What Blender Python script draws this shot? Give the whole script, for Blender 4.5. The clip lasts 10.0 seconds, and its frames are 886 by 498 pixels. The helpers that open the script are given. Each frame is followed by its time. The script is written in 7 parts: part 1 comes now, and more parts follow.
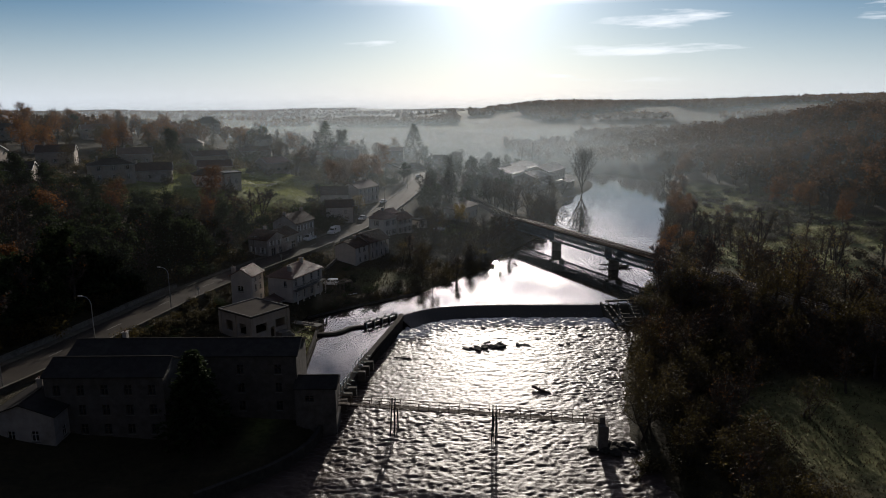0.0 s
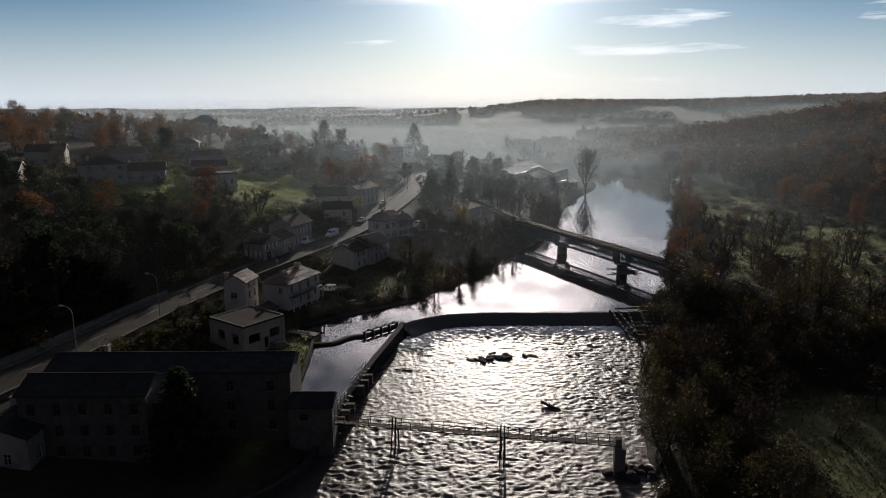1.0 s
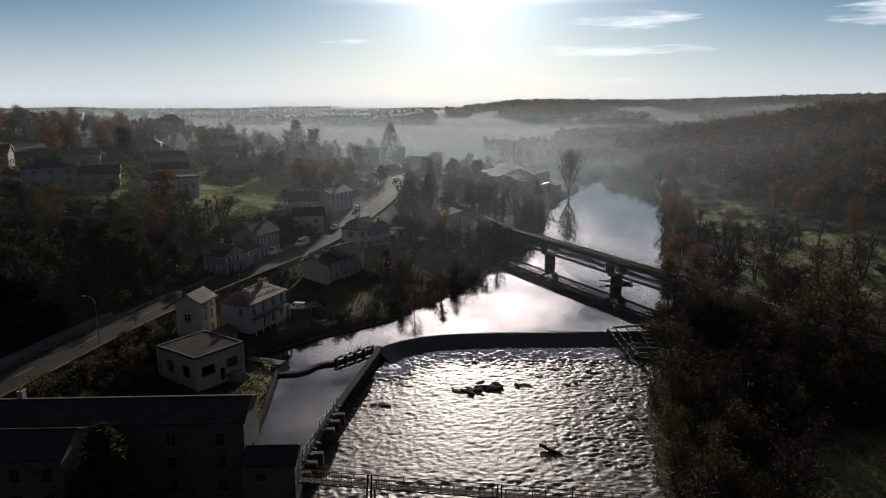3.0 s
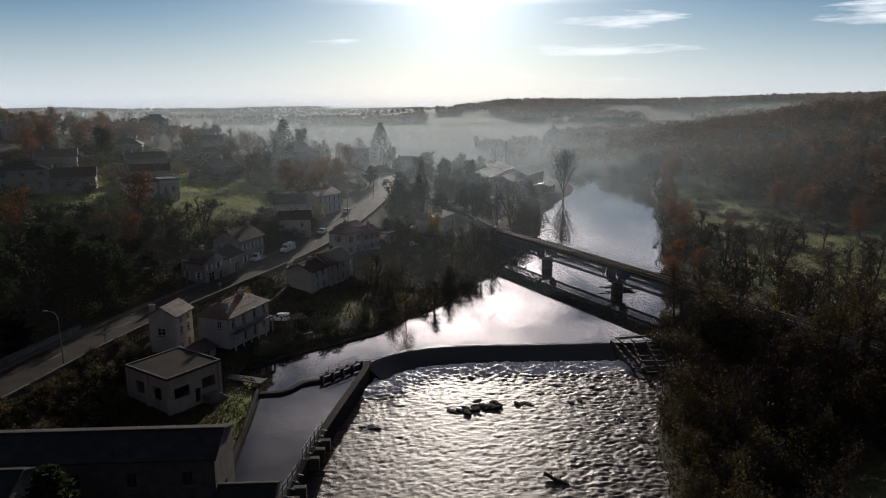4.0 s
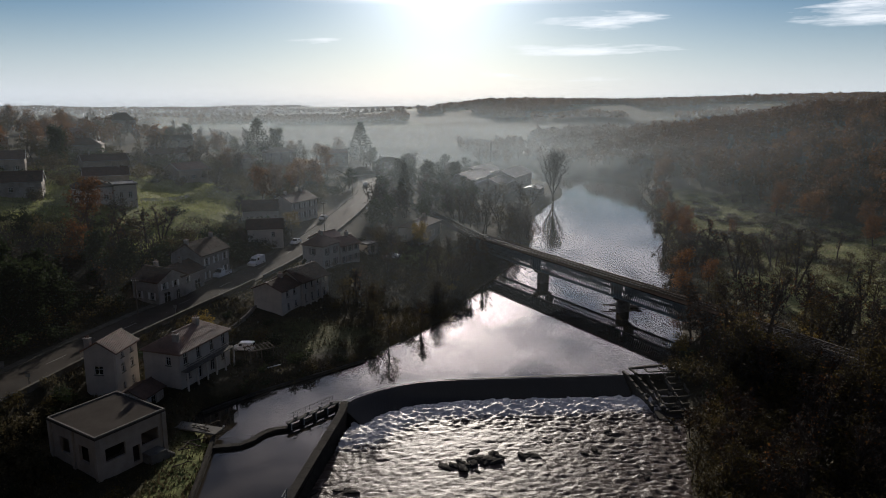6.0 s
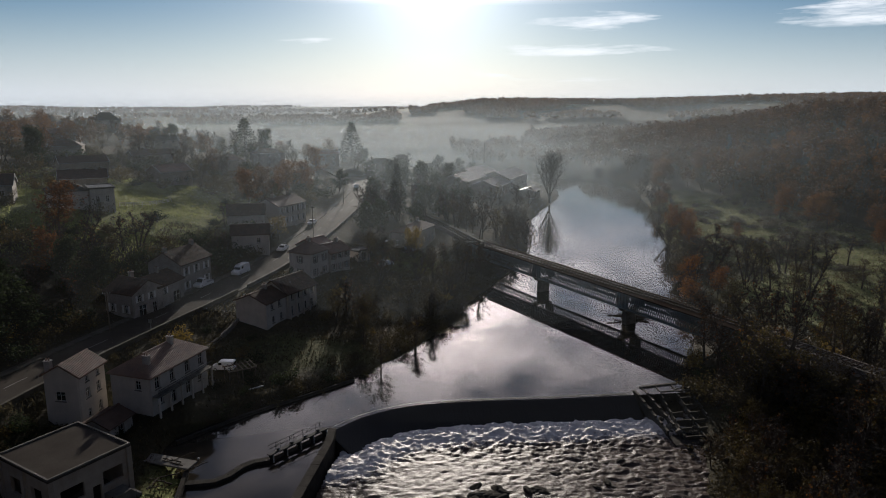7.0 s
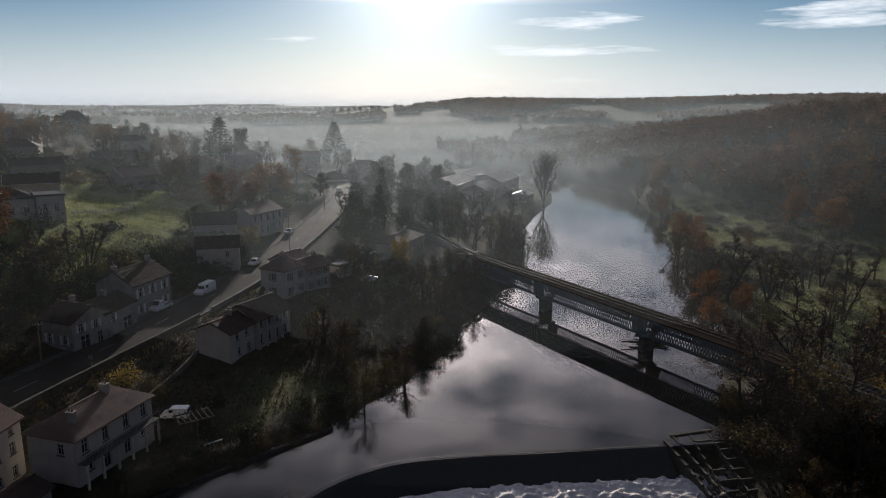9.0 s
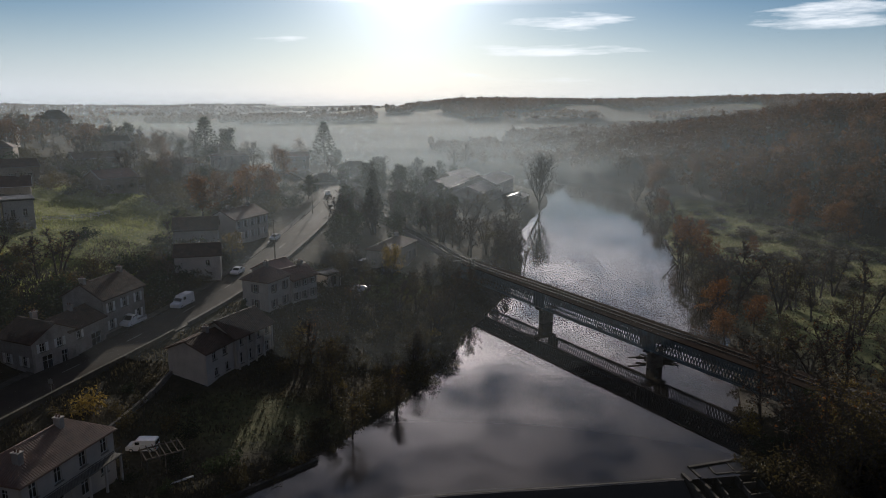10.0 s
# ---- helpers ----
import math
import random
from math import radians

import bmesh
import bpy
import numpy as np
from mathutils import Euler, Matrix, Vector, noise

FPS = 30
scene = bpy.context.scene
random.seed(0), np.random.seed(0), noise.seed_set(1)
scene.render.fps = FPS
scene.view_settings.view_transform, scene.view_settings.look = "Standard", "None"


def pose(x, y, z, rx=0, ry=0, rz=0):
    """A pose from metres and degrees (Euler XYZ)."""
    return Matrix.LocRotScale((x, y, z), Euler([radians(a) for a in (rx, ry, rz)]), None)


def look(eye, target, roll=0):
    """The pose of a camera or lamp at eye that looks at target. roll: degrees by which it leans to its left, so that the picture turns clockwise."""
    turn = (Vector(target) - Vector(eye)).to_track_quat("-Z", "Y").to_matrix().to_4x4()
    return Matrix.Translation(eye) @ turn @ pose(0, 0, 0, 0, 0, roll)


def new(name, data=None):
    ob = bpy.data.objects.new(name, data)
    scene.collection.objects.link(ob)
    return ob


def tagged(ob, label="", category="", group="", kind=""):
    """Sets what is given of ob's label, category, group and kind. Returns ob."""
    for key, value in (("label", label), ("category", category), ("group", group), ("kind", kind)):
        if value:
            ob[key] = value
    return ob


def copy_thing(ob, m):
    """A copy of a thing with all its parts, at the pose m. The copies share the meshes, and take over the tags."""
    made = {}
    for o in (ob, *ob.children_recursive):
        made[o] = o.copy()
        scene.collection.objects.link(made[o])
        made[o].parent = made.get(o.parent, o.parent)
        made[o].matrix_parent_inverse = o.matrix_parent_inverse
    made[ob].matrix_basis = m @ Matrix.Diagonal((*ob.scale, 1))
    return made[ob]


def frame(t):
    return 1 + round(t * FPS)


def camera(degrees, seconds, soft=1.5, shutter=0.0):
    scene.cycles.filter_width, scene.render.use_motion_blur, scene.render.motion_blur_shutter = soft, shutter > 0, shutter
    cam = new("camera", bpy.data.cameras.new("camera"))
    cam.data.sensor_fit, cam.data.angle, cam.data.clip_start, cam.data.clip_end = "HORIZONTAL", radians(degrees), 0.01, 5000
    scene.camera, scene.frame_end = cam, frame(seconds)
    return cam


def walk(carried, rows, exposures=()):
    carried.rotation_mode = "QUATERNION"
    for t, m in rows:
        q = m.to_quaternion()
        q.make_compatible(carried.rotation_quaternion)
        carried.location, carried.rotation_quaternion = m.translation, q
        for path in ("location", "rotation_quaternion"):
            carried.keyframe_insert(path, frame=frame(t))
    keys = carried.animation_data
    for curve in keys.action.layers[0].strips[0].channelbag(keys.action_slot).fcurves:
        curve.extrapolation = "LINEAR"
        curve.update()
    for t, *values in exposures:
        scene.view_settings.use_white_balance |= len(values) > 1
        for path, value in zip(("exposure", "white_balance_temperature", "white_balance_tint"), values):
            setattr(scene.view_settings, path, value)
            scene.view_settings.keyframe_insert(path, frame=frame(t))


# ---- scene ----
cam = camera(65.9, 10.0, soft=1.0)
PATH = [
    (0, (3.999, -4.66, 46.331), (4.018, -2.704, 45.914), -0.2),
    (0.5, (3.681, -1.316, 46.225), (3.701, 0.64, 45.807), -0.1),
    (1, (3.406, 2.312, 46.135), (3.426, 4.268, 45.716), -0.1),
    (1.5, (3.153, 6.111, 45.997), (3.184, 8.066, 45.579), -0.1),
    (2, (2.972, 10.018, 45.858), (3.026, 11.973, 45.439), -0.1),
    (2.5, (2.789, 13.913, 45.763), (2.864, 15.867, 45.343), -0.1),
    (2.7, (2.708, 15.436, 45.764), (2.789, 17.39, 45.345), -0.0),
    (4, (2.605, 26.411, 45.364), (2.721, 28.363, 44.944), -0.0),
    (4.5, (2.52, 30.854, 45.245), (2.65, 32.805, 44.825), 0.0),
    (5, (2.496, 35.219, 45.143), (2.64, 37.169, 44.723), 0.0),
    (5.5, (2.405, 39.603, 45.048), (2.563, 41.552, 44.627), 0.1),
    (7, (2.536, 53.006, 44.702), (2.73, 54.951, 44.281), 0.2),
    (7.5, (2.587, 57.57, 44.57), (2.791, 59.515, 44.149), 0.2),
    (8, (2.741, 62.037, 44.445), (2.955, 63.98, 44.023), 0.3),
    (8.5, (2.928, 66.394, 44.292), (3.152, 68.336, 43.87), 0.3),
    (9, (2.92, 70.765, 44.248), (3.158, 72.706, 43.826), 0.4),
    (9.5, (3.149, 75.209, 44.094), (3.399, 77.149, 43.673), 0.4),
    (10, (3.483, 79.456, 44.129), (3.745, 81.394, 43.707), 0.5),
]
walk(cam, [(t, look(eye, target, roll)) for t, eye, target, roll in PATH], [(0, 0.0, 5930, 9), (10, 0.0, 5930, 9)])

# ---- light ----
CLOUD_GLOW = 10.5
SUN_AZ, SUN_EL = 4.9, 13.0  # degrees right of +Y, degrees up
world = bpy.data.worlds.new("sky")
scene.world = world
world.use_nodes = True
wn, wl = world.node_tree.nodes, world.node_tree.links
wn.clear()
w_out = wn.new("ShaderNodeOutputWorld")
w_bg = wn.new("ShaderNodeBackground")
w_bg.inputs["Strength"].default_value = 0.053
sky = wn.new("ShaderNodeTexSky")
sky.sky_type = "NISHITA"
sky.sun_disc = False
sky.sun_elevation, sky.sun_rotation = radians(SUN_EL), radians(SUN_AZ)
sky.altitude, sky.air_density, sky.dust_density, sky.ozone_density = 100, 1.0, 0.45, 4.6
# thin high cloud, thickest well above the horizon
w_co = wn.new("ShaderNodeTexCoord")
w_map = wn.new("ShaderNodeMapping")
w_map.inputs["Scale"].default_value = (1.0, 1.0, 2.6)
w_noise = wn.new("ShaderNodeTexNoise")
w_noise.inputs["Scale"].default_value = 7.0
w_noise.inputs["Detail"].default_value = 6
w_noise.inputs["Roughness"].default_value = 0.55
w_ramp = wn.new("ShaderNodeMapRange")
w_ramp.inputs["From Min"].default_value, w_ramp.inputs["From Max"].default_value = 0.33, 0.58
w_ramp.inputs["To Max"].default_value = 0.95
w_sep = wn.new("ShaderNodeSeparateXYZ")
w_high = wn.new("ShaderNodeMapRange")
w_high.inputs["From Min"].default_value, w_high.inputs["From Max"].default_value = 0.13, 0.34
w_mul = wn.new("ShaderNodeMath")
w_mul.operation = "MULTIPLY"
w_mix = wn.new("ShaderNodeMix")
w_mix.data_type = "RGBA"
w_lift = wn.new("ShaderNodeHueSaturation")
w_lift.inputs["Saturation"].default_value = 0.3
wl.new(w_co.outputs["Generated"], w_map.inputs["Vector"])
wl.new(w_map.outputs["Vector"], w_noise.inputs["Vector"])
wl.new(w_noise.outputs["Fac"], w_ramp.inputs["Value"])
wl.new(w_co.outputs["Generated"], w_sep.inputs["Vector"])
wl.new(w_sep.outputs["Z"], w_high.inputs["Value"])
wl.new(w_ramp.outputs["Result"], w_mul.inputs[0])
wl.new(w_high.outputs["Result"], w_mul.inputs[1])
wl.new(w_mul.outputs[0], w_mix.inputs["Factor"])
w_pale = wn.new("ShaderNodeHueSaturation")
w_pale.inputs["Saturation"].default_value = 1.05
wl.new(sky.outputs["Color"], w_pale.inputs["Color"])
w_warm = wn.new("ShaderNodeMix")
w_warm.data_type, w_warm.blend_type = "RGBA", "MULTIPLY"
w_warm.inputs["Factor"].default_value = 1.0
w_warm.inputs["B"].default_value = (1.25, 1.0, 0.86, 1)
wl.new(w_lift.outputs["Color"], w_warm.inputs["A"])
wl.new(w_warm.outputs["Result"], w_mix.inputs["B"])


def wmath(op, a, b=None, c=None):
    """One arithmetic node of the sky; a, b, c are sockets or numbers."""
    k = wn.new("ShaderNodeMath")
    k.operation = op
    for i_, v in enumerate((a, b, c)):
        if v is None:
            continue
        if isinstance(v, (int, float)):
            k.inputs[i_].default_value = v
        else:
            wl.new(v, k.inputs[i_])
    return k.outputs[0]


# thin wisps low in the sky: bearing, height, half width, half thickness in degrees, strength
w_az = wmath("ARCTAN2", w_sep.outputs["X"], w_sep.outputs["Y"])
w_el = wmath("ARCSINE", w_sep.outputs["Z"])
w_map2 = wn.new("ShaderNodeMapping")
w_map2.inputs["Scale"].default_value = (1.0, 1.0, 9.0)
w_map2.inputs["Rotation"].default_value = (0.0, 0.05, 0.0)
w_n2 = wn.new("ShaderNodeTexNoise")
w_n2.inputs["Scale"].default_value, w_n2.inputs["Detail"].default_value, w_n2.inputs["Roughness"].default_value = 9.0, 7, 0.6
wl.new(w_co.outputs["Generated"], w_map2.inputs["Vector"])
wl.new(w_map2.outputs["Vector"], w_n2.inputs["Vector"])
w_sum = None
for az, el, ha, he, amount in ((18.0, 6.2, 6.0, 0.85, 0.9), (16.5, 4.05, 8.5, 0.6, 0.8), (-5.4, 4.75, 3.0, 0.45, 0.7), (36.0, 6.3, 6.5, 1.3, 1.1), (-30.5, 2.0, 3.5, 0.3, 0.5), (16.5, 2.0, 9.0, 0.5, 0.35), (8.5, 2.4, 5.0, 0.5, 0.35)):
    u = wmath("DIVIDE", wmath("SUBTRACT", w_az, radians(az)), radians(ha))
    v = wmath("DIVIDE", wmath("SUBTRACT", w_el, radians(el)), radians(he))
    d2 = wmath("ADD", wmath("MULTIPLY", u, u), wmath("MULTIPLY", v, v))
    k = wmath("MULTIPLY", wmath("MAXIMUM", wmath("SUBTRACT", 1.0, d2), 0.0), amount)
    w_sum = k if w_sum is None else wmath("ADD", w_sum, k)
w_wisp = wmath("ADD", w_sum, wmath("MULTIPLY_ADD", w_n2.outputs["Fac"], 3.4, -2.1))  # feathered by the noise
w_wisp = wmath("MULTIPLY", wmath("MINIMUM", wmath("MAXIMUM", w_wisp, 0.0), 0.8), wmath("MINIMUM", wmath("MULTIPLY", w_sum, 4.0), 1.0))
w_mix2 = wn.new("ShaderNodeMix")
w_mix2.data_type = "RGBA"
w_mix2.inputs["B"].default_value = (21, 20.5, 20, 1)
wl.new(w_wisp, w_mix2.inputs["Factor"])
# forward scattering: cloud and haze glow most about the sun
w_dot = wn.new("ShaderNodeVectorMath")
w_dot.operation = "DOT_PRODUCT"
w_dot.inputs[1].default_value = (math.sin(radians(SUN_AZ)) * math.cos(radians(SUN_EL)), math.cos(radians(SUN_AZ)) * math.cos(radians(SUN_EL)), math.sin(radians(SUN_EL)))
wl.new(w_co.outputs["Generated"], w_dot.inputs[0])
w_cos = wmath("MAXIMUM", w_dot.outputs["Value"], 0.0)
# unseen cloud: brightened sunwards for the pool's reflection, dimmed elsewhere to cut ambient light
wl.new(wmath("MULTIPLY_ADD", wmath("POWER", w_cos, 14.0), CLOUD_GLOW, 0.6), w_lift.inputs["Value"])
w_hz = wn.new("ShaderNodeMix")
w_hz.data_type = "RGBA"
w_hz.inputs["B"].default_value = (16.4, 17.0, 17.8, 1)
wl.new(wmath("MULTIPLY", wmath("POWER", wmath("MAXIMUM", wmath("SUBTRACT", 1.0, wmath("MULTIPLY", wmath("MAXIMUM", w_el, 0.0), 7.0)), 0.0), 1.5), 0.8), w_hz.inputs["Factor"])
wl.new(w_pale.outputs["Color"], w_hz.inputs["A"])
w_halo = wn.new("ShaderNodeMix")
w_halo.data_type = "RGBA"
w_halo.blend_type = "ADD"
w_halo.inputs["Factor"].default_value = 1.0
wl.new(w_hz.outputs["Result"], w_halo.inputs["A"])
w_aur = wn.new("ShaderNodeVectorMath")
w_aur.operation = "SCALE"
w_aur.inputs[0].default_value = (1.0, 0.98, 0.95)
wl.new(wmath("MULTIPLY", wmath("POWER", w_cos, 190.0), 20.0), w_aur.inputs["Scale"])
wl.new(w_aur.outputs["Vector"], w_halo.inputs["B"])
wl.new(w_halo.outputs["Result"], w_mix.inputs["A"])
wl.new(w_halo.outputs["Result"], w_lift.inputs["Color"])
wl.new(w_mix.outputs["Result"], w_mix2.inputs["A"])
wl.new(w_mix2.outputs["Result"], w_bg.inputs["Color"])
wl.new(w_bg.outputs["Background"], w_out.inputs["Surface"])

sun = new("sun", bpy.data.lights.new("sun", "SUN"))
sun.data.energy, sun.data.angle, sun.data.color = 4.2, radians(0.6), (1.0, 0.86, 0.7)
SUN_DIR = Vector((math.sin(radians(SUN_AZ)) * math.cos(radians(SUN_EL)), math.cos(radians(SUN_AZ)) * math.cos(radians(SUN_EL)), math.sin(radians(SUN_EL))))
sun.matrix_world = look(tuple(SUN_DIR * 300), (0, 0, 0))
scene.view_settings.exposure = 0.0

# ---- materials ----
MATS = {}


def nodes_of(name):
    m = bpy.data.materials.new(name)
    m.use_nodes = True
    nt = m.node_tree
    return m, nt.nodes, nt.links, nt.nodes["Principled BSDF"]


def noise_node(n, l, co, scale, detail=4, rough=0.55):
    t = n.new("ShaderNodeTexNoise")
    t.inputs["Scale"].default_value, t.inputs["Detail"].default_value, t.inputs["Roughness"].default_value = scale, detail, rough
    l.new(co, t.inputs["Vector"])
    return t


def ramp(n, l, fac, stops):
    r = n.new("ShaderNodeValToRGB")
    while len(r.color_ramp.elements) < len(stops):
        r.color_ramp.elements.new(0.5)
    for e, (p, c) in zip(r.color_ramp.elements, stops):
        e.position, e.color = p, (*c, 1)
    l.new(fac, r.inputs["Fac"])
    return r


def surface(name, dark, light, scale=2.0, fine=14.0, rough=0.85, bump=0.25, metal=0.0, stain=None, spec=0.18, vary=0.12, dist=0.03):
    """Two colours mixed by a broad and a fine noise, a stain colour, fine relief and a change from piece to piece."""
    if name in MATS:
        return MATS[name]
    m, n, l, p = nodes_of(name)
    co = n.new("ShaderNodeTexCoord").outputs["Object"]
    a, b = noise_node(n, l, co, scale), noise_node(n, l, co, fine, 5, 0.65)
    mid = n.new("ShaderNodeMath")
    mid.operation = "MULTIPLY_ADD"
    mid.inputs[1].default_value, mid.inputs[2].default_value = 0.5, 0.0
    l.new(b.outputs["Fac"], mid.inputs[0])
    add = n.new("ShaderNodeMath")
    add.operation = "MULTIPLY_ADD"
    add.inputs[1].default_value = 0.5
    l.new(a.outputs["Fac"], add.inputs[0])
    l.new(mid.outputs[0], add.inputs[2])
    col = ramp(n, l, add.outputs[0], [(0.32, dark), (0.66, light)])
    out = col.outputs["Color"]
    if stain:
        s = noise_node(n, l, co, scale * 0.35, 6, 0.7)
        r = n.new("ShaderNodeMapRange")
        r.inputs["From Min"].default_value, r.inputs["From Max"].default_value, r.inputs["To Max"].default_value = 0.5, 0.72, 0.75
        l.new(s.outputs["Fac"], r.inputs["Value"])
        mx = n.new("ShaderNodeMix")
        mx.data_type = "RGBA"
        mx.inputs["B"].default_value = (*stain, 1)
        l.new(r.outputs["Result"], mx.inputs["Factor"])
        l.new(out, mx.inputs["A"])
        out = mx.outputs["Result"]
    hsv = n.new("ShaderNodeHueSaturation")
    oi = n.new("ShaderNodeObjectInfo")
    v = n.new("ShaderNodeMapRange")
    v.inputs["To Min"].default_value, v.inputs["To Max"].default_value = 1 - vary, 1 + vary
    l.new(oi.outputs["Random"], v.inputs["Value"])
    l.new(v.outputs["Result"], hsv.inputs["Value"])
    l.new(out, hsv.inputs["Color"])
    l.new(hsv.outputs["Color"], p.inputs["Base Color"])
    p.inputs["Roughness"].default_value, p.inputs["Metallic"].default_value = rough, metal
    p.inputs["Specular IOR Level"].default_value = spec
    if bump:
        bp = n.new("ShaderNodeBump")
        bp.inputs["Strength"].default_value, bp.inputs["Distance"].default_value = bump, dist
        l.new(b.outputs["Fac"], bp.inputs["Height"])
        l.new(bp.outputs["Normal"], p.inputs["Normal"])
    MATS[name] = m
    return m


def leafy(name, stops, gloss=0.6, through_light=0.35):
    """Leaves: a colour for each clump and tree, and light that shines through."""
    if name in MATS:
        return MATS[name]
    m, n, l, p = nodes_of(name)
    geo, oi = n.new("ShaderNodeNewGeometry"), n.new("ShaderNodeObjectInfo")
    mixv = n.new("ShaderNodeMath")
    mixv.operation = "MULTIPLY_ADD"
    mixv.inputs[1].default_value = 0.55
    sc = n.new("ShaderNodeMath")
    sc.operation = "MULTIPLY"
    sc.inputs[1].default_value = 0.45
    l.new(oi.outputs["Random"], sc.inputs[0])
    l.new(geo.outputs["Random Per Island"], mixv.inputs[0])
    l.new(sc.outputs[0], mixv.inputs[2])
    col = ramp(n, l, mixv.outputs[0], stops)
    tr = n.new("ShaderNodeBsdfTranslucent")
    mx = n.new("ShaderNodeMixShader")
    mx.inputs["Fac"].default_value = through_light
    l.new(col.outputs["Color"], p.inputs["Base Color"])
    l.new(col.outputs["Color"], tr.inputs["Color"])
    p.inputs["Roughness"].default_value, p.inputs["Specular IOR Level"].default_value = gloss, 0.04
    l.new(p.outputs[0], mx.inputs[1])
    l.new(tr.outputs[0], mx.inputs[2])
    l.new(mx.outputs[0], n["Material Output"].inputs["Surface"])
    MATS[name] = m
    return m


def water(name, deep, rough, waves, strength, foam=None):
    """Open water: dark body, clear gloss, ripples; foam where the attribute 'foam' and a noise say so."""
    m, n, l, p = nodes_of(name)
    co = n.new("ShaderNodeTexCoord").outputs["Object"]
    p.inputs["Base Color"].default_value = (*deep, 1)
    p.inputs["Roughness"].default_value, p.inputs["IOR"].default_value = rough, 1.33
    h = None
    for (sx, sy, scale, amount) in waves:
        mp = n.new("ShaderNodeMapping")
        mp.inputs["Scale"].default_value = (sx, sy, 1)
        l.new(co, mp.inputs["Vector"])
        t = noise_node(n, l, mp.outputs["Vector"], scale, 4, 0.55)
        k = n.new("ShaderNodeMath")
        k.operation = "MULTIPLY_ADD"
        k.inputs[1].default_value = amount
        l.new(t.outputs["Fac"], k.inputs[0])
        if h:
            l.new(h, k.inputs[2])
        h = k.outputs[0]
    bp = n.new("ShaderNodeBump")
    bp.inputs["Strength"].default_value, bp.inputs["Distance"].default_value = strength, 1.0
    l.new(h, bp.inputs["Height"])
    l.new(bp.outputs["Normal"], p.inputs["Normal"])
    if foam:
        at = n.new("ShaderNodeAttribute")
        at.attribute_name = "foam"
        f1 = noise_node(n, l, co, 1.6, 6, 0.7)
        s = n.new("ShaderNodeMath")
        s.operation = "MULTIPLY_ADD"
        s.inputs[1].default_value, s.inputs[2].default_value = 0.9, -0.62
        l.new(f1.outputs["Fac"], s.inputs[0])
        a = n.new("ShaderNodeMath")
        a.operation = "ADD"
        l.new(s.outputs[0], a.inputs[0])
        l.new(at.outputs["Fac"], a.inputs[1])
        r = n.new("ShaderNodeMapRange")
        r.inputs["From Min"].default_value, r.inputs["From Max"].default_value = 0.12, 0.42
        l.new(a.outputs[0], r.inputs["Value"])
        mc = n.new("ShaderNodeMix")
        mc.data_type = "RGBA"
        mc.inputs["A"].default_value, mc.inputs["B"].default_value = (*deep, 1), (*foam, 1)
        l.new(r.outputs["Result"], mc.inputs["Factor"])
        l.new(mc.outputs["Result"], p.inputs["Base Color"])
        rr = n.new("ShaderNodeMapRange")
        rr.inputs["To Min"].default_value, rr.inputs["To Max"].default_value = rough, 0.4
        l.new(r.outputs["Result"], rr.inputs["Value"])
        l.new(rr.outputs["Result"], p.inputs["Roughness"])
    return m


STONE = surface("rubble stone", (0.09, 0.08, 0.068), (0.22, 0.2, 0.17), 1.5, 9, 0.9, 0.6, stain=(0.05, 0.052, 0.038))
CONCRETE = surface("weathered concrete", (0.11, 0.105, 0.095), (0.24, 0.225, 0.2), 0.8, 16, 0.9, 0.4, stain=(0.06, 0.06, 0.05))
WETSTONE = surface("wet dark stone", (0.025, 0.024, 0.021), (0.075, 0.068, 0.058), 1.2, 8, 0.9, 0.6, spec=0.04)
DAMPWALL = surface("damp mossy wall", (0.05, 0.046, 0.036), (0.125, 0.112, 0.09), 0.9, 9, 0.9, 0.6, stain=(0.035, 0.036, 0.024), spec=0.2)
FELT = surface("old roofing felt", (0.045, 0.039, 0.033), (0.085, 0.075, 0.064), 0.35, 12, 0.95, 0.3, stain=(0.1, 0.09, 0.078), spec=0.02)
# one even dark tone, lowered because the ambient light came out too bright
MILLSTONE = surface("dark rubble wall", (0.07, 0.063, 0.055), (0.16, 0.147, 0.128), 0.9, 7, 0.95, 0.6, stain=(0.055, 0.05, 0.043), spec=0.2)
RENDER_W = surface("lime render", (0.42, 0.385, 0.335), (0.6, 0.55, 0.485), 0.6, 20, 0.92, 0.2, stain=(0.36, 0.33, 0.29))
RENDER_B = surface("beige render", (0.27, 0.235, 0.195), (0.42, 0.37, 0.315), 0.7, 18, 0.92, 0.2, stain=(0.24, 0.2, 0.16))
RENDER_G = surface("grey render", (0.24, 0.22, 0.195), (0.42, 0.385, 0.345), 0.7, 18, 0.92, 0.3, stain=(0.15, 0.138, 0.12))
TILE_RED = surface("old red clay tile", (0.11, 0.058, 0.04), (0.23, 0.12, 0.082), 1.1, 10, 0.6, 0.5, stain=(0.1, 0.085, 0.06), vary=0.2, spec=0.4)
TILE_BROWN = surface("brown clay tile", (0.06, 0.039, 0.028), (0.15, 0.092, 0.064), 1.1, 10, 0.7, 0.5, stain=(0.05, 0.045, 0.035), vary=0.2, spec=0.22)
TILE_PALE = surface("pale clay tile", (0.15, 0.088, 0.058), (0.28, 0.17, 0.115), 1.1, 10, 0.5, 0.4, stain=(0.13, 0.095, 0.075), spec=0.6)
SLATE = surface("dark slate", (0.024, 0.022, 0.021), (0.052, 0.048, 0.045), 1.0, 12, 0.9, 0.35, spec=0.04, stain=(0.06, 0.06, 0.05))
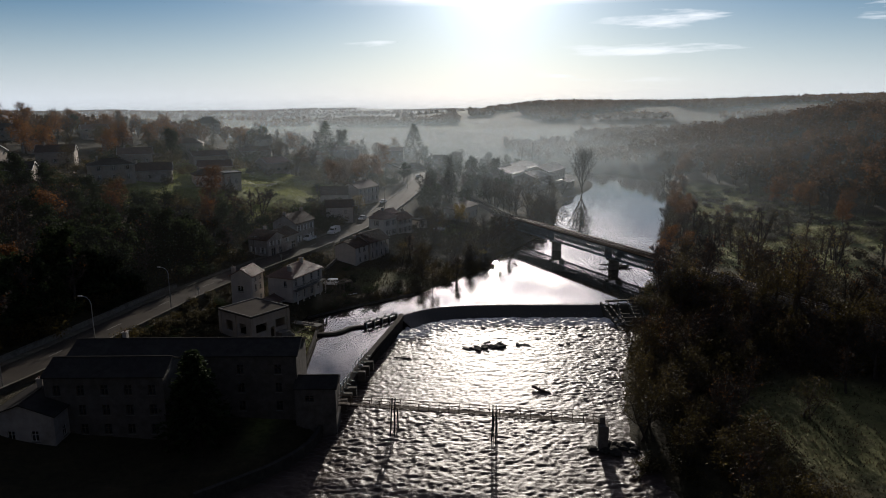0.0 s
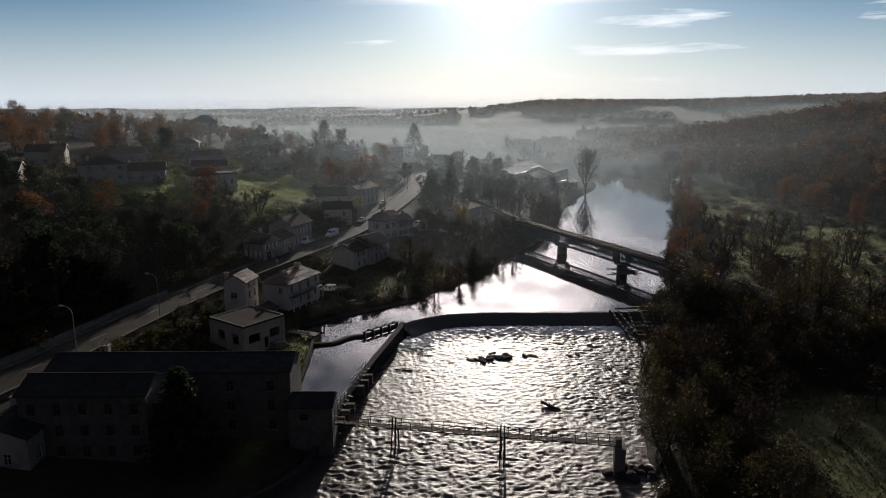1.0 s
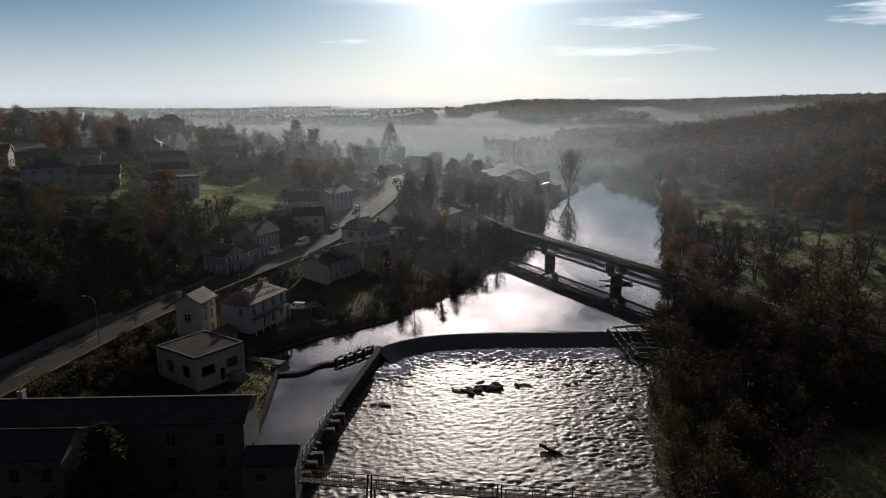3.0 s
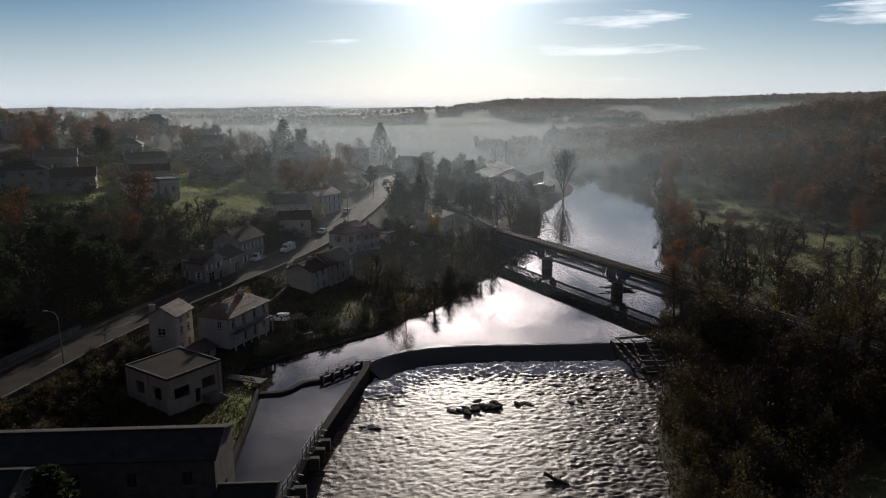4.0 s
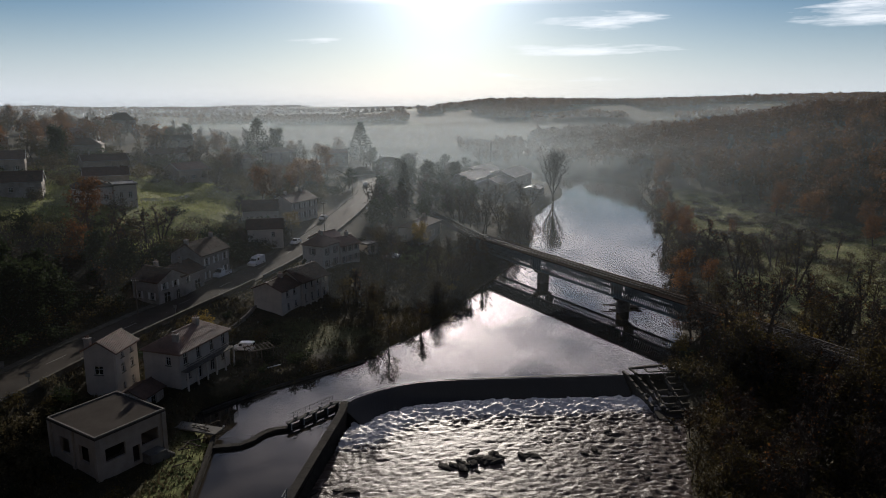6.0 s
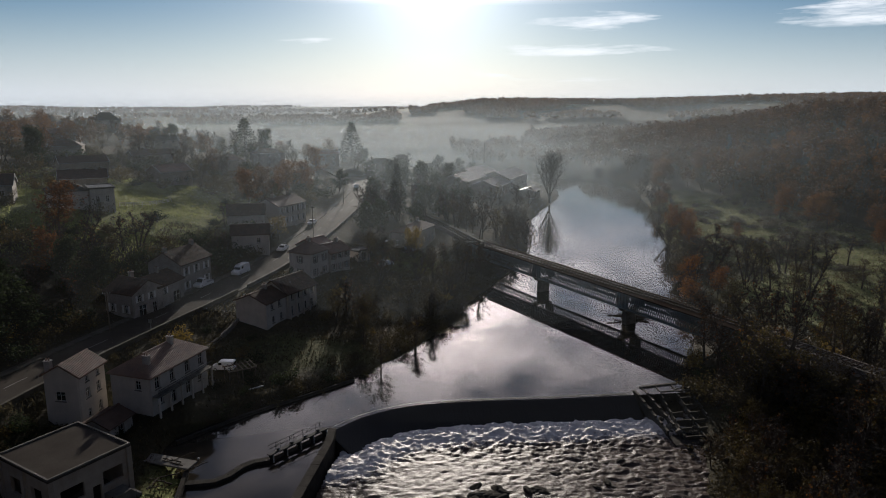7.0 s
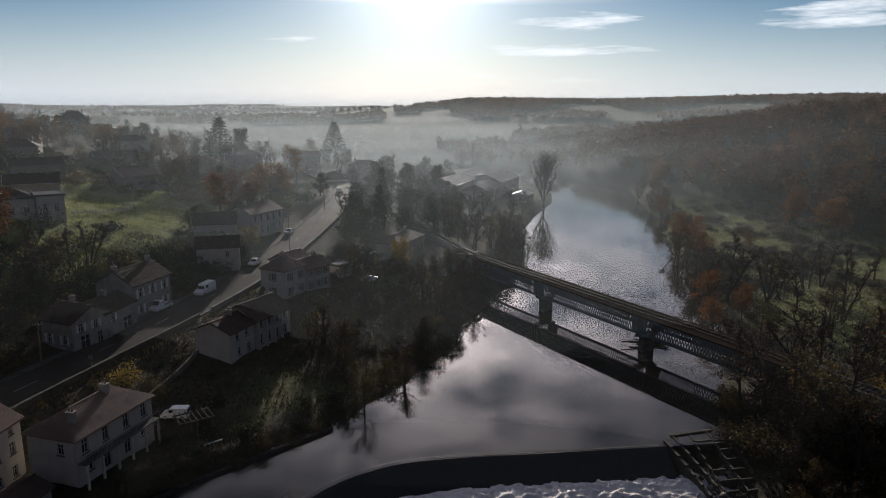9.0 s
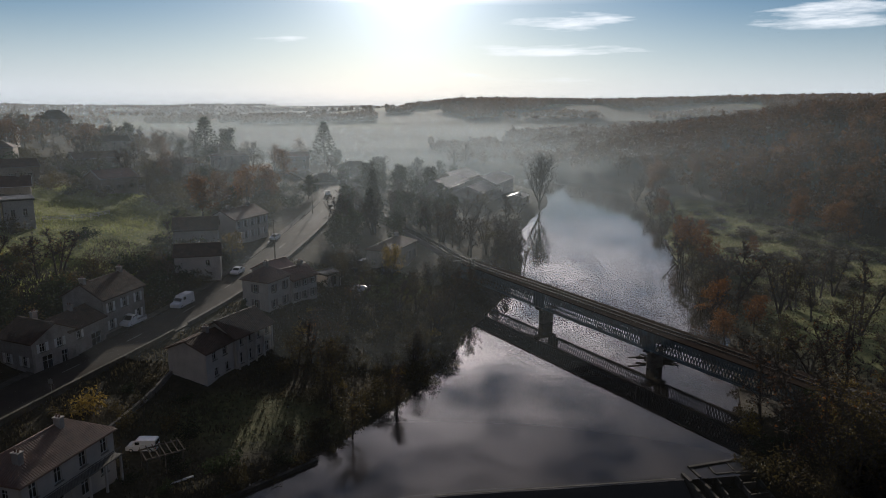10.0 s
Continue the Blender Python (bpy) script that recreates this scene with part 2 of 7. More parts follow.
METALROOF = surface("zinc sheet", (0.03, 0.03, 0.03), (0.075, 0.072, 0.07), 0.25, 8, 0.5, 0.15, metal=0.2, stain=(0.05, 0.042, 0.036))
ASPHALT = surface("asphalt", (0.032, 0.027, 0.022), (0.075, 0.064, 0.052), 0.25, 22, 0.75, 0.3, spec=0.04, stain=(0.035, 0.035, 0.034), dist=0.01)
PAINT = surface("worn road paint", (0.14, 0.135, 0.125), (0.3, 0.29, 0.27), 3, 20, 0.7, 0.1)
STEEL_BLUE = surface("faded blue-grey steel", (0.11, 0.15, 0.16), (0.2, 0.25, 0.26), 0.9, 9, 0.55, 0.2, metal=0.25, stain=(0.14, 0.09, 0.06))
DECK = surface("tarred deck planks", (0.028, 0.022, 0.018), (0.06, 0.045, 0.036), 2, 14, 0.95, 0.3, spec=0.0)
RUST = surface("rusty iron", (0.04, 0.027, 0.021), (0.09, 0.056, 0.04), 2, 14, 0.95, 0.3, spec=0.12)
IRON = surface("dark painted iron", (0.02, 0.022, 0.024), (0.045, 0.047, 0.05), 2, 14, 0.8, 0.2, spec=0.15)
GALV = surface("galvanised steel", (0.32, 0.33, 0.34), (0.5, 0.5, 0.5), 2, 14, 0.4, 0.1, metal=0.8)
RAILSTEEL = surface("polished rail", (0.08, 0.065, 0.055), (0.16, 0.14, 0.125), 2, 14, 0.6, 0.1, metal=0.8)
BALLAST = surface("ballast", (0.08, 0.07, 0.06), (0.2, 0.18, 0.16), 1.2, 9, 0.95, 0.9, dist=0.08)
WOOD = surface("weathered wood", (0.06, 0.048, 0.037), (0.16, 0.13, 0.1), 1.2, 18, 0.92, 0.4, spec=0.2)
SHUTTER = surface("painted shutter", (0.2, 0.17, 0.15), (0.32, 0.28, 0.25), 2, 12, 0.7, 0.15)
SHUTTER_W = surface("white shutter", (0.55, 0.54, 0.52), (0.74, 0.73, 0.7), 2, 12, 0.6, 0.1)
FRAMEW = surface("white joinery", (0.5, 0.49, 0.46), (0.7, 0.69, 0.66), 2, 12, 0.6, 0.1)
BARK = surface("bark", (0.035, 0.028, 0.022), (0.1, 0.082, 0.065), 1.5, 12, 0.92, 0.6)
CARPAINT = surface("white car paint", (0.72, 0.72, 0.72), (0.8, 0.8, 0.8), 1, 10, 0.25, 0.0, vary=0.05, spec=0.6)
CARDARK = surface("dark car paint", (0.03, 0.032, 0.04), (0.05, 0.052, 0.06), 1, 10, 0.2, 0.0, spec=0.6)
RUBBER = surface("tyre rubber", (0.015, 0.015, 0.015), (0.03, 0.03, 0.03), 4, 20, 0.85, 0.1)
GLASS, gn, gl_, gp = nodes_of("window glass")
gp.inputs["Base Color"].default_value = (0.05, 0.055, 0.06, 1)
gp.inputs["Roughness"].default_value, gp.inputs["Specular IOR Level"].default_value = 0.06, 0.6
gp.inputs["Transmission Weight"].default_value = 0.35
LEAF_OAK = leafy("autumn oak leaves", [(0.0, (0.05, 0.025, 0.012)), (0.4, (0.12, 0.054, 0.018)), (0.75, (0.21, 0.088, 0.025)), (1.0, (0.26, 0.14, 0.045))], 0.7, 0.38)
LEAF_OLIVE = leafy("late olive leaves", [(0.0, (0.035, 0.029, 0.013)), (0.45, (0.072, 0.058, 0.022)), (0.8, (0.115, 0.085, 0.028)), (1.0, (0.15, 0.1, 0.03))])
LEAF_YELLOW = leafy("yellow leaves", [(0.0, (0.12, 0.085, 0.02)), (0.5, (0.24, 0.17, 0.04)), (1.0, (0.36, 0.25, 0.05))])
LEAF_DARK = leafy("evergreen leaves", [(0.0, (0.014, 0.02, 0.01)), (0.5, (0.03, 0.042, 0.018)), (1.0, (0.055, 0.07, 0.028))], 0.85, 0.25)
LEAF_BRAMBLE = leafy("bramble leaves", [(0.0, (0.035, 0.03, 0.018)), (0.5, (0.07, 0.06, 0.032)), (1.0, (0.13, 0.11, 0.06))], 0.6, 0.3)
LEAF_FAR = leafy("far autumn wood", [(0.0, (0.045, 0.024, 0.012)), (0.4, (0.1, 0.048, 0.018)), (0.8, (0.165, 0.073, 0.024)), (1.0, (0.2, 0.11, 0.04))], 0.9, 0.3)
LEAF_BRUSH = leafy("withered brown leaves", [(0.0, (0.03, 0.022, 0.013)), (0.5, (0.06, 0.045, 0.024)), (1.0, (0.1, 0.075, 0.038))], 0.8, 0.3)
LEAF_FROST = leafy("frosted bramble leaves", [(0.0, (0.06, 0.054, 0.036)), (0.5, (0.13, 0.12, 0.08)), (1.0, (0.26, 0.245, 0.18))], 0.6, 0.3)
GRASS_PALE = leafy("pale frosted grass", [(0.0, (0.11, 0.115, 0.055)), (0.5, (0.23, 0.23, 0.125)), (1.0, (0.42, 0.4, 0.27))], 0.6, 0.5)
GRASSB = leafy("grass blades", [(0.0, (0.13, 0.155, 0.04)), (0.5, (0.27, 0.295, 0.09)), (1.0, (0.42, 0.41, 0.2))], 0.6, 0.5)

# ---- small mesh kit ----


def part(name, bm, material, parent=None, label=""):
    """Links a bmesh as one mesh object."""
    me = bpy.data.meshes.new(name)
    bm.to_mesh(me)
    bm.free()
    me.materials.append(material)
    ob = new(name, me)
    ob.parent = parent
    return tagged(ob, label)


def soup(name, verts, faces, material, parent=None, label="", smooth=False):
    me = bpy.data.meshes.new(name)
    me.from_pydata([tuple(v) for v in verts], [], faces)
    me.materials.append(material)
    if smooth:
        me.polygons.foreach_set("use_smooth", [True] * len(me.polygons))
    me.update()
    ob = new(name, me)
    ob.parent = parent
    return tagged(ob, label)


def share(name, mesh, parent, m=None):
    ob = new(name, mesh)
    ob.parent = parent
    if m is not None:
        ob.matrix_local = m
    return ob


def thing(name, m, label, category, group="", kind=""):
    ob = new(name)
    ob.matrix_world = m
    ob.empty_display_size = 0.3
    return tagged(ob, label, category, group, kind)


def box(bm, x0, y0, z0, x1, y1, z1, m=None, bevel=0.0):
    vs = [bm.verts.new((x, y, z)) for z in (z0, z1) for x, y in ((x0, y0), (x1, y0), (x1, y1), (x0, y1))]
    if m is not None:
        for v in vs:
            v.co = m @ v.co
    fs = [bm.faces.new([vs[i] for i in f]) for f in ((3, 2, 1, 0), (4, 5, 6, 7), (0, 1, 5, 4), (1, 2, 6, 5), (2, 3, 7, 6), (3, 0, 4, 7))]
    if bevel:
        bmesh.ops.bevel(bm, geom=list({e for f in fs for e in f.edges}), offset=bevel, segments=1, affect="EDGES")
    return fs


def beam(bm, a, b, w, h=None):
    """A square bar from a to b."""
    a, b = Vector(a), Vector(b)
    d = b - a
    if d.length < 1e-5:
        return
    q = d.to_track_quat("X", "Z").to_matrix().to_4x4()
    h = h or w
    box(bm, 0, -w / 2, -h / 2, d.length, w / 2, h / 2, Matrix.Translation(a) @ q)


def tube_rings(V, F, pts, radii, sides):
    """Adds a tapered tube to vertex and face lists."""
    base = len(V)
    n = len(pts)
    for i in range(n):
        d = (pts[min(i + 1, n - 1)] - pts[max(i - 1, 0)]).normalized()
        u = d.cross(Vector((0.31, 0.17, 0.93)))
        u = u.normalized() if u.length > 1e-3 else Vector((1, 0, 0))
        v = d.cross(u)
        for k in range(sides):
            a = 2 * math.pi * k / sides
            V.append(pts[i] + (u * math.cos(a) + v * math.sin(a)) * radii[i])
    for i in range(n - 1):
        for k in range(sides):
            k2 = (k + 1) % sides
            F.append((base + i * sides + k, base + i * sides + k2, base + (i + 1) * sides + k2, base + (i + 1) * sides + k))
    F.append(tuple(base + (n - 1) * sides + k for k in range(sides)))


def polyline(pts, step):
    """Points every step metres along a smooth line through pts, any number of coordinates."""
    P = np.array(pts, float)
    out = []
    for i in range(len(P) - 1):
        p0, p1, p2, p3 = P[max(i - 1, 0)], P[i], P[i + 1], P[min(i + 2, len(P) - 1)]
        n = max(1, int(np.linalg.norm((p2 - p1)[:2]) / step))
        for k in range(n):
            t = k / n
            out.append(0.5 * (2 * p1 + (p2 - p0) * t + (2 * p0 - 5 * p1 + 4 * p2 - p3) * t * t + (3 * p1 - p0 - 3 * p2 + p3) * t ** 3))
    out.append(P[-1])
    return np.array(out)


def near_line(x, y, line):
    """Distance from points to a polyline, and the polyline's third coordinate there."""
    best = np.full(x.shape, 1e9)
    zz = np.zeros(x.shape)
    for a, b in zip(line[:-1], line[1:]):
        d = b[:2] - a[:2]
        t = np.clip(((x - a[0]) * d[0] + (y - a[1]) * d[1]) / max(d @ d, 1e-9), 0, 1)
        dist = np.hypot(x - a[0] - t * d[0], y - a[1] - t * d[1])
        w = dist < best
        best = np.where(w, dist, best)
        if len(a) > 2:
            zz = np.where(w, a[2] + t * (b[2] - a[2]), zz)
    return best, zz


def inside(x, y, poly):
    r = np.zeros(x.shape, bool)
    for (x0, y0), (x1, y1) in zip(poly, np.roll(poly, -1, 0)):
        if y0 == y1:
            continue
        c = ((y0 > y) != (y1 > y)) & (x < (x1 - x0) * (y - y0) / (y1 - y0) + x0)
        r ^= c
    return r

# ---- the ground ----
LOW = -2.0  # water below the weir; the pool above it lies at 0
BANK_L = [(-34, -60), (-34, 55), (-26, 71), (-18.5, 77), (-14.6, 83), (-13.4, 92), (-19.3, 96), (-19.2, 104), (-19.6, 112), (-20.0, 122), (-20.6, 131.5), (-24.5, 138), (-24, 141),
          (-16.5, 147.5), (-5, 156), (2, 161.5), (8, 168), (14.5, 178), (21, 189), (27, 206), (34, 218), (41, 231), (48.5, 250), (56, 280), (60.5, 299), (70, 327), (80, 348),
          (90, 368), (97, 395), (92, 425), (70, 455), (20, 480), (-60, 500), (-300, 560)]
BANK_R = [(-300, 612), (-60, 555), (40, 530), (105, 495), (138, 455), (143, 412), (130, 374), (114, 315), (102, 285), (84, 237), (76, 206), (67, 185), (58, 168), (54, 159), (52, 151),
          (47.5, 143), (44, 133), (40.5, 122), (36.5, 110), (33.5, 98), (31, 88), (32, 75), (36, 55), (36, -60)]
RIVER = np.array(BANK_L + BANK_R, float)
ROAD = polyline([(-75, 40, 7.5), (-68, 70, 6.6), (-62, 92, 6.0), (-56.5, 118, 5.5), (-52.5, 138, 5.2), (-46.5, 158, 5.1), (-39, 177, 5.3), (-31, 195, 5.8), (-22.5, 218, 6.6),
                 (-14.5, 250, 8.0), (-7.5, 285, 9.8), (-3.5, 310, 11.0), (-4, 335, 12.0), (-12, 365, 13.0), (-25, 400, 14.0)], 4.0)
RAIL = polyline([(117.5, 34, 6.8), (66.2, 158.2, 6.8), (54.4, 184.0, 6.8), (42.6, 209.8, 6.8), (30.8, 235.6, 6.8), (23.8, 264, 6.7), (15.5, 295, 6.6), (4, 336, 6.8), (-14, 380, 8)], 5.0)
SPOTS_L = [(-24, 136, 0.9), (-23, 120, 1.0), (-23, 106, 1.0), (-30, 84, 0.0), (-18, 80, -0.8), (-46, 78, 1.0), (-31, 121, 1.0), (-38, 127, 1.6), (-40, 115, 2.0), (-34, 134, 1.8), (-28, 140, 2.6),
           (-38, 143, 2.0), (-30, 147, 3.0), (-24, 152, 2.6), (-22, 162, 2.2), (-12, 162, 1.3), (0, 176, 1.2), (-18, 174, 3.0), (-10, 186, 3.3), (-6, 198, 4.4), (8, 200, 1.6), (-8, 214, 5.8), (6, 225, 4.2),
           (20, 240, 3.2), (8, 262, 5.2), (-2, 262, 7.0), (40, 262, 2.6), (46, 300, 3.2), (64, 350, 3.0)]
SPOTS_H = [(-75, 110, 9), (-76, 140, 11), (-95, 150, 16), (-66, 172, 9.5), (-56, 196, 8.5), (-52, 212, 10.5), (-66, 206, 14.5), (-72, 222, 17.8), (-92, 205, 19), (-112, 200, 22), (-100, 240, 21.5), (-78, 252, 19.3),
           (-60, 285, 16.5), (-42, 262, 11.5), (-36, 300, 12.8), (-28, 350, 13.5), (-75, 350, 19), (-130, 305, 26), (-150, 200, 28), (-160, 100, 26), (-112, 118, 20), (-155, 480, 27), (-60, 410, 18),
           (-210, 380, 33), (-260, 250, 37), (-30, 460, 11), (-120, 600, 20), (-330, 500, 36), (-320, 100, 38), (-100, 30, 18)]
SPOTS_R = [(50, 138, -0.4), (50, 118, 0.5), (44, 98, 0.3), (44, 72, 0.0), (60, 90, 1.0), (76, 110, 1.2), (92, 150, 1.5), (64, 148, 1.4), (80, 190, 1.2), (94, 230, 0.9), (122, 240, 1.1), (135, 290, 1.1),
           (132, 340, 1.4), (152, 320, 2.0), (160, 250, 2.6), (112, 100, 2.2), (145, 150, 3.2), (190, 210, 8.5), (210, 100, 12), (195, 330, 13), (255, 330, 25), (310, 400, 34), (265, 470, 32),
           (205, 450, 19), (165, 430, 5), (420, 380, 38), (370, 560, 34), (225, 560, 16), (150, 560, 4), (320, 200, 26)]
# from (0, -70) on: unseen hills behind the camera, added to block low sky
SPOTS_F = [(60, 570, 3), (0, 640, 5), (110, 700, 5), (250, 720, 9), (-120, 760, 12), (420, 760, 24), (-400, 760, 26), (50, 20, 0), (-60, 20, 6), (60, 400, 4.0), (30, 390, 5.5), (-60, 470, 3), (-80, 590, 3), (-200, 530, 6), (-300, 640, 10), (-20, 520, 1), (0, -70, 12), (0, -170, 95), (-200, -140, 95), (200, -140, 95), (-380, -40, 90), (380, -40, 90), (0, -450, 125), (0, -800, 140), (-500, -400, 120), (500, -400, 120)]
SPOT = np.array(SPOTS_L + SPOTS_H + SPOTS_R + SPOTS_F, float)


def kernel(dx, dy):
    return np.sqrt(dx * dx + dy * dy + 36.0)


_K = kernel(SPOT[:, None, 0] - SPOT[None, :, 0], SPOT[:, None, 1] - SPOT[None, :, 1])
_W = np.linalg.solve(_K + np.eye(len(SPOT)) * 0.02, SPOT[:, 2] - 10.0)


def step(a, b, x):
    t = np.clip((x - a) / (b - a), 0, 1)
    return t * t * (3 - 2 * t)


def far_ground(x, y):
    """Rolling country beyond the valley: height by bearing and distance."""
    a = np.degrees(np.arctan2(x - 4, y + 5))
    r = np.hypot(x - 4, y + 5)
    crest = np.interp(a, [-180, -60, -40, -28, -20, -10, -3, 2, 6, 8, 12, 18, 26, 34, 60, 180], [34, 36, 30, 22, 12, 8, 16, 26, 32, 38, 41, 43, 48, 50, 50, 34])
    back = np.interp(a, [-60, -30, -15, -10, -4, 5, 60], [16, 10, 9, 17, 12, 14, 40])
    out = np.interp(r, [0, 700, 900], [10, 8, 10])
    up = step(850, 1300, r)
    down = step(1350, 2000, r)
    up2 = step(2400, 3600, r)
    z = out * (1 - up) + crest * up
    z = z * (1 - down) + np.minimum(crest * 0.75, np.maximum(crest - 12, 2)) * down
    z = z * (1 - up2) + np.maximum(back, z * 0.9) * up2
    roll = 3.0 * np.sin(x / 170.0 + 1.3) * np.cos(y / 230.0) + 2.0 * np.sin(x / 71.0 + y / 113.0)
    return z + roll * step(900, 1500, r)


def ground(x, y, carve=True):
    """The ground's height at points."""
    x, y = np.atleast_1d(np.asarray(x, float)), np.atleast_1d(np.asarray(y, float))
    z = np.full(x.shape, 10.0)
    for (sx, sy, _), w in zip(SPOT, _W):
        z += w * kernel(x - sx, y - sy)
    r = np.hypot(x, y - 200)
    f = step(480, 800, r)
    z = z * (1 - f) + far_ground(x, y) * f
    d, zr = near_line(x, y, ROAD)
    k = 1 - step(5.2, 11.0, d)
    z = z * (1 - k) + zr * k
    d, zr = near_line(x, y, RAIL)
    k = (1 - step(3.0, 11.0, d)) * np.where((y > 236) | (y < 158), 1.0, 0.0)
    z = z * (1 - k) + (zr - 0.75) * k
    if carve:
        edge = np.minimum(near_line(x, y, np.array(BANK_L))[0], near_line(x, y, np.array(BANK_R))[0])
        wet = inside(x, y, RIVER)
        sd = np.where(wet, -edge, edge)
        low = (y < 146)
        level = np.where(low, LOW, 0.0)
        bed = level - 1.6
        hard = (x < -8) & (x > -26) & (y > 90) & (y < 134)  # walled canal side
        soft = np.where(hard, 0.6, np.where(x < 30, 4.0, 7.0))
        k = step(-0.4, 1.0, (sd + np.where(hard, 0.3, 0.6)) / soft)
        z = np.where(sd < 14, bed * (1 - k) + np.maximum(z, level + 0.3) * k, z)
    return z


def lattice(x, y, sx, sy, seed):
    """Smooth value noise on a stretched lattice."""
    rs = np.random.RandomState(seed)
    tab = rs.rand(128, 128)
    u, v = x / sx, y / sy
    i, j = np.floor(u).astype(int), np.floor(v).astype(int)
    a, b = u - i, v - j
    a, b = a * a * (3 - 2 * a), b * b * (3 - 2 * b)
    g = lambda p_, q_: tab[(i + p_) % 128, (j + q_) % 128]
    return (g(0, 0) * (1 - a) + g(1, 0) * a) * (1 - b) + (g(0, 1) * (1 - a) + g(1, 1) * a) * b - 0.5


def bumpy(x, y):
    """Small unevenness of the open ground."""
    return 0.55 * lattice(x, y, 9, 7, 31) + 0.5 * lattice(x + 0.3 * y, y, 3.6, 3.1, 32)


def axis(lo, a, b, hi, fine, grow):
    v = list(np.arange(a, b + fine / 2, fine))
    s, p = fine, b
    while p < hi:
        s *= grow
        p += s
        v.append(min(p, hi))
    s, p = fine, a
    while p > lo:
        s *= grow
        p -= s
        v.insert(0, max(p, lo))
    return np.array(sorted(set(v)))


gx, gy = axis(-3600, -120, 165, 3600, 1.8, 1.055), axis(-900, 62, 345, 4300, 1.8, 1.05)
GX, GY = np.meshgrid(gx, gy)
fx, fy = GX.ravel(), GY.ravel()
fz = ground(fx, fy)
_dr = near_line(fx, fy, ROAD)[0]
_dl = near_line(fx, fy, RAIL)[0]
fz = fz + bumpy(fx, fy) * step(6, 9, _dr) * step(3, 6, _dl) * (np.hypot(fx, fy - 200) < 420)
nx, ny = len(gx), len(gy)
idx = np.arange(nx * ny).reshape(ny, nx)
quads = np.stack([idx[:-1, :-1], idx[:-1, 1:], idx[1:, 1:], idx[1:, :-1]], -1).reshape(-1, 4)
me = bpy.data.meshes.new("ground")
me.from_pydata(np.stack([fx, fy, fz], 1).tolist(), [], quads.tolist())
me.polygons.foreach_set("use_smooth", [True] * len(me.polygons))
# land cover: red meadow, green field, blue bare earth
cover = np.zeros((nx * ny, 4))


def blob(cx, cy, rx, ry, soft=0.35):
    return 1 - step(1 - soft, 1 + soft, np.hypot((fx - cx) / rx, (fy - cy) / ry))


cover[:, 0] = np.clip(blob(-80, 232, 26, 22) + blob(-62, 270, 30, 22) + blob(-56, 236, 16, 18) + blob(-100, 205, 14, 10) + blob(126, 262, 30, 52) + blob(140, 320, 16, 40) + blob(150, 222, 24, 36) + 0.5 * blob(64, 84, 16, 16) + blob(105, 190, 22, 26) + blob(-22, 112, 3.5, 26) + 0.4 * blob(-10, 168, 12, 7)
                      + blob(12, 228, 8, 10), 0, 1)
_r = np.hypot(fx - 4, fy + 5)
_s = np.sin(fx / 140.0 + 0.7 * np.sin(fy / 210.0)) * np.sin(fy / 190.0 + 0.5 * np.sin(fx / 160.0))
cover[:, 1] = step(800, 1050, _r) * step(0.12, 0.3, _s)
cover[:, 2] = np.clip((1 - step(4.6, 6.4, _dr)) * 0.7 + (1 - step(2, 5, _dl)) * 0.7, 0, 1)
cover[:, 3] = 1
at = me.color_attributes.new("cover", "FLOAT_COLOR", "POINT")
at.data.foreach_set("color", cover.ravel())
GROUND, n, l, p = nodes_of("earth, grass and fields")
co = n.new("ShaderNodeTexCoord").outputs["Object"]
att = n.new("ShaderNodeAttribute")
att.attribute_name = "cover"
sp = n.new("ShaderNodeSeparateColor")
l.new(att.outputs["Color"], sp.inputs["Color"])
n1, n2, n3 = noise_node(n, l, co, 0.12, 5, 0.6), noise_node(n, l, co, 1.1, 6, 0.7), noise_node(n, l, co, 5.0, 4, 0.7)
mm = n.new("ShaderNodeMath")
mm.operation = "MULTIPLY_ADD"
mm.inputs[1].default_value = 0.5
l.new(n1.outputs["Fac"], mm.inputs[0])
m2 = n.new("ShaderNodeMath")
m2.operation = "MULTIPLY"
m2.inputs[1].default_value = 0.5
l.new(n2.outputs["Fac"], m2.inputs[0])
l.new(m2.outputs[0], mm.inputs[2])
litter = ramp(n, l, mm.outputs[0], [(0.33, (0.02, 0.018, 0.011)), (0.5, (0.042, 0.036, 0.018)), (0.68, (0.075, 0.055, 0.03))])
grass = ramp(n, l, mm.outputs[0], [(0.3, (0.035, 0.034, 0.018)), (0.42, (0.1, 0.118, 0.033)), (0.56, (0.21, 0.225, 0.072)), (0.66, (0.17, 0.155, 0.07)), (0.75, (0.07, 0.055, 0.033))])
field = ramp(n, l, n1.outputs["Fac"], [(0.35, (0.08, 0.085, 0.04)), (0.55, (0.16, 0.16, 0.09)), (0.7, (0.24, 0.22, 0.15))])
earth = ramp(n, l, n2.outputs["Fac"], [(0.3, (0.05, 0.043, 0.033)), (0.7, (0.13, 0.115, 0.09))])
prev = litter.outputs["Color"]
for lay, ch in ((grass, "Red"), (field, "Green"), (earth, "Blue")):
    mx = n.new("ShaderNodeMix")
    mx.data_type = "RGBA"
    l.new(sp.outputs[ch], mx.inputs["Factor"])
    l.new(prev, mx.inputs["A"])
    l.new(lay.outputs["Color"], mx.inputs["B"])
    prev = mx.outputs["Result"]
l.new(prev, p.inputs["Base Color"])
p.inputs["Roughness"].default_value, p.inputs["Specular IOR Level"].default_value = 0.95, 0.15
bp = n.new("ShaderNodeBump")
bp.inputs["Strength"].default_value, bp.inputs["Distance"].default_value = 0.8, 0.35
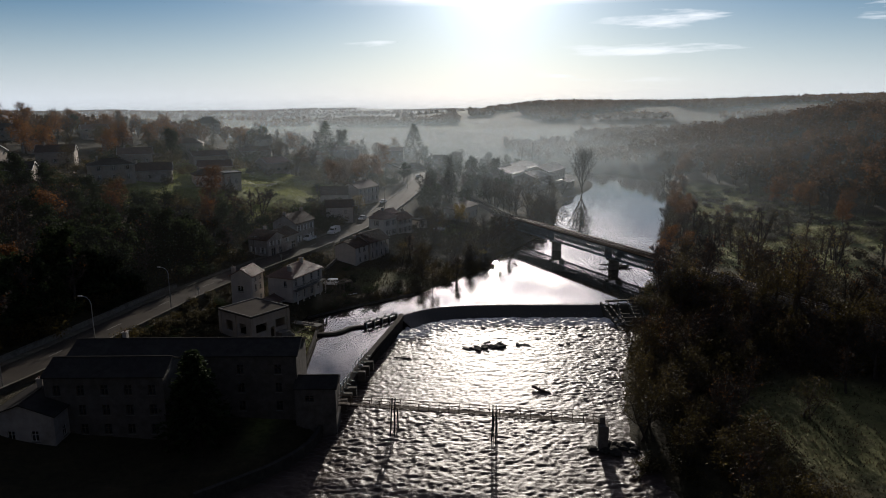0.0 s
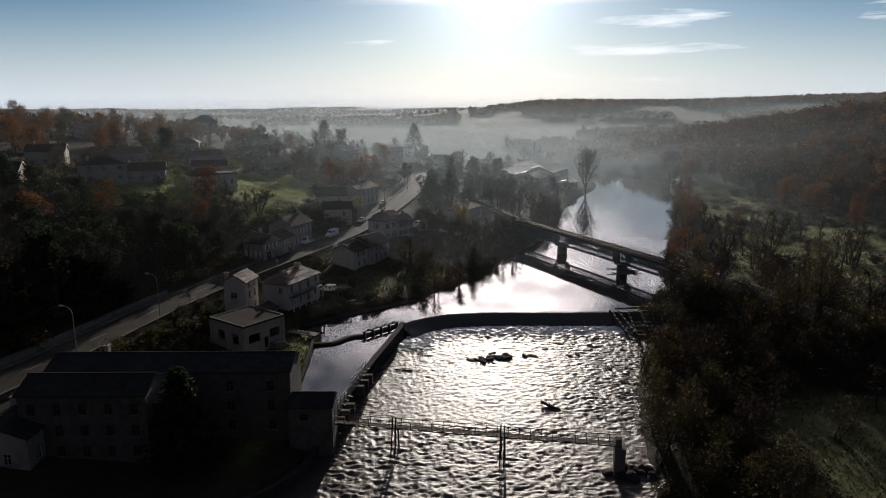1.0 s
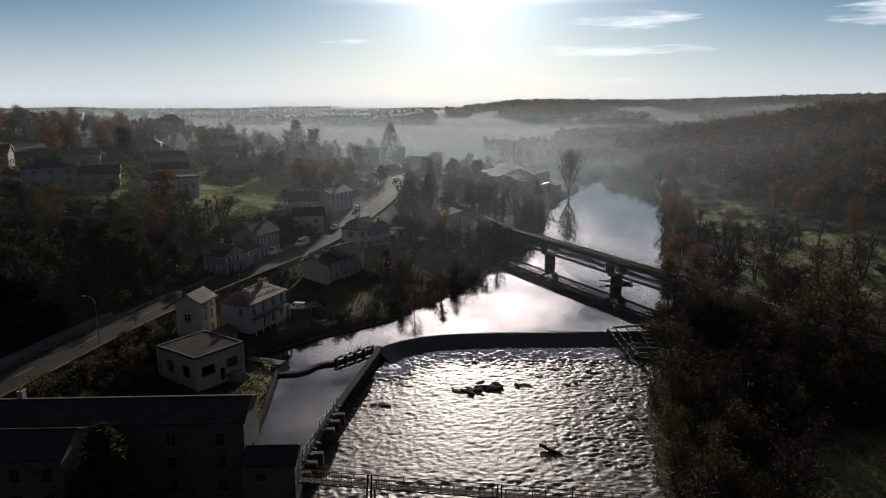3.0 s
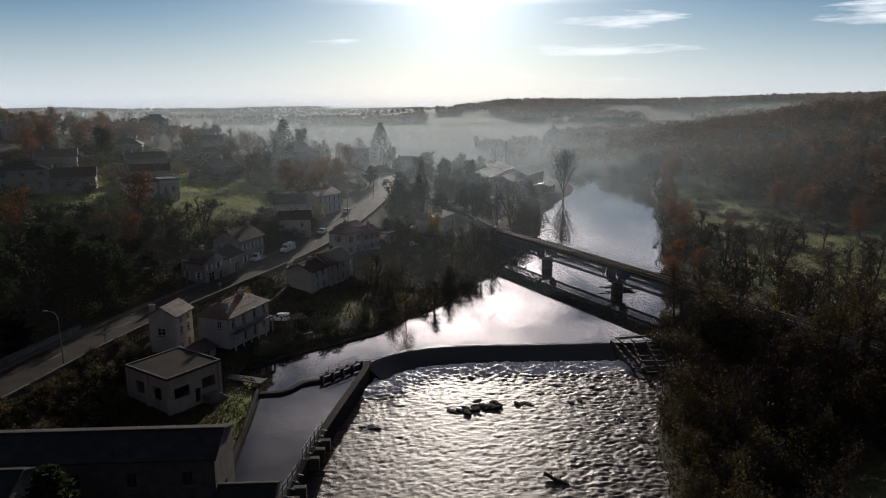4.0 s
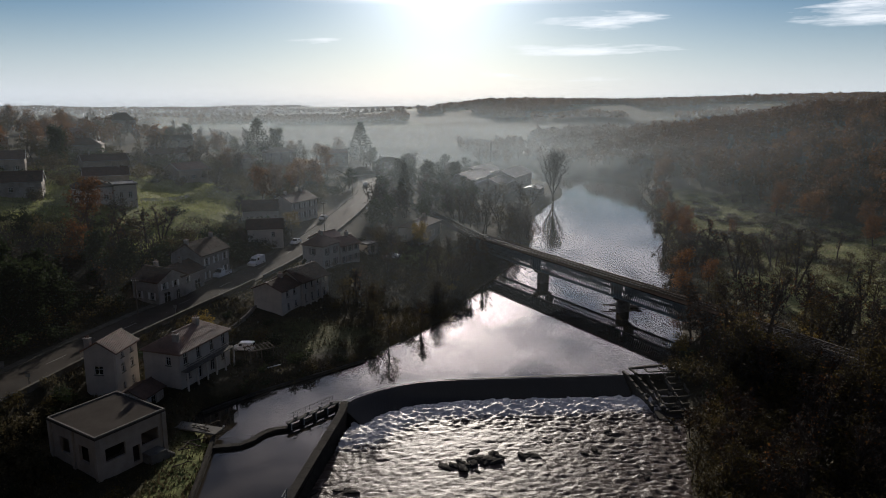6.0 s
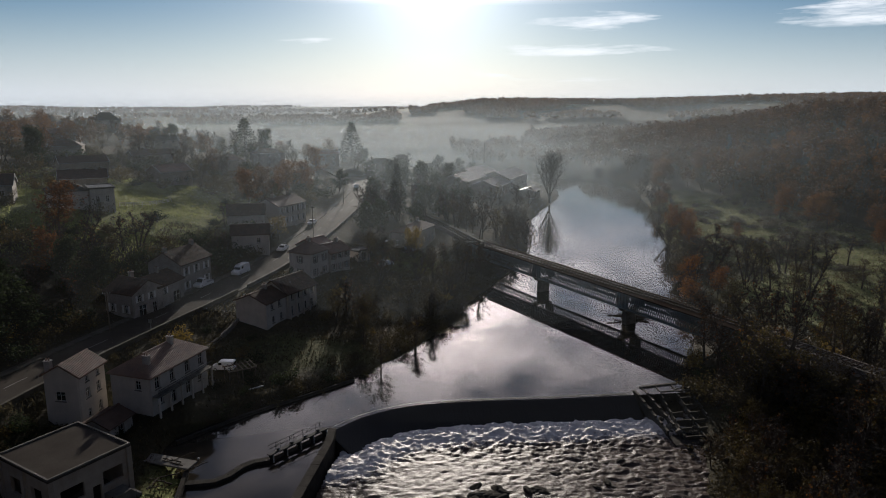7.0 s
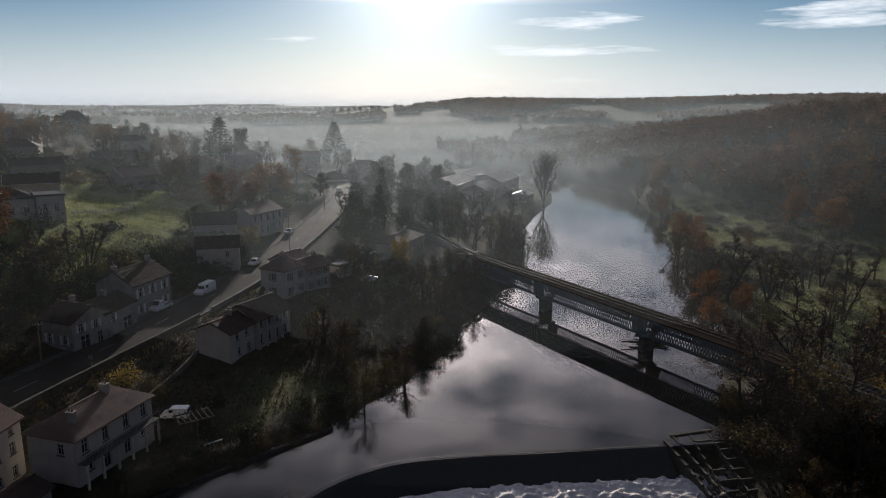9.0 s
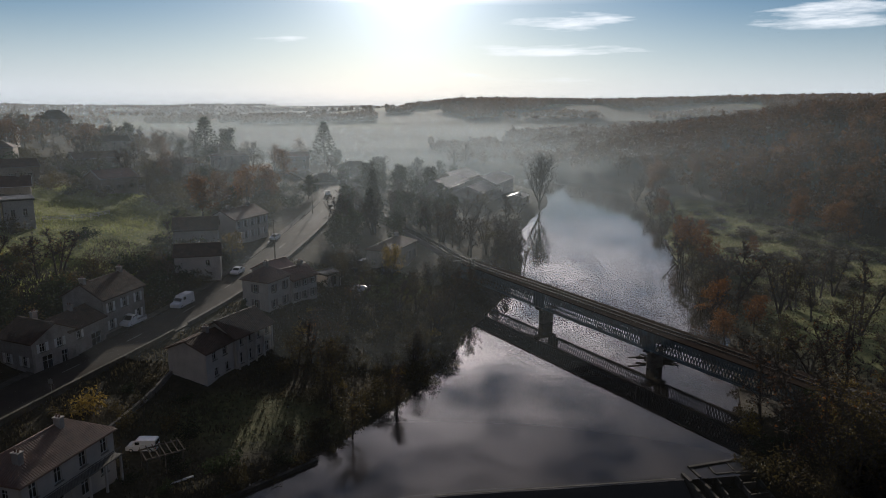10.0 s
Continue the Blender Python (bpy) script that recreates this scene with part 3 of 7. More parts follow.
l.new(n2.outputs["Fac"], bp.inputs["Height"])
l.new(bp.outputs["Normal"], p.inputs["Normal"])
me.materials.append(GROUND)
tagged(new("ground", me), "earth, leaf litter, meadow and far fields", "ground", kind="structure")

# ---- water ----
CREST = polyline([(-4.4, 140.9), (-1.8, 143.7), (1.8, 146.3), (7.9, 148.6), (17, 149.2), (28, 149.1), (42.3, 149.2)], 0.8)
POOL_M = water("calm river water", (0.034, 0.029, 0.022), 0.035, [(1, 1.0, 0.35, 0.01), (1, 1, 1.3, 0.002)], 0.08)
RAPID_M = water("broken river water", (0.075, 0.056, 0.046), 0.36, [(0.6, 1.0, 3.0, 0.06), (0.7, 1.0, 7.0, 0.035), (1, 1, 15.0, 0.016)], 1.0, foam=(0.9, 0.84, 0.79))
RAPID_M.node_tree.nodes["Principled BSDF"].inputs["Specular IOR Level"].default_value = 0.14


def sheet(name, poly, z, material, label):
    bm = bmesh.new()
    f = bm.faces.new([bm.verts.new((x, y, z)) for x, y in poly])
    bmesh.ops.triangulate(bm, faces=[f])
    ob = part(name, bm, material)
    return tagged(ob, label, "river", kind="structure")


bl = np.array(BANK_L)
up_l = [tuple(q) for q in bl if q[1] >= 138]
up_r = [q for q in BANK_R if q[1] >= 151]
pool = [(x - 3.5, y + 1.5) for x, y in up_l[:-1]] + [(-300, 555), (-300, 620)] + [(x + 4.5, y - 1) for x, y in up_r[1:]] + [(52, 149.3)] + [tuple(q) for q in CREST[::-1][::3]] + [(-4.6, 140.6), (-11.4, 134.2), (-14.3, 133.0), (-16.4, 129.9), (-23, 129.0)]
sheet("water_pool", pool, 0.0, POOL_M, "smooth dark river pool held back by the weir")
sheet("water_canal", [(-21, 95), (-13.2, 95), (-11.8, 97), (-4.0, 137.5), (-4.6, 140.5), (-11.4, 134.0), (-14.3, 132.8), (-16.4, 129.6), (-22, 129.0)], -0.12, POOL_M, "still dark water in the mill canal")

# rapids below the weir: real waves running down the stream
rx_, ry_ = np.arange(-30, 48.01, 0.21), np.arange(64, 148.5, 0.2)
RX, RY = np.meshgrid(rx_, ry_)
qx, qy = RX.ravel(), RY.ravel()
dcrest = near_line(qx, qy, CREST)[0]
white = 1 - step(5.5, 14.0, dcrest)


rough_zone = 0.55 + 0.45 * step(-0.1, 0.2, lattice(qx, qy, 14, 18, 3)) + 0.9 * (1 - step(4, 14, dcrest))
wave = 0.1 * lattice(qx + 0.15 * qy, qy, 1.9, 0.95, 1) + 0.14 * lattice(qx - 0.2 * qy, qy, 0.9, 0.55, 2) + 0.3 * (0.25 - np.abs(lattice(qx + 0.1 * qy, qy, 0.95, 0.62, 4))) + 0.12 * lattice(qx, qy, 0.46, 0.42, 14)
qz = LOW + wave * rough_zone + 0.35 * white * step(3.8, 6.0, dcrest) * (np.abs(lattice(qx, qy, 1.4, 1.0, 7)) + np.abs(lattice(qx, qy, 0.7, 0.5, 17))) * 1.3 + 0.22 * (1 - step(0.6, 3.0, np.abs(dcrest - 6.2)))
calm = (1 - step(58, 76, qy)) * 0.4
qz = qz * (1 - calm) + (LOW + 0.05 * wave) * calm
ni, nj = len(rx_), len(ry_)
ii = np.arange(ni * nj).reshape(nj, ni)
rq = np.stack([ii[:-1, :-1], ii[:-1, 1:], ii[1:, 1:], ii[1:, :-1]], -1).reshape(-1, 4)
cx_, cy_ = qx[rq].mean(1), qy[rq].mean(1)
wet_low = (cy_ < np.interp(cx_, CREST[:, 0], CREST[:, 1] - 3.7)) & (cx_ > np.interp(cy_, [60, 83, 92, 98, 136.5, 141], [-36, -36, -14.6, -12.6, -3.4, -2.4]))
rq = rq[wet_low]
me = bpy.data.meshes.new("water_rapids")
me.from_pydata(np.stack([qx, qy, qz], 1).tolist(), [], rq.tolist())
me.polygons.foreach_set("use_smooth", [True] * len(me.polygons))
fo = me.attributes.new("foam", "FLOAT", "POINT")
fo.data.foreach_set("value", np.clip(white * 0.8 + 0.10 * step(0.1, 0.3, wave * rough_zone), 0, 1))
me.materials.append(RAPID_M)
tagged(new("water_rapids", me), "broken glittering shallow river below the weir", "river", kind="structure")
# the river further down, behind the walk
sheet("water_down", [(-40, -70), (42, -70), (42, 65), (-40, 65)], LOW - 0.05, POOL_M, "smooth river below the rapids")

# ---- weir, walls and sluices ----


def offset_line(line, d):
    P = np.array(line, float)[:, :2]
    t = np.gradient(P, axis=0)
    t /= np.linalg.norm(t, axis=1)[:, None]
    return P + np.stack([-t[:, 1], t[:, 0]], 1) * d


def strip(bm, line, profile, close=True):
    """Sweeps a profile of (offset to the left, height) along a line of x, y."""
    rings = []
    for off, z in profile:
        q = offset_line(line, off)
        hs = z if hasattr(z, "__len__") else [z] * len(q)
        rings.append([bm.verts.new((x, y, h)) for (x, y), h in zip(q, hs)])
    m = len(rings)
    for a in range(m if close else m - 1):
        r0, r1 = rings[a], rings[(a + 1) % m]
        for i in range(len(r0) - 1):
            bm.faces.new((r0[i], r0[i + 1], r1[i + 1], r1[i]))
    if close:
        for e in (0, -1):
            bm.faces.new([r[e] for r in rings])
    bmesh.ops.recalc_face_normals(bm, faces=bm.faces)


bm = bmesh.new()
strip(bm, CREST, [(0.5, -3.2), (0.5, -0.1), (0.15, -0.12), (-0.35, -0.28), (-1.2, -0.72), (-4.6, -2.3), (-4.6, -3.2)])
weir = tagged(part("weir", bm, WETSTONE), "long curved river weir of wet dark stone", "weir")
VEIL_M = water("sliding water", (0.045, 0.042, 0.037), 0.24, [(1.8, 0.25, 1.2, 0.10), (4, 1, 3, 0.03)], 0.5)
bm = bmesh.new()
strip(bm, CREST, [(0.9, 0.008), (0.4, -0.012), (-0.1, -0.09), (-0.6, -0.3), (-1.3, -0.66), (-2.9, -1.38), (-4.7, -2.12)], close=False)
veil = part("water_veil", bm, VEIL_M, weir, "smooth dark sheet of falling water")
for f in veil.data.polygons:
    f.use_smooth = True
bm = bmesh.new()
beam(bm, (12, 149.5, -0.09), (41.5, 149.6, -0.09), 0.3, 0.22)
part("crest_beam", bm, DAMPWALL, weir, "dark concrete lip along the weir")


def stone_wall(name, pts, width, top, bottom, mat, label, category="wall", coping=True, step_=2.0, kind=""):
    """A wall along a line with its coping in lengths and a slightly uneven top."""
    line = polyline(pts, step_)
    holder = thing(name, Matrix.Identity(4), label, category, kind=kind)
    rs = random.Random(len(pts) * 7 + int(abs(pts[0][0]) * 10))
    tops = [top + rs.uniform(-0.03, 0.03) + (q[2] if len(q) > 2 else 0) for q in line]
    bots = [bottom + (q[2] if len(q) > 2 else 0) for q in line]
    bm = bmesh.new()
    strip(bm, line, [(width / 2, bots), (width / 2 * 0.94, tops), (-width / 2 * 0.94, tops), (-width / 2, bots)])
    part("wall_body", bm, mat, holder)
    if coping:
        lq, rq_ = offset_line(line, width / 2 + 0.05), offset_line(line, -width / 2 - 0.05)
        for i in range(len(line) - 1):
            bm = bmesh.new()
            g = 0.012
            vs = []
            for z in (0.0, 0.13):
                for q, j, s in ((lq, i, 1), (lq, i + 1, -1), (rq_, i + 1, -1), (rq_, i, 1)):
                    d = q[i + 1] - q[i]
                    p_ = q[j] + d / max(np.linalg.norm(d), 1e-6) * g * s
                    vs.append(bm.verts.new((p_[0], p_[1], tops[j] + z + (0.004 if z == 0 else rs.uniform(-0.015, 0.015)))))
            for f in ((0, 1, 2, 3), (7, 6, 5, 4), (0, 4, 5, 1), (1, 5, 6, 2), (2, 6, 7, 3), (3, 7, 4, 0)):
                bm.faces.new([vs[k] for k in f])
            bmesh.ops.recalc_face_normals(bm, faces=bm.faces)
            part("coping_stone", bm, mat, holder)
    return holder


stone_wall("divider_wall", [(-3.9, 141.1), (-4.2, 137.5), (-7.0, 124.5), (-9.4, 113), (-11.2, 102), (-12.3, 94.6)], 1.0, 0.5, -3.6, WETSTONE, "long damp concrete and stone wall between canal and rapids")
stone_wall("canal_wall", [(-20.9, 131.3), (-20.3, 122), (-19.9, 112), (-19.5, 104), (-19.4, 96.2)], 0.5, 0.8, -2.2, WETSTONE, "mossy rubble wall of the mill canal", coping=False)
stone_wall("curved_sill", [(-11.4, 134.0), (-13.2, 133.6), (-14.6, 132.6), (-15.8, 130.6), (-17.2, 129.5), (-20.6, 129.2)], 0.8, 0.2, -2.5, WETSTONE, "low curved stone sill closing the canal mouth", step_=1.0)
stone_wall("quay_wall", [(-13.2, 92.2), (-14.2, 84.5), (-18.2, 78.2), (-26, 71.5)], 0.7, -0.4, -4.2, WETSTONE, "dark stone quay wall below the mill", coping=False)
stone_wall("bank_wall", [(-24.4, 139.6), (-16.9, 147.0), (-8, 153.6), (-1.5, 158.6)], 0.5, 0.4, -2.2, WETSTONE, "old stone river wall along the gardens", coping=False)

# the row of sluice gates
SG = thing("sluice_gates", Matrix.Identity(4), "row of four wooden sluice gates between concrete posts", "sluice")
ga, gb = Vector((-11.2, 134.1, 0)), Vector((-5.0, 140.3, 0))
gd = (gb - ga).normalized()
gnorm = Vector((-gd.y, gd.x, 0))
for i in range(5):
    c = ga.lerp(gb, i / 4)
    bm = bmesh.new()
    M = Matrix.Translation(c) @ Matrix.Rotation(math.atan2(gd.y, gd.x), 4, "Z")
    box(bm, -0.13, -0.45, -3, 0.13, 0.35, 0.85, M, 0.03)
    part("gate_post", bm, IRON, SG)
    bm = bmesh.new()
    box(bm, -0.07, -0.51, -1.0, 0.07, -0.455, 0.8, M)
    part("guide_strip", bm, FRAMEW, SG, "pale painted guide strip")
for i in range(4):
    a, b = ga.lerp(gb, i / 4), ga.lerp(gb, (i + 1) / 4)
    bm = bmesh.new()
    for k in range(4):
        beam(bm, a + gd * 0.23 + Vector((0, 0, -0.9 + k * 0.38)), b - gd * 0.23 + Vector((0, 0, -0.9 + k * 0.38)), 0.12, 0.36)
    part("gate_leaf", bm, WOOD, SG, "wet dark gate boards")
    bm = bmesh.new()
    c = a.lerp(b, 0.5)
    for s in (-0.35, 0.35):
        beam(bm, c + gd * s + Vector((0, 0, 0.6)), c + gd * s + Vector((0, 0, 2.3)), 0.05)
    part("lifting_screw", bm, IRON, SG)
    bm = bmesh.new()
    box(bm, -0.18, -0.15, 1.0, 0.18, 0.15, 1.3, Matrix.Translation(c) @ Matrix.Rotation(math.atan2(gd.y, gd.x), 4, "Z"), 0.05)
    part("gear_box", bm, IRON, SG)
bm = bmesh.new()
beam(bm, ga - gd * 0.4 + Vector((0, 0, 0.92)), gb + gd * 0.4 + Vector((0, 0, 0.92)), 0.6, 0.12)
part("walkway", bm, IRON, SG)
bm = bmesh.new()
for z in (1.4, 1.9):
    beam(bm, ga + gnorm * 0.5 + Vector((0, 0, z)), gb + gnorm * 0.5 + Vector((0, 0, z)), 0.045)
part("handrail", bm, IRON, SG)

# rack frames standing on the divider wall
FR = thing("sluice_rack", Matrix.Identity(4), "blue-green iron sluice frame on the canal wall", "sluice")
fa, fb_ = Vector((-10.6, 107.2, 0.7)), Vector((-9.0, 115.0, 0.7))
for i in range(6):
    bm = bmesh.new()
    c = fa.lerp(fb_, i / 5)
    beam(bm, c + Vector((0, 0, -0.3)), c + Vector((0, 0, 1.5)), 0.1)
    beam(bm, c + Vector((0, 0, 0.1)), c + Vector((0.75, -0.15, -0.05)), 0.09)
    part("post", bm, STEEL_BLUE, FR)
for z in (0.75, 1.4):
    bm = bmesh.new()
    beam(bm, fa + Vector((0, 0, z)), fb_ + Vector((0, 0, z)), 0.08)
    part("rail", bm, STEEL_BLUE, FR)
for i in range(3):
    bm = bmesh.new()
    c = fa.lerp(fb_, 0.1 + 0.3 * i)
    box(bm, -0.9, -0.5, -1.6, 0.9, 0.35, 0.14, Matrix.Translation(c + Vector((1.0, -0.2, -0.2))), 0.06)
    part("buttress", bm, DAMPWALL, FR)
FR2 = copy_thing(FR, Matrix.Translation((-1.7, -11.5, 0.0)))
FR2["label"] = "blue-green iron sluice frame beside the mill hut"

# stepped fish pass beside the weir
FP = thing("fish_pass", Matrix.Identity(4), "broken stepped concrete fish pass full of rubble", "fish pass")
for a, b, w, z in (((42.7, 150.4), (43.6, 139.4), 0.4, 0.25), ((44.4, 151.6), (45.4, 139.0), 0.35, 0.1)):
    L = Vector((b[0] - a[0], b[1] - a[1], 0))
    for k in range(6):
        bm = bmesh.new()
        p0, p1 = Vector((*a, 0)) + L * (k / 6), Vector((*a, 0)) + L * ((k + 1) / 6)
        beam(bm, p0 + Vector((0, 0, z - 1.4 - 0.28 * k)), p1 + Vector((0, 0, z - 1.4 - 0.28 * k)), w, 2.8)
        part("side_wall", bm, DAMPWALL, FP)
bm = bmesh.new()
beam(bm, (44.2, 151.8, -0.9), (50.6, 152.8, -0.9), 0.4, 2.2)
part("head_wall", bm, DAMPWALL, FP)
for col, (x0, y0, x1, y1) in enumerate(((46.9, 151.8, 45.5, 138.0), (49.6, 152.4, 48.4, 137.2), (51.9, 150.5, 50.6, 137.0))):
    for k in range(7):
        bm = bmesh.new()
        a, b = Vector((x0, y0, 0)).lerp(Vector((x1, y1, 0)), k / 7), Vector((x0, y0, 0)).lerp(Vector((x1, y1, 0)), (k + 0.82) / 7)
        beam(bm, a + Vector((0, 0, -1.0 - 0.25 * k)), b + Vector((0, 0, -1.0 - 0.25 * k)), 0.22, 2.2)
        part("basin_wall", bm, DAMPWALL, FP)
for k in range(7):
    for col in range(2):
        if (k, col) in ((1, 0), (2, 0), (6, 1)):
            continue
        x0 = 46.8 - 0.2 * k + 2.6 * col
        yb = 150.0 - 2.0 * k
        bm = bmesh.new()
        beam(bm, (x0, yb, -0.95 - 0.25 * k), (x0 + (1.7 if k % 2 else 2.5), yb + 0.15, -0.95 - 0.25 * k), 0.2, 2.1)
        part("cross_wall", bm, DAMPWALL, FP)
bm = bmesh.new()
box(bm, 43.5, 136.5, -3.2, 53, 152, -1.9)
part("floor_slab", bm, WETSTONE, FP)


def rock_mesh(name, seed, mat=WETSTONE, rough=0.35):
    rs = random.Random(seed)
    bm = bmesh.new()
    bmesh.ops.create_icosphere(bm, subdivisions=2, radius=1.0)
    off = Vector((rs.uniform(0, 50), rs.uniform(0, 50), rs.uniform(0, 50)))
    for v in bm.verts:
        v.co *= 1 + rough * noise.noise(v.co * 1.3 + off) * 1.6 + 0.12 * noise.noise(v.co * 4 + off)
        v.co.z = max(v.co.z, -0.6) * 0.75
    me_ = bpy.data.meshes.new(name)
    bm.to_mesh(me_)
    bm.free()
    me_.materials.append(mat)
    return me_


ROCKS = [rock_mesh("rock", s) for s in (3, 8, 15, 21)]
RUBBLE = [rock_mesh("rubble", s, STONE) for s in (5, 11)]
rr = random.Random(5)


def rock(x, y, z, s, sx=1.0, sy=1.0, sz=1.0, meshes=ROCKS, label="wet dark boulder lying in the rapids", group="rocks in the river", cat="rock"):
    ob = new("rock", rr.choice(meshes))
    ob.matrix_world = Matrix.LocRotScale((x, y, z), Euler((rr.uniform(-0.2, 0.2), rr.uniform(-0.2, 0.2), rr.uniform(0, 6.3))), (s * sx, s * sy, s * sz * 0.75))
    return tagged(ob, label, cat, group)


for _ in range(26):
    u = rr.gauss(0, 1)
    rock(15.4 + 2.6 * u, 126.4 + 0.9 * u * 0.6 + rr.gauss(0, 0.8), LOW + rr.uniform(-0.1, 0.12), rr.uniform(0.35, 0.95), 1.4, 0.8, 0.6)
for x0, y0, w, c in ((26.9, 131.2, 2.2, 6), (37.6, 121.0, 1.6, 6), (-3.5, 120.8, 3.5, 10), (31.5, 127.5, 1.0, 3), (35.0, 133.0, 1.2, 4), (36.5, 114.5, 1.4, 5), (30.5, 118, 0.8, 2), (21.5, 127.5, 1.2, 4)):
    for _ in range(c):
        rock(x0 + rr.gauss(0, w), y0 + rr.gauss(0, 0.35), LOW + rr.uniform(-0.15, 0.05), rr.uniform(0.3, 0.7), 1.5, 0.8, 0.55)
for _ in range(100):
    rock(rr.uniform(44, 54), rr.uniform(133, 151.5), rr.uniform(-2.0, -1.3), rr.uniform(0.18, 0.55), meshes=ROCKS + RUBBLE, label="broken stone in the fish pass", group="rubble of the fish pass")
for _ in range(22):
    rock(29.5 + rr.gauss(0, 1.8), 84.5 + rr.gauss(0, 1.2), LOW + rr.uniform(-0.1, 0.3), rr.uniform(0.4, 1.1), meshes=ROCKS, label="dark boulder heaped round the footbridge pier", group="rocks at the pier")


def log_mesh(seed, length, rad):
    rs = random.Random(seed)
    V, F = [], []
    pts = [Vector((length * (k / 5 - 0.5), 0.08 * length * noise.noise(Vector((k * 0.7, seed, 0))), 0.05 * length * noise.noise(Vector((seed, k * 0.9, 3))))) for k in range(6)]
    tube_rings(V, F, pts, [rad * (1 - 0.09 * k) for k in range(6)], 7)
    for _ in range(4):
        k = rs.randint(1, 4)
        d = Vector((rs.uniform(-0.3, 0.6), rs.uniform(-1, 1), rs.uniform(-0.2, 0.8))).normalized() * length * rs.uniform(0.12, 0.25)
        tube_rings(V, F, [pts[k], pts[k] + d * 0.6, pts[k] + d + Vector((0, 0, 0.1))], [rad * 0.4, rad * 0.25, rad * 0.1], 4)
    return V, F


def log(x, y, z, seed, length, rad, rz, ry=0.0, label="dead tree trunk", group="driftwood"):
    V, F = log_mesh(seed, length, rad)
    ob = soup("log", V, F, BARK, smooth=True)
    ob.matrix_world = pose(x, y, z, 0, ry, rz)
    return tagged(ob, label, "log", group)


log(21.8, 104.6, LOW + 0.25, 4, 3.6, 0.28, -38, 8, "dead trunk stranded in the rapids")
for k in range(14):
    log(55.6 + rr.gauss(0, 1.2), 186.4 + rr.gauss(0, 0.5), 0.12 + 0.05 * k, 20 + k, rr.uniform(3.0, 6.0), rr.uniform(0.08, 0.2), -10 + rr.gauss(0, 14), rr.gauss(0, 4), "driftwood log caught against the bridge pier", "driftwood at the pier")

# ---- railway bridge ----
RB = thing("railway_bridge", Matrix.Identity(4), "steel lattice girder railway bridge on stone piers", "bridge")
bc = Vector((54.4, 184.0, 0))
bd = Vector((-11.8, 25.8, 0)).normalized()
bn = Vector((bd.y, -bd.x, 0))  # to the upstream side
SPAN, ZB, ZT, HALF = 28.37, 3.4, 6.85, 2.2


def bp_(s, side, z):
    return bc + bd * s + bn * side + Vector((0, 0, z))


for s0 in (-SPAN, 0, SPAN):
    for side in (-HALF, HALF):
        bm = bmesh.new()
        beam(bm, bp_(s0, side, ZB + 0.09), bp_(s0 + SPAN, side, ZB + 0.09), 0.4, 0.18)
        beam(bm, bp_(s0, side, ZB + 0.3), bp_(s0 + SPAN, side, ZB + 0.3), 0.05, 0.3)
        part("bottom_chord", bm, STEEL_BLUE, RB)
        bm = bmesh.new()
        beam(bm, bp_(s0, side, ZT - 0.09), bp_(s0 + SPAN, side, ZT - 0.09), 0.45, 0.18)
        beam(bm, bp_(s0, side, ZT - 0.32), bp_(s0 + SPAN, side, ZT - 0.32), 0.05, 0.32)
        part("top_chord", bm, STEEL_BLUE, RB)
        bm = bmesh.new()
        a, n_, w = s0 + 1.7, 22, (SPAN - 3.4) / 22
        for k in range(n_):
            for j in (0, 0.5):
                if k + j + 1 > n_:
                    continue
                x0, x1 = a + (k + j) * w, a + (k + j + 1) * w
                beam(bm, bp_(x0, side - 0.03, ZB + 0.25), bp_(x1, side - 0.03, ZT - 0.25), 0.035, 0.19)
                beam(bm, bp_(x0, side + 0.03, ZT - 0.25), bp_(x1, side + 0.03, ZB + 0.25), 0.035, 0.19)
        part("lattice", bm, STEEL_BLUE, RB)
        for s1, s2 in ((s0, s0 + 1.7), (s0 + SPAN - 1.7, s0 + SPAN)):
            bm = bmesh.new()
            beam(bm, bp_(s1, side, (ZB + ZT) / 2), bp_(s2, side, (ZB + ZT) / 2), 0.06, ZT - ZB - 0.36)
            for q in (s1 + 0.15, (s1 + s2) / 2, s2 - 0.15):
                beam(bm, bp_(q, side - 0.06, ZB + 0.2), bp_(q, side - 0.06, ZT - 0.2), 0.12)
            part("end_plate", bm, STEEL_BLUE, RB)
    for k in range(11):
        bm = bmesh.new()
        s = s0 + 1.5 + k * 2.65
        beam(bm, bp_(s, -HALF, ZT - 0.55), bp_(s, HALF, ZT - 0.55), 0.22, 0.5)
        part("cross_girder", bm, STEEL_BLUE, RB)
bm = bmesh.new()
beam(bm, bp_(-SPAN, 0, ZT - 0.02), bp_(2 * SPAN, 0, ZT - 0.02), 2 * HALF + 0.7, 0.2)
part("deck", bm, DECK, RB, "dark plank and plate deck")
for side in (HALF + 0.3, -HALF - 0.3):
    bm = bmesh.new()
    for k in range(46):
        s = -SPAN + k * 3 * SPAN / 45
        beam(bm, bp_(s, side, ZT), bp_(s, side, ZT + 1.0), 0.05)
    for z in (0.55, 1.0):
        beam(bm, bp_(-SPAN, side, ZT + z), bp_(2 * SPAN, side, ZT + z), 0.04)
    part("railing", bm, IRON, RB) if side > 0 else bm.free()
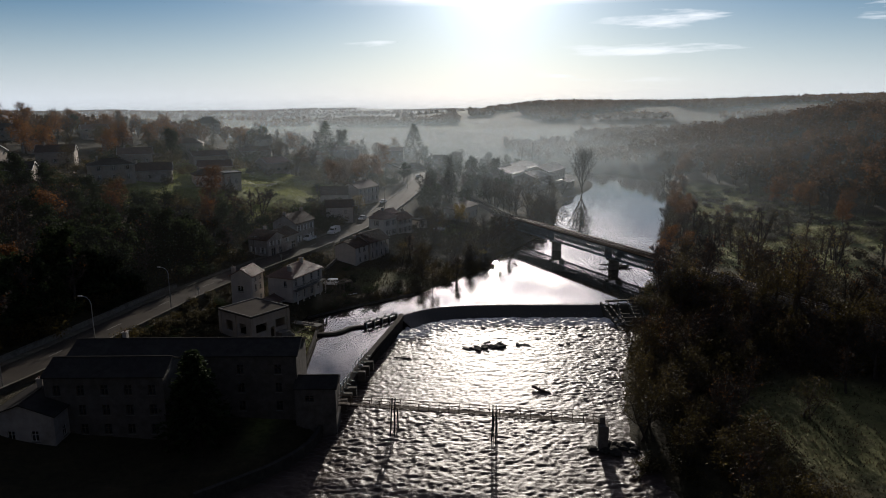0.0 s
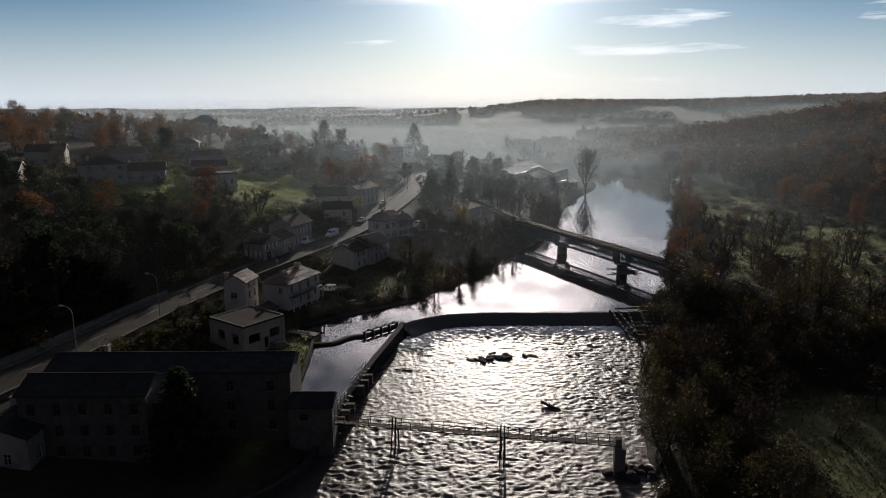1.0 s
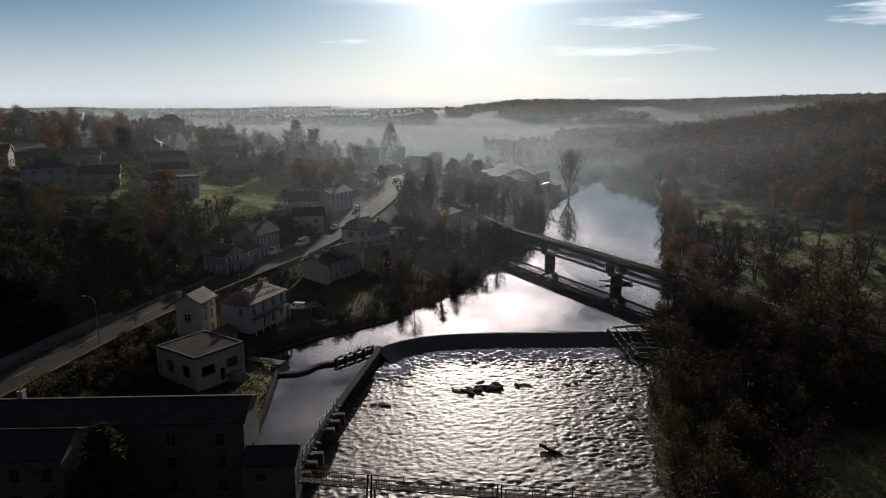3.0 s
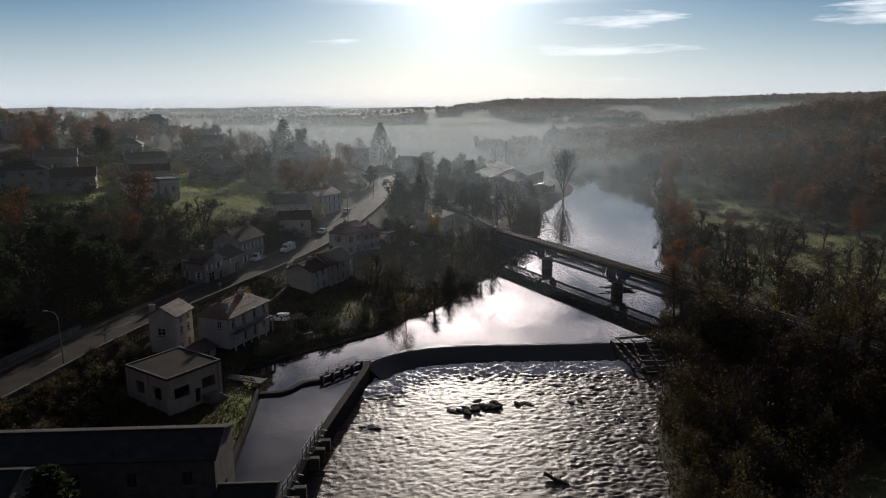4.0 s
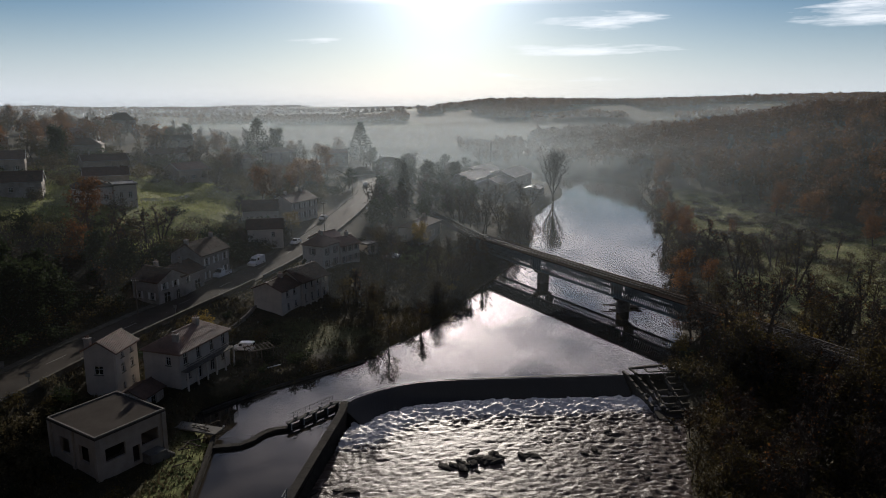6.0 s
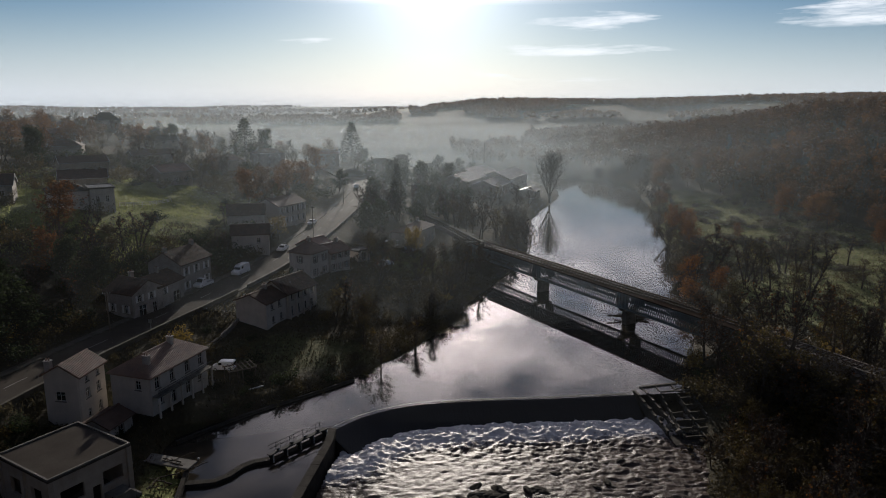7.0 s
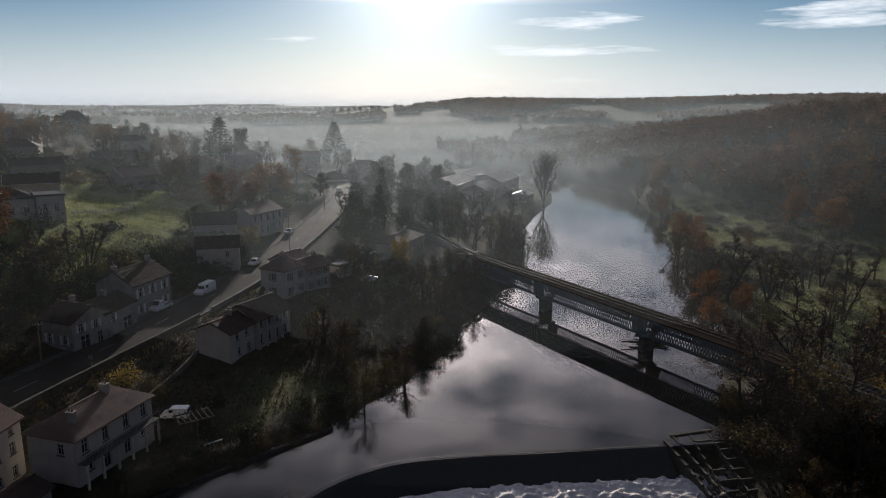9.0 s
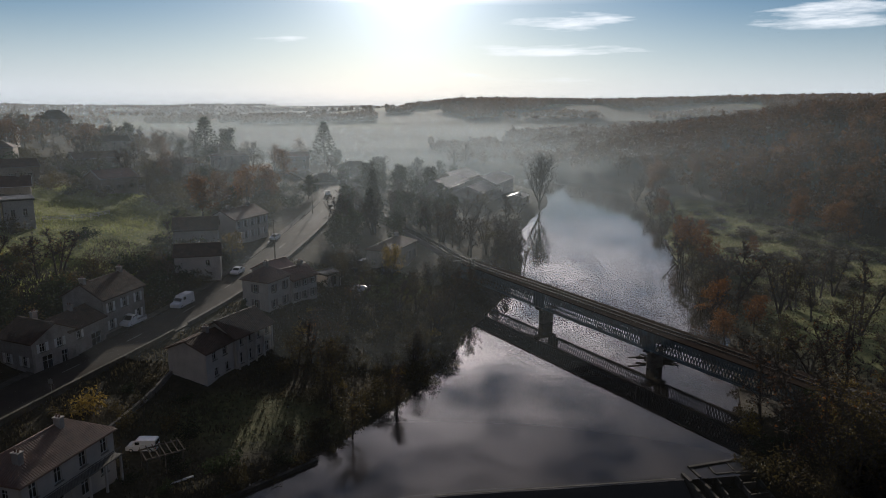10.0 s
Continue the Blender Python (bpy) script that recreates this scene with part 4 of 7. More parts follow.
for s, extra in ((0, 0), (SPAN, 0)):
    pier = bp_(s, 0, 0)
    M = Matrix.Translation(pier) @ Matrix.Rotation(math.atan2(bd.y, bd.x), 4, "Z")
    bm = bmesh.new()
    ring0, ring1 = [], []
    for z, k, ring in ((-3.5, 1.12, ring0), (2.85, 1.0, ring1)):
        for i in range(20):
            a = 2 * math.pi * i / 20
            ca, sa = math.cos(a), math.sin(a)
            x_, y_ = 0.8 * k * (abs(ca) ** 0.55) * (1 if ca >= 0 else -1), (1.55 * k) * (abs(sa) ** 0.75) * (1 if sa >= 0 else -1)
            ring.append(bm.verts.new(M @ Vector((x_, y_, z))))
    for i in range(20):
        bm.faces.new((ring0[i], ring0[(i + 1) % 20], ring1[(i + 1) % 20], ring1[i]))
    bm.faces.new(ring1)
    bmesh.ops.recalc_face_normals(bm, faces=bm.faces)
    pr = part("pier", bm, STONE, RB, "dark stone bridge pier")
    bm = bmesh.new()
    box(bm, -0.9, -2.3, 2.85, 0.9, 2.3, 3.1, M, 0.05)
    part("pier_cap", bm, STONE, pr)
    for side in (-HALF, HALF):
        bm = bmesh.new()
        box(bm, -0.5, side - 0.3, 3.1, 0.5, side + 0.3, ZB, M)
        part("bearing", bm, IRON, pr)
for s in (-SPAN - 1.4, 2 * SPAN + 1.4):
    M = Matrix.Translation(bp_(s, 0, 0)) @ Matrix.Rotation(math.atan2(bd.y, bd.x), 4, "Z")
    bm = bmesh.new()
    box(bm, -1.6, -3.1, -3, 1.6, 3.1, ZB - 0.05, M, 0.05)
    sg = 1 if s > 0 else -1
    box(bm, min(0.3 * sg, 1.6 * sg), -3.1, ZB - 0.05, max(0.3 * sg, 1.6 * sg), 3.1, ZT, M, 0.04)
    part("abutment", bm, STONE, RB, "stone bridge abutment")

# track, over the bridge and along the bank
TR = thing("railway_track", Matrix.Identity(4), "single railway track with worn rails and dark sleepers", "railway track", kind="structure")
rl = np.array([q for q in RAIL if q[1] > 60])
for off in (-0.75, 0.75):
    bm = bmesh.new()
    zs = rl[:, 2] + 0.32
    strip(bm, rl, [(off + 0.05, zs - 0.14), (off + 0.05, zs), (off - 0.05, zs), (off - 0.05, zs - 0.14)])
    part("rail", bm, RAILSTEEL, TR)
bm = bmesh.new()
for q in polyline(rl, 0.75):
    i = int(np.argmin(np.hypot(rl[:, 0] - q[0], rl[:, 1] - q[1])))
    d = rl[min(i + 1, len(rl) - 1)] - rl[max(i - 1, 0)]
    box(bm, -0.12, -1.3, 0, 0.12, 1.3, 0.14, Matrix.Translation((q[0], q[1], q[2] + 0.05)) @ Matrix.Rotation(math.atan2(d[1], d[0]), 4, "Z"))
tagged(part("sleepers", bm, DECK, TR), kind="stuff")
for lo, hi in ((60, 158), (238, 400)):
    ln = np.array([q for q in rl if lo <= q[1] <= hi])
    bm = bmesh.new()
    strip(bm, ln, [(2.9, ln[:, 2] - 1.2), (1.7, ln[:, 2] + 0.1), (-1.7, ln[:, 2] + 0.1), (-2.9, ln[:, 2] - 1.2)])
    part("ballast_bed", bm, BALLAST, TR)

# ---- footbridge over the rapids ----
FB = thing("footbridge", Matrix.Identity(4), "narrow rusty iron footbridge on slender trestles", "footbridge")
f0, f1 = Vector((-13.4, 92.6, 1.9)), Vector((27.8, 85.2, 1.9))
fd = (f1 - f0).normalized()
fn = Vector((-fd.y, fd.x, 0))
FL = (f1 - f0).length
bm = bmesh.new()
beam(bm, f0, f1, 0.95, 0.06)
part("deck", bm, WOOD, FB)
for side in (-0.5, 0.5):
    bm = bmesh.new()
    for z, w in ((-0.16, 0.1), (0.45, 0.05), (0.95, 0.06)):
        beam(bm, f0 + fn * side + Vector((0, 0, z)), f1 + fn * side + Vector((0, 0, z)), w)
    part("handrail", bm, RUST, FB)
    for k in range(29):
        bm = bmesh.new()
        a = f0 + fd * (FL * k / 28) + fn * side
        beam(bm, a + Vector((0, 0, -0.2)), a + Vector((0, 0, 1.0)), 0.06)
        if k < 28:
            beam(bm, a + Vector((0, 0, -0.1)), a + fd * (FL / 28) + Vector((0, 0, 0.45)), 0.035)
        part("baluster", bm, RUST, FB)
for x, y in ((-2.4, 90.7), (12.4, 88.0)):
    c = Vector((x, y, 0))
    bm = bmesh.new()
    for sx in (-0.22, 0.22):
        for side, foot in ((-0.5, -2.0), (0.5, 0.9)):
            beam(bm, c + fd * sx + fn * side + Vector((0, 0, 3.5 if side < 0 else 1.9)), c + fd * sx * 1.4 + fn * foot + Vector((0, 0, -3)), 0.16)
    for z in (-1.2, 0.2, 1.4):
        beam(bm, c + fn * (-0.9 + 0.13 * z) + Vector((0, 0, z)), c + fn * 0.62 + Vector((0, 0, z)), 0.1)
    part("trestle", bm, IRON, FB)
M = Matrix.Translation((27.6, 85.2, 0)) @ Matrix.Rotation(math.atan2(fd.y, fd.x), 4, "Z")
bm = bmesh.new()
box(bm, -0.65, -1.3, -3.5, 0.75, 1.1, 1.75, M, 0.08)
box(bm, -0.5, -0.5, 1.75, 0.2, 0.5, 2.75, M, 0.05)
part("end_pier", bm, STONE, FB, "dark stone end pier")
bm = bmesh.new()
beam(bm, f0 + Vector((0, 0.6, 2.0)), f0 + fd * 11.2 + Vector((0, 0.6, 1.75)), 0.025)
beam(bm, f0 + Vector((0, -0.2, 1.4)), f0 + fd * 11.2 + Vector((0, -0.2, 1.6)), 0.025)
part("cable", bm, IRON, FB)

# ---- road ----
rd = np.array([q for q in ROAD])
bm = bmesh.new()
zr_ = rd[:, 2]
strip(bm, rd, [(3.6, zr_ - 0.4), (3.6, zr_ + 0.06), (0, zr_ + 0.11), (-3.6, zr_ + 0.06), (-3.6, zr_ - 0.4)])
tagged(part("road", bm, ASPHALT), "worn grey asphalt main road", "road", kind="structure")
for off0, off1, nm in ((3.64, 5.2, "pavement_hill"), (-4.9, -3.64, "pavement_river")):
    bm = bmesh.new()
    strip(bm, rd, [(off1, zr_ - 0.4), (off1, zr_ + 0.17), (off0, zr_ + 0.17), (off0, zr_ - 0.4)])
    tagged(part(nm, bm, DAMPWALL), "narrow concrete pavement with kerb", "pavement", kind="structure")
MK = thing("road_markings", Matrix.Identity(4), "white broken centre line", "road marking", kind="structure")
cl = polyline(rd, 1.5)
i = 12
while i + 2 < len(cl):
    bm = bmesh.new()
    seg = cl[i:i + 3]
    strip(bm, seg, [(0.08, seg[:, 2] + 0.118), (-0.08, seg[:, 2] + 0.118)], close=False)
    part("dash", bm, PAINT, MK)
    i += 8
rp = np.array([q for q in rd if 60 < q[1] < 196])
q_ = offset_line(rp, -5.15)
stone_wall("road_parapet", [(x, y, z) for (x, y), z in zip(q_, rp[:, 2])], 0.35, 0.75, -3.6, DAMPWALL, "low stone parapet on a retaining wall beside the road", coping=True, step_=4.0)
rp = np.array([q for q in rd if 196 < q[1] < 330])
q_ = offset_line(rp, -5.15)
stone_wall("road_wall", [(x, y, z) for (x, y), z in zip(q_, rp[:, 2])], 0.3, 0.6, -3.5, CONCRETE, "low pale concrete wall along the bend of the road", coping=True, step_=5.0)
rp = np.array([q for q in rd if 92 < q[1] < 150])
q_ = offset_line(rp, 5.6)
stone_wall("hill_wall", [(x, y, z) for (x, y), z in zip(q_, rp[:, 2])], 0.4, 0.9, -0.6, STONE, "low stone wall at the foot of the wooded slope", coping=True, step_=4.0)

# ---- houses ----
WIN = {}


def window_meshes(w, h):
    """Shared meshes for one size of window: frame, pane, sill, shutter."""
    key = (round(w, 2), round(h, 2))
    if key in WIN:
        return WIN[key]
    out = []
    bm = bmesh.new()
    t = 0.07
    for a, b, c, d in ((-w / 2, 0, -w / 2 + t, h), (w / 2 - t, 0, w / 2, h), (-w / 2 + t, 0, w / 2 - t, t), (-w / 2 + t, h - t, w / 2 - t, h), (-t / 2, t, t / 2, h - t), (-w / 2 + t, h * 0.62, -t / 2, h * 0.62 + 0.05), (t / 2, h * 0.62, w / 2 - t, h * 0.62 + 0.05)):
        box(bm, a, 0.14, b, c, 0.2, d)
    out.append((bm, FRAMEW, "window_frame"))
    bm = bmesh.new()
    box(bm, -w / 2 + t, 0.165, t, w / 2 - t, 0.178, h - t)
    out.append((bm, GLASS, "pane"))
    bm = bmesh.new()
    box(bm, -w / 2 - 0.12, -0.09, -0.12, w / 2 + 0.12, 0.14, 0.0)
    out.append((bm, CONCRETE, "sill"))
    bm = bmesh.new()
    box(bm, 0, -0.06, 0, w / 2, -0.012, h)
    for z in (0.15, h / 2, h - 0.2):
        box(bm, 0.03, -0.085, z, w / 2 - 0.03, -0.06, z + 0.08)
    out.append((bm, SHUTTER, "shutter"))
    res = {}
    for bm, m, nm in out:
        me_ = bpy.data.meshes.new(nm)
        bm.to_mesh(me_)
        bm.free()
        me_.materials.append(m)
        res[nm] = me_
    me_ = res["shutter"].copy()
    me_.materials.clear()
    me_.materials.append(SHUTTER_W)
    res["shutter_pale"] = me_
    me_ = res["window_frame"].copy()
    me_.materials.clear()
    me_.materials.append(WOOD)
    res["frame_dark"] = me_
    WIN[key] = res
    return res


def wall_panel(w, lo, hi, t, openings, gable=None):
    """A wall with real openings: x along it, y inwards, z up."""
    bm = bmesh.new()
    xs = sorted({0.0, w, *(o[0] - o[2] / 2 for o in openings), *(o[0] + o[2] / 2 for o in openings)})
    zs = sorted({lo, hi, *(o[1] for o in openings), *(o[1] + o[3] for o in openings)})
    for x0, x1 in zip(xs[:-1], xs[1:]):
        run = None
        for z0, z1 in zip(zs[:-1], zs[1:]):
            cx, cz = (x0 + x1) / 2, (z0 + z1) / 2
            solid = not any(abs(cx - o[0]) < o[2] / 2 and o[1] < cz < o[1] + o[3] for o in openings)
            if solid:
                run = (run[0], z1) if run else (z0, z1)
            if run and (not solid or z1 == zs[-1]):
                box(bm, x0, 0, run[0], x1, t, run[1])
                run = None
    if gable:
        a0, a1, rise = gable
        vs = [bm.verts.new(q) for q in ((a0, 0, hi), (a1, 0, hi), ((a0 + a1) / 2, 0, hi + rise), (a0, t, hi), (a1, t, hi), ((a0 + a1) / 2, t, hi + rise))]
        for f in ((0, 1, 2), (5, 4, 3), (0, 2, 5, 3), (2, 1, 4, 5), (1, 0, 3, 4)):
            bm.faces.new([vs[i] for i in f])
    bmesh.ops.remove_doubles(bm, verts=bm.verts, dist=0.0005)
    return bm


def slope(bm, ea, eb, ta, tb, thick=0.16, rib=0.0):
    """One roof slope with thickness and, where rib is set, rows of half-round tiles down it."""
    ea, eb, ta, tb = (Vector(v) for v in (ea, eb, ta, tb))
    nrm = (eb - ea).cross((ta + tb) / 2 - ea).normalized()
    if nrm.z < 0:
        nrm = -nrm
    pts = [ea, eb, tb, ta] if (ta - tb).length > 0.01 else [ea, eb, ta]
    top = [bm.verts.new(v) for v in pts]
    bot = [bm.verts.new(v - Vector((0, 0, thick))) for v in pts]
    k = len(pts)
    bm.faces.new(top)
    bm.faces.new(bot[::-1])
    for i in range(k):
        bm.faces.new((top[i], bot[i], bot[(i + 1) % k], top[(i + 1) % k]))
    if not rib:
        return
    L = (eb - ea).length
    d = (eb - ea) / L
    u1, u2 = (ta - ea).dot(d), (tb - ea).dot(d)
    foot = ea + d * u1
    up = ta - foot
    n_ = max(2, int(L / rib))
    for i in range(n_):
        u = (i + 0.5) * L / n_
        v = 1.0
        if u < u1:
            v = u / max(u1, 1e-3)
        elif u > u2:
            v = (L - u) / max(L - u2, 1e-3)
        if v < 0.06:
            continue
        a, b = ea + d * u, ea + d * u + up * v
        w = rib * 0.32
        ring = [(-w, 0.0), (-w * 0.6, rib * 0.3), (w * 0.6, rib * 0.3), (w, 0.0)]
        segs = max(1, int(up.length * v / 1.1))
        for s in range(segs):
            p0, p1 = a.lerp(b, s / segs), a.lerp(b, (s + 1) / segs)
            va = [bm.verts.new(p0 + d * x + nrm * (z + 0.02)) for x, z in ring]
            vb = [bm.verts.new(p1 + d * x * 0.86 + nrm * z * 0.8) for x, z in ring]
            for q in range(3):
                bm.faces.new((va[q], va[q + 1], vb[q + 1], vb[q]))
            bm.faces.new(va[::-1])


def house(name, x, y, rot, L, W, h, z0=None, roof="gable", rise=1.8, wall=RENDER_W, tile=TILE_BROWN, wins=None, shutters=True, chimneys=((0.25, 0.0),), over=0.35, label="", category="house", rib=0.0, glazed=True, group="", deep=1.6, pale=False, dark=False, verge=False):
    """A house with walls that have real openings, windows, a roof and chimneys. Ridge along its own x."""
    if z0 is None:
        z0 = float(ground(x, y)[0]) + 0.1
    H = thing(name, pose(x, y, z0, 0, 0, rot), label, category, group)
    t = 0.35
    wins = wins or {}
    for side, w, m, gab in (("S", L, pose(-L / 2, -W / 2, 0), False), ("N", L, pose(L / 2, W / 2, 0, 0, 0, 180), False), ("E", W - 2 * t, pose(L / 2, -W / 2 + t, 0, 0, 0, 90), True), ("W", W - 2 * t, pose(-L / 2, W / 2 - t, 0, 0, 0, -90), True)):
        ops = [(u * w, v, ww, hh) for u, v, ww, hh in wins.get(side, ())]
        bm = wall_panel(w, -deep, h, t, ops, (-t, w + t, rise) if (gab and roof == "gable") else None)
        wp = part("wall", bm, wall, H)
        wp.matrix_local = m
        for u, v, ww, hh in ops:
            if not glazed:
                continue
            ms = window_meshes(ww, hh)
            door = v < 0.3
            f = share("door" if door else "window", ms["frame_dark" if dark else "window_frame"], H, m @ pose(u, 0, v))
            share("pane", ms["pane"], f)
            if not door:
                share("sill", ms["sill"], f)
            if shutters and not door:
                sm = ms["shutter_pale" if pale else "shutter"]
                share("shutter", sm, f, pose(ww / 2 + 0.02, 0, 0))
                share("shutter", sm, f, pose(-ww - 0.02, 0, 0))
    bm = bmesh.new()
    o = over
    hx, hy = L / 2 + o, W / 2 + o
    k = rise / (W / 2)
    ze, zt = h - k * o + 0.14, h + rise + 0.14
    if roof == "gable":
        slope(bm, (-hx, -hy, ze), (hx, -hy, ze), (-hx, 0, zt), (hx, 0, zt), rib=rib)
        slope(bm, (hx, hy, ze), (-hx, hy, ze), (hx, 0, zt), (-hx, 0, zt), rib=rib)
        ra, rb = -hx, hx
    elif roof == "hip":
        r = max(L / 2 - W / 2 * 0.85, 0.25)
        ra, rb = -r, r
        slope(bm, (-hx, -hy, ze), (hx, -hy, ze), (-r, 0, zt), (r, 0, zt), rib=rib)
        slope(bm, (hx, hy, ze), (-hx, hy, ze), (r, 0, zt), (-r, 0, zt), rib=rib)
        slope(bm, (hx, -hy, ze), (hx, hy, ze), (r, 0, zt), (r, 0, zt), rib=rib)
        slope(bm, (-hx, hy, ze), (-hx, -hy, ze), (-r, 0, zt), (-r, 0, zt), rib=rib)
    else:
        box(bm, -hx, -hy, h + 0.004, hx, hy, h + 0.26, None, 0.03)
    rf = part("roof", bm, tile, H)
    if verge:
        for q in (-hx - 0.03, hx + 0.03) if roof == "gable" else ():
            for sy in (-hy, hy):
                bm = bmesh.new()
                beam(bm, (q, sy, ze - 0.02), (q, 0, zt - 0.02), 0.06, 0.26)
                part("verge_board", bm, FRAMEW, rf)
        for sy in (-hy - 0.07, hy + 0.07):
            bm = bmesh.new()
            beam(bm, (-hx, sy, ze - 0.05), (hx, sy, ze - 0.05), 0.13, 0.12)
            part("gutter", bm, GALV, rf)
    if roof in ("gable", "hip"):
        bm = bmesh.new()
        s = ra
        while s < rb - 0.05:
            e = min(s + 0.45, rb)
            vs = []
            for xx, q in ((s, 1.0), (e + 0.03, 0.9)):
                for yy, zz in ((-0.16, -0.03), (-0.08, 0.1), (0.08, 0.1), (0.16, -0.03)):
                    vs.append(bm.verts.new((xx, yy * q, zt + zz * q)))
            for q in range(3):
                bm.faces.new((vs[q], vs[q + 1], vs[q + 5], vs[q + 4]))
            s += 0.45
        part("ridge_tiles", bm, tile, rf)
        for cx, cy in chimneys:
            bm = bmesh.new()
            px, py = cx * L, cy * W
            zc = h + rise * (1 - abs(cy) * 2) - 0.5
            top = h + rise + 0.9 - (0.6 if abs(cy) > 0.2 else 0)
            box(bm, px - 0.3, py - 0.42, zc, px + 0.3, py + 0.42, top)
            box(bm, px - 0.37, py - 0.49, top + 0.003, px + 0.37, py + 0.49, top + 0.12)
            ch = part("chimney", bm, RENDER_G, H)
            for q in (-0.18, 0.18):
                V, F = [], []
                tube_rings(V, F, [Vector((px, py + q, top + 0.12)), Vector((px, py + q, top + 0.45))], [0.11, 0.09], 8)
                soup("chimney_pot", V, F, TILE_RED, ch)
    else:
        bm = bmesh.new()
        hx2, hy2 = hx - 0.05, hy - 0.05
        for a, b, c, d in ((-hx2, -hy2, hx2, -hy2 + 0.22), (-hx2, hy2 - 0.22, hx2, hy2), (-hx2, -hy2 + 0.22, -hx2 + 0.22, hy2 - 0.22), (hx2 - 0.22, -hy2 + 0.22, hx2, hy2 - 0.22)):
            box(bm, a, b, h + 0.262, c, d, h + 0.42)
        part("roof_edge", bm, CONCRETE, rf)
    # floors inside, so that nothing shows through
    bm = bmesh.new()
    box(bm, -L / 2 + t, -W / 2 + t, -0.1, L / 2 - t, W / 2 - t, 0.02)
    if h > 5 and roof != "flat":
        box(bm, -L / 2 + t, -W / 2 + t, 2.75, L / 2 - t, W / 2 - t, 2.95)
    part("floor", bm, WOOD, H)
    return H


def rows(n, floors, w=1.0, h=1.5, base=0.95, storey=2.9, skip=()):
    return [((i + 0.5) / n, base + storey * f, w, h) for f in range(floors) for i in range(n) if (i, f) not in skip]


# the house with the balcony by the pool
hipw = [(0.11, 3.3, 0.95, 1.75), (0.36, 3.3, 0.95, 1.75), (0.63, 3.3, 0.95, 1.75), (0.88, 3.3, 0.95, 1.75), (0.14, 0.95, 1.0, 1.3), (0.36, 0.0, 1.1, 2.1), (0.63, 0.0, 1.1, 2.1), (0.86, 0.95, 1.0, 1.3)]
HIP = house("balcony_house", -28.6, 149.0, 67, 12.0, 6.6, 5.4, 3.1, "hip", 1.9, RENDER_W, TILE_PALE, {"S": hipw, "E": rows(2, 2), "W": [(0.7, 3.3, 0.9, 1.3)]}, chimneys=((0.16, -0.05), (-0.36, -0.22)), label="pale rendered two-storey house with hipped tile roof and balcony", rib=0.27, shutters=False)
bm = bmesh.new()
box(bm, -5.9, -4.4, 2.48, 5.9, -3.32, 2.62)
bal = part("balcony", bm, CONCRETE, HIP)
for k in range(6):
    bm = bmesh.new()
    xx = -5.7 + k * 2.28
    box(bm, xx - 0.11, -4.38, -1.6, xx + 0.11, -4.16, 2.476)
    part("column", bm, RENDER_W, bal)
bm = bmesh.new()
for k in range(62):
    xx = -5.85 + k * 11.7 / 61
    box(bm, xx - 0.012, -4.36, 2.62, xx + 0.012, -4.336, 3.5)
box(bm, -5.9, -4.37, 3.5, 5.9, -4.325, 3.55)
part("balustrade", bm, IRON, bal)
house("lean_to", -32.6, 138.7, 72, 4.4, 4.2, 2.5, 1.9, "gable", 0.9, RENDER_G, TILE_BROWN, {"S": [(0.5, 0.0, 1.1, 2.0)]}, chimneys=(), label="low tiled outhouse against the balcony house", category="outhouse")
house("tall_house", -38.6, 144.8, 78, 5.6, 5.0, 7.5, 1.7, "gable", 1.45, RENDER_W, TILE_RED,
      {"S": [(0.3, 6.2, 0.7, 0.8), (0.72, 6.2, 0.7, 0.8), (0.3, 3.9, 0.9, 1.4), (0.72, 3.9, 0.9, 1.4), (0.3, 1.1, 0.7, 1.2), (0.72, 1.1, 0.8, 1.4)], "W": [(0.42, 3.9, 1.4, 1.3)]}, shutters=False, chimneys=((-0.4, 0.4),), label="tall narrow rendered house with red tile roof", rib=0.3)
# the derelict flat-roofed building
FLAT = house("flat_roofed_building", -32.5, 126.6, 53, 8.9, 9.6, 5.3, 1.1, "flat", 0, RENDER_B, FELT,
             {"W": [(0.27, 1.6, 2.0, 2.1), (0.73, 1.6, 2.0, 2.1)], "S": [(0.26, 1.9, 2.6, 1.7), (0.78, 1.9, 2.4, 1.7), (0.56, 0.2, 1.0, 2.2)], "N": [(0.3, 1.6, 2, 2)], "E": [(0.5, 1.6, 2, 2)]}, glazed=False, over=0.3, label="derelict flat-roofed concrete building with empty window openings", category="building")
for u, v in ((-4.45, -4.8), (4.45, -4.8), (-4.45, 4.8), (-4.45, 0)):
    bm = bmesh.new()
    box(bm, u - 0.28, v - 0.28, -1.6, u + 0.28, v + 0.28, 5.295)
    part("corner_pillar", bm, RENDER_B, FLAT, "pale corner pillar")
bm = bmesh.new()
box(bm, 1.2, -6.6, -1.0, 3.4, -4.86, 1.1)
for k in range(4):
    box(bm, 3.4 + 0.3 * k, -6.5, -1.0, 3.7 + 0.3 * k, -4.9, 0.8 - 0.26 * k)
part("porch", bm, CONCRETE, FLAT)
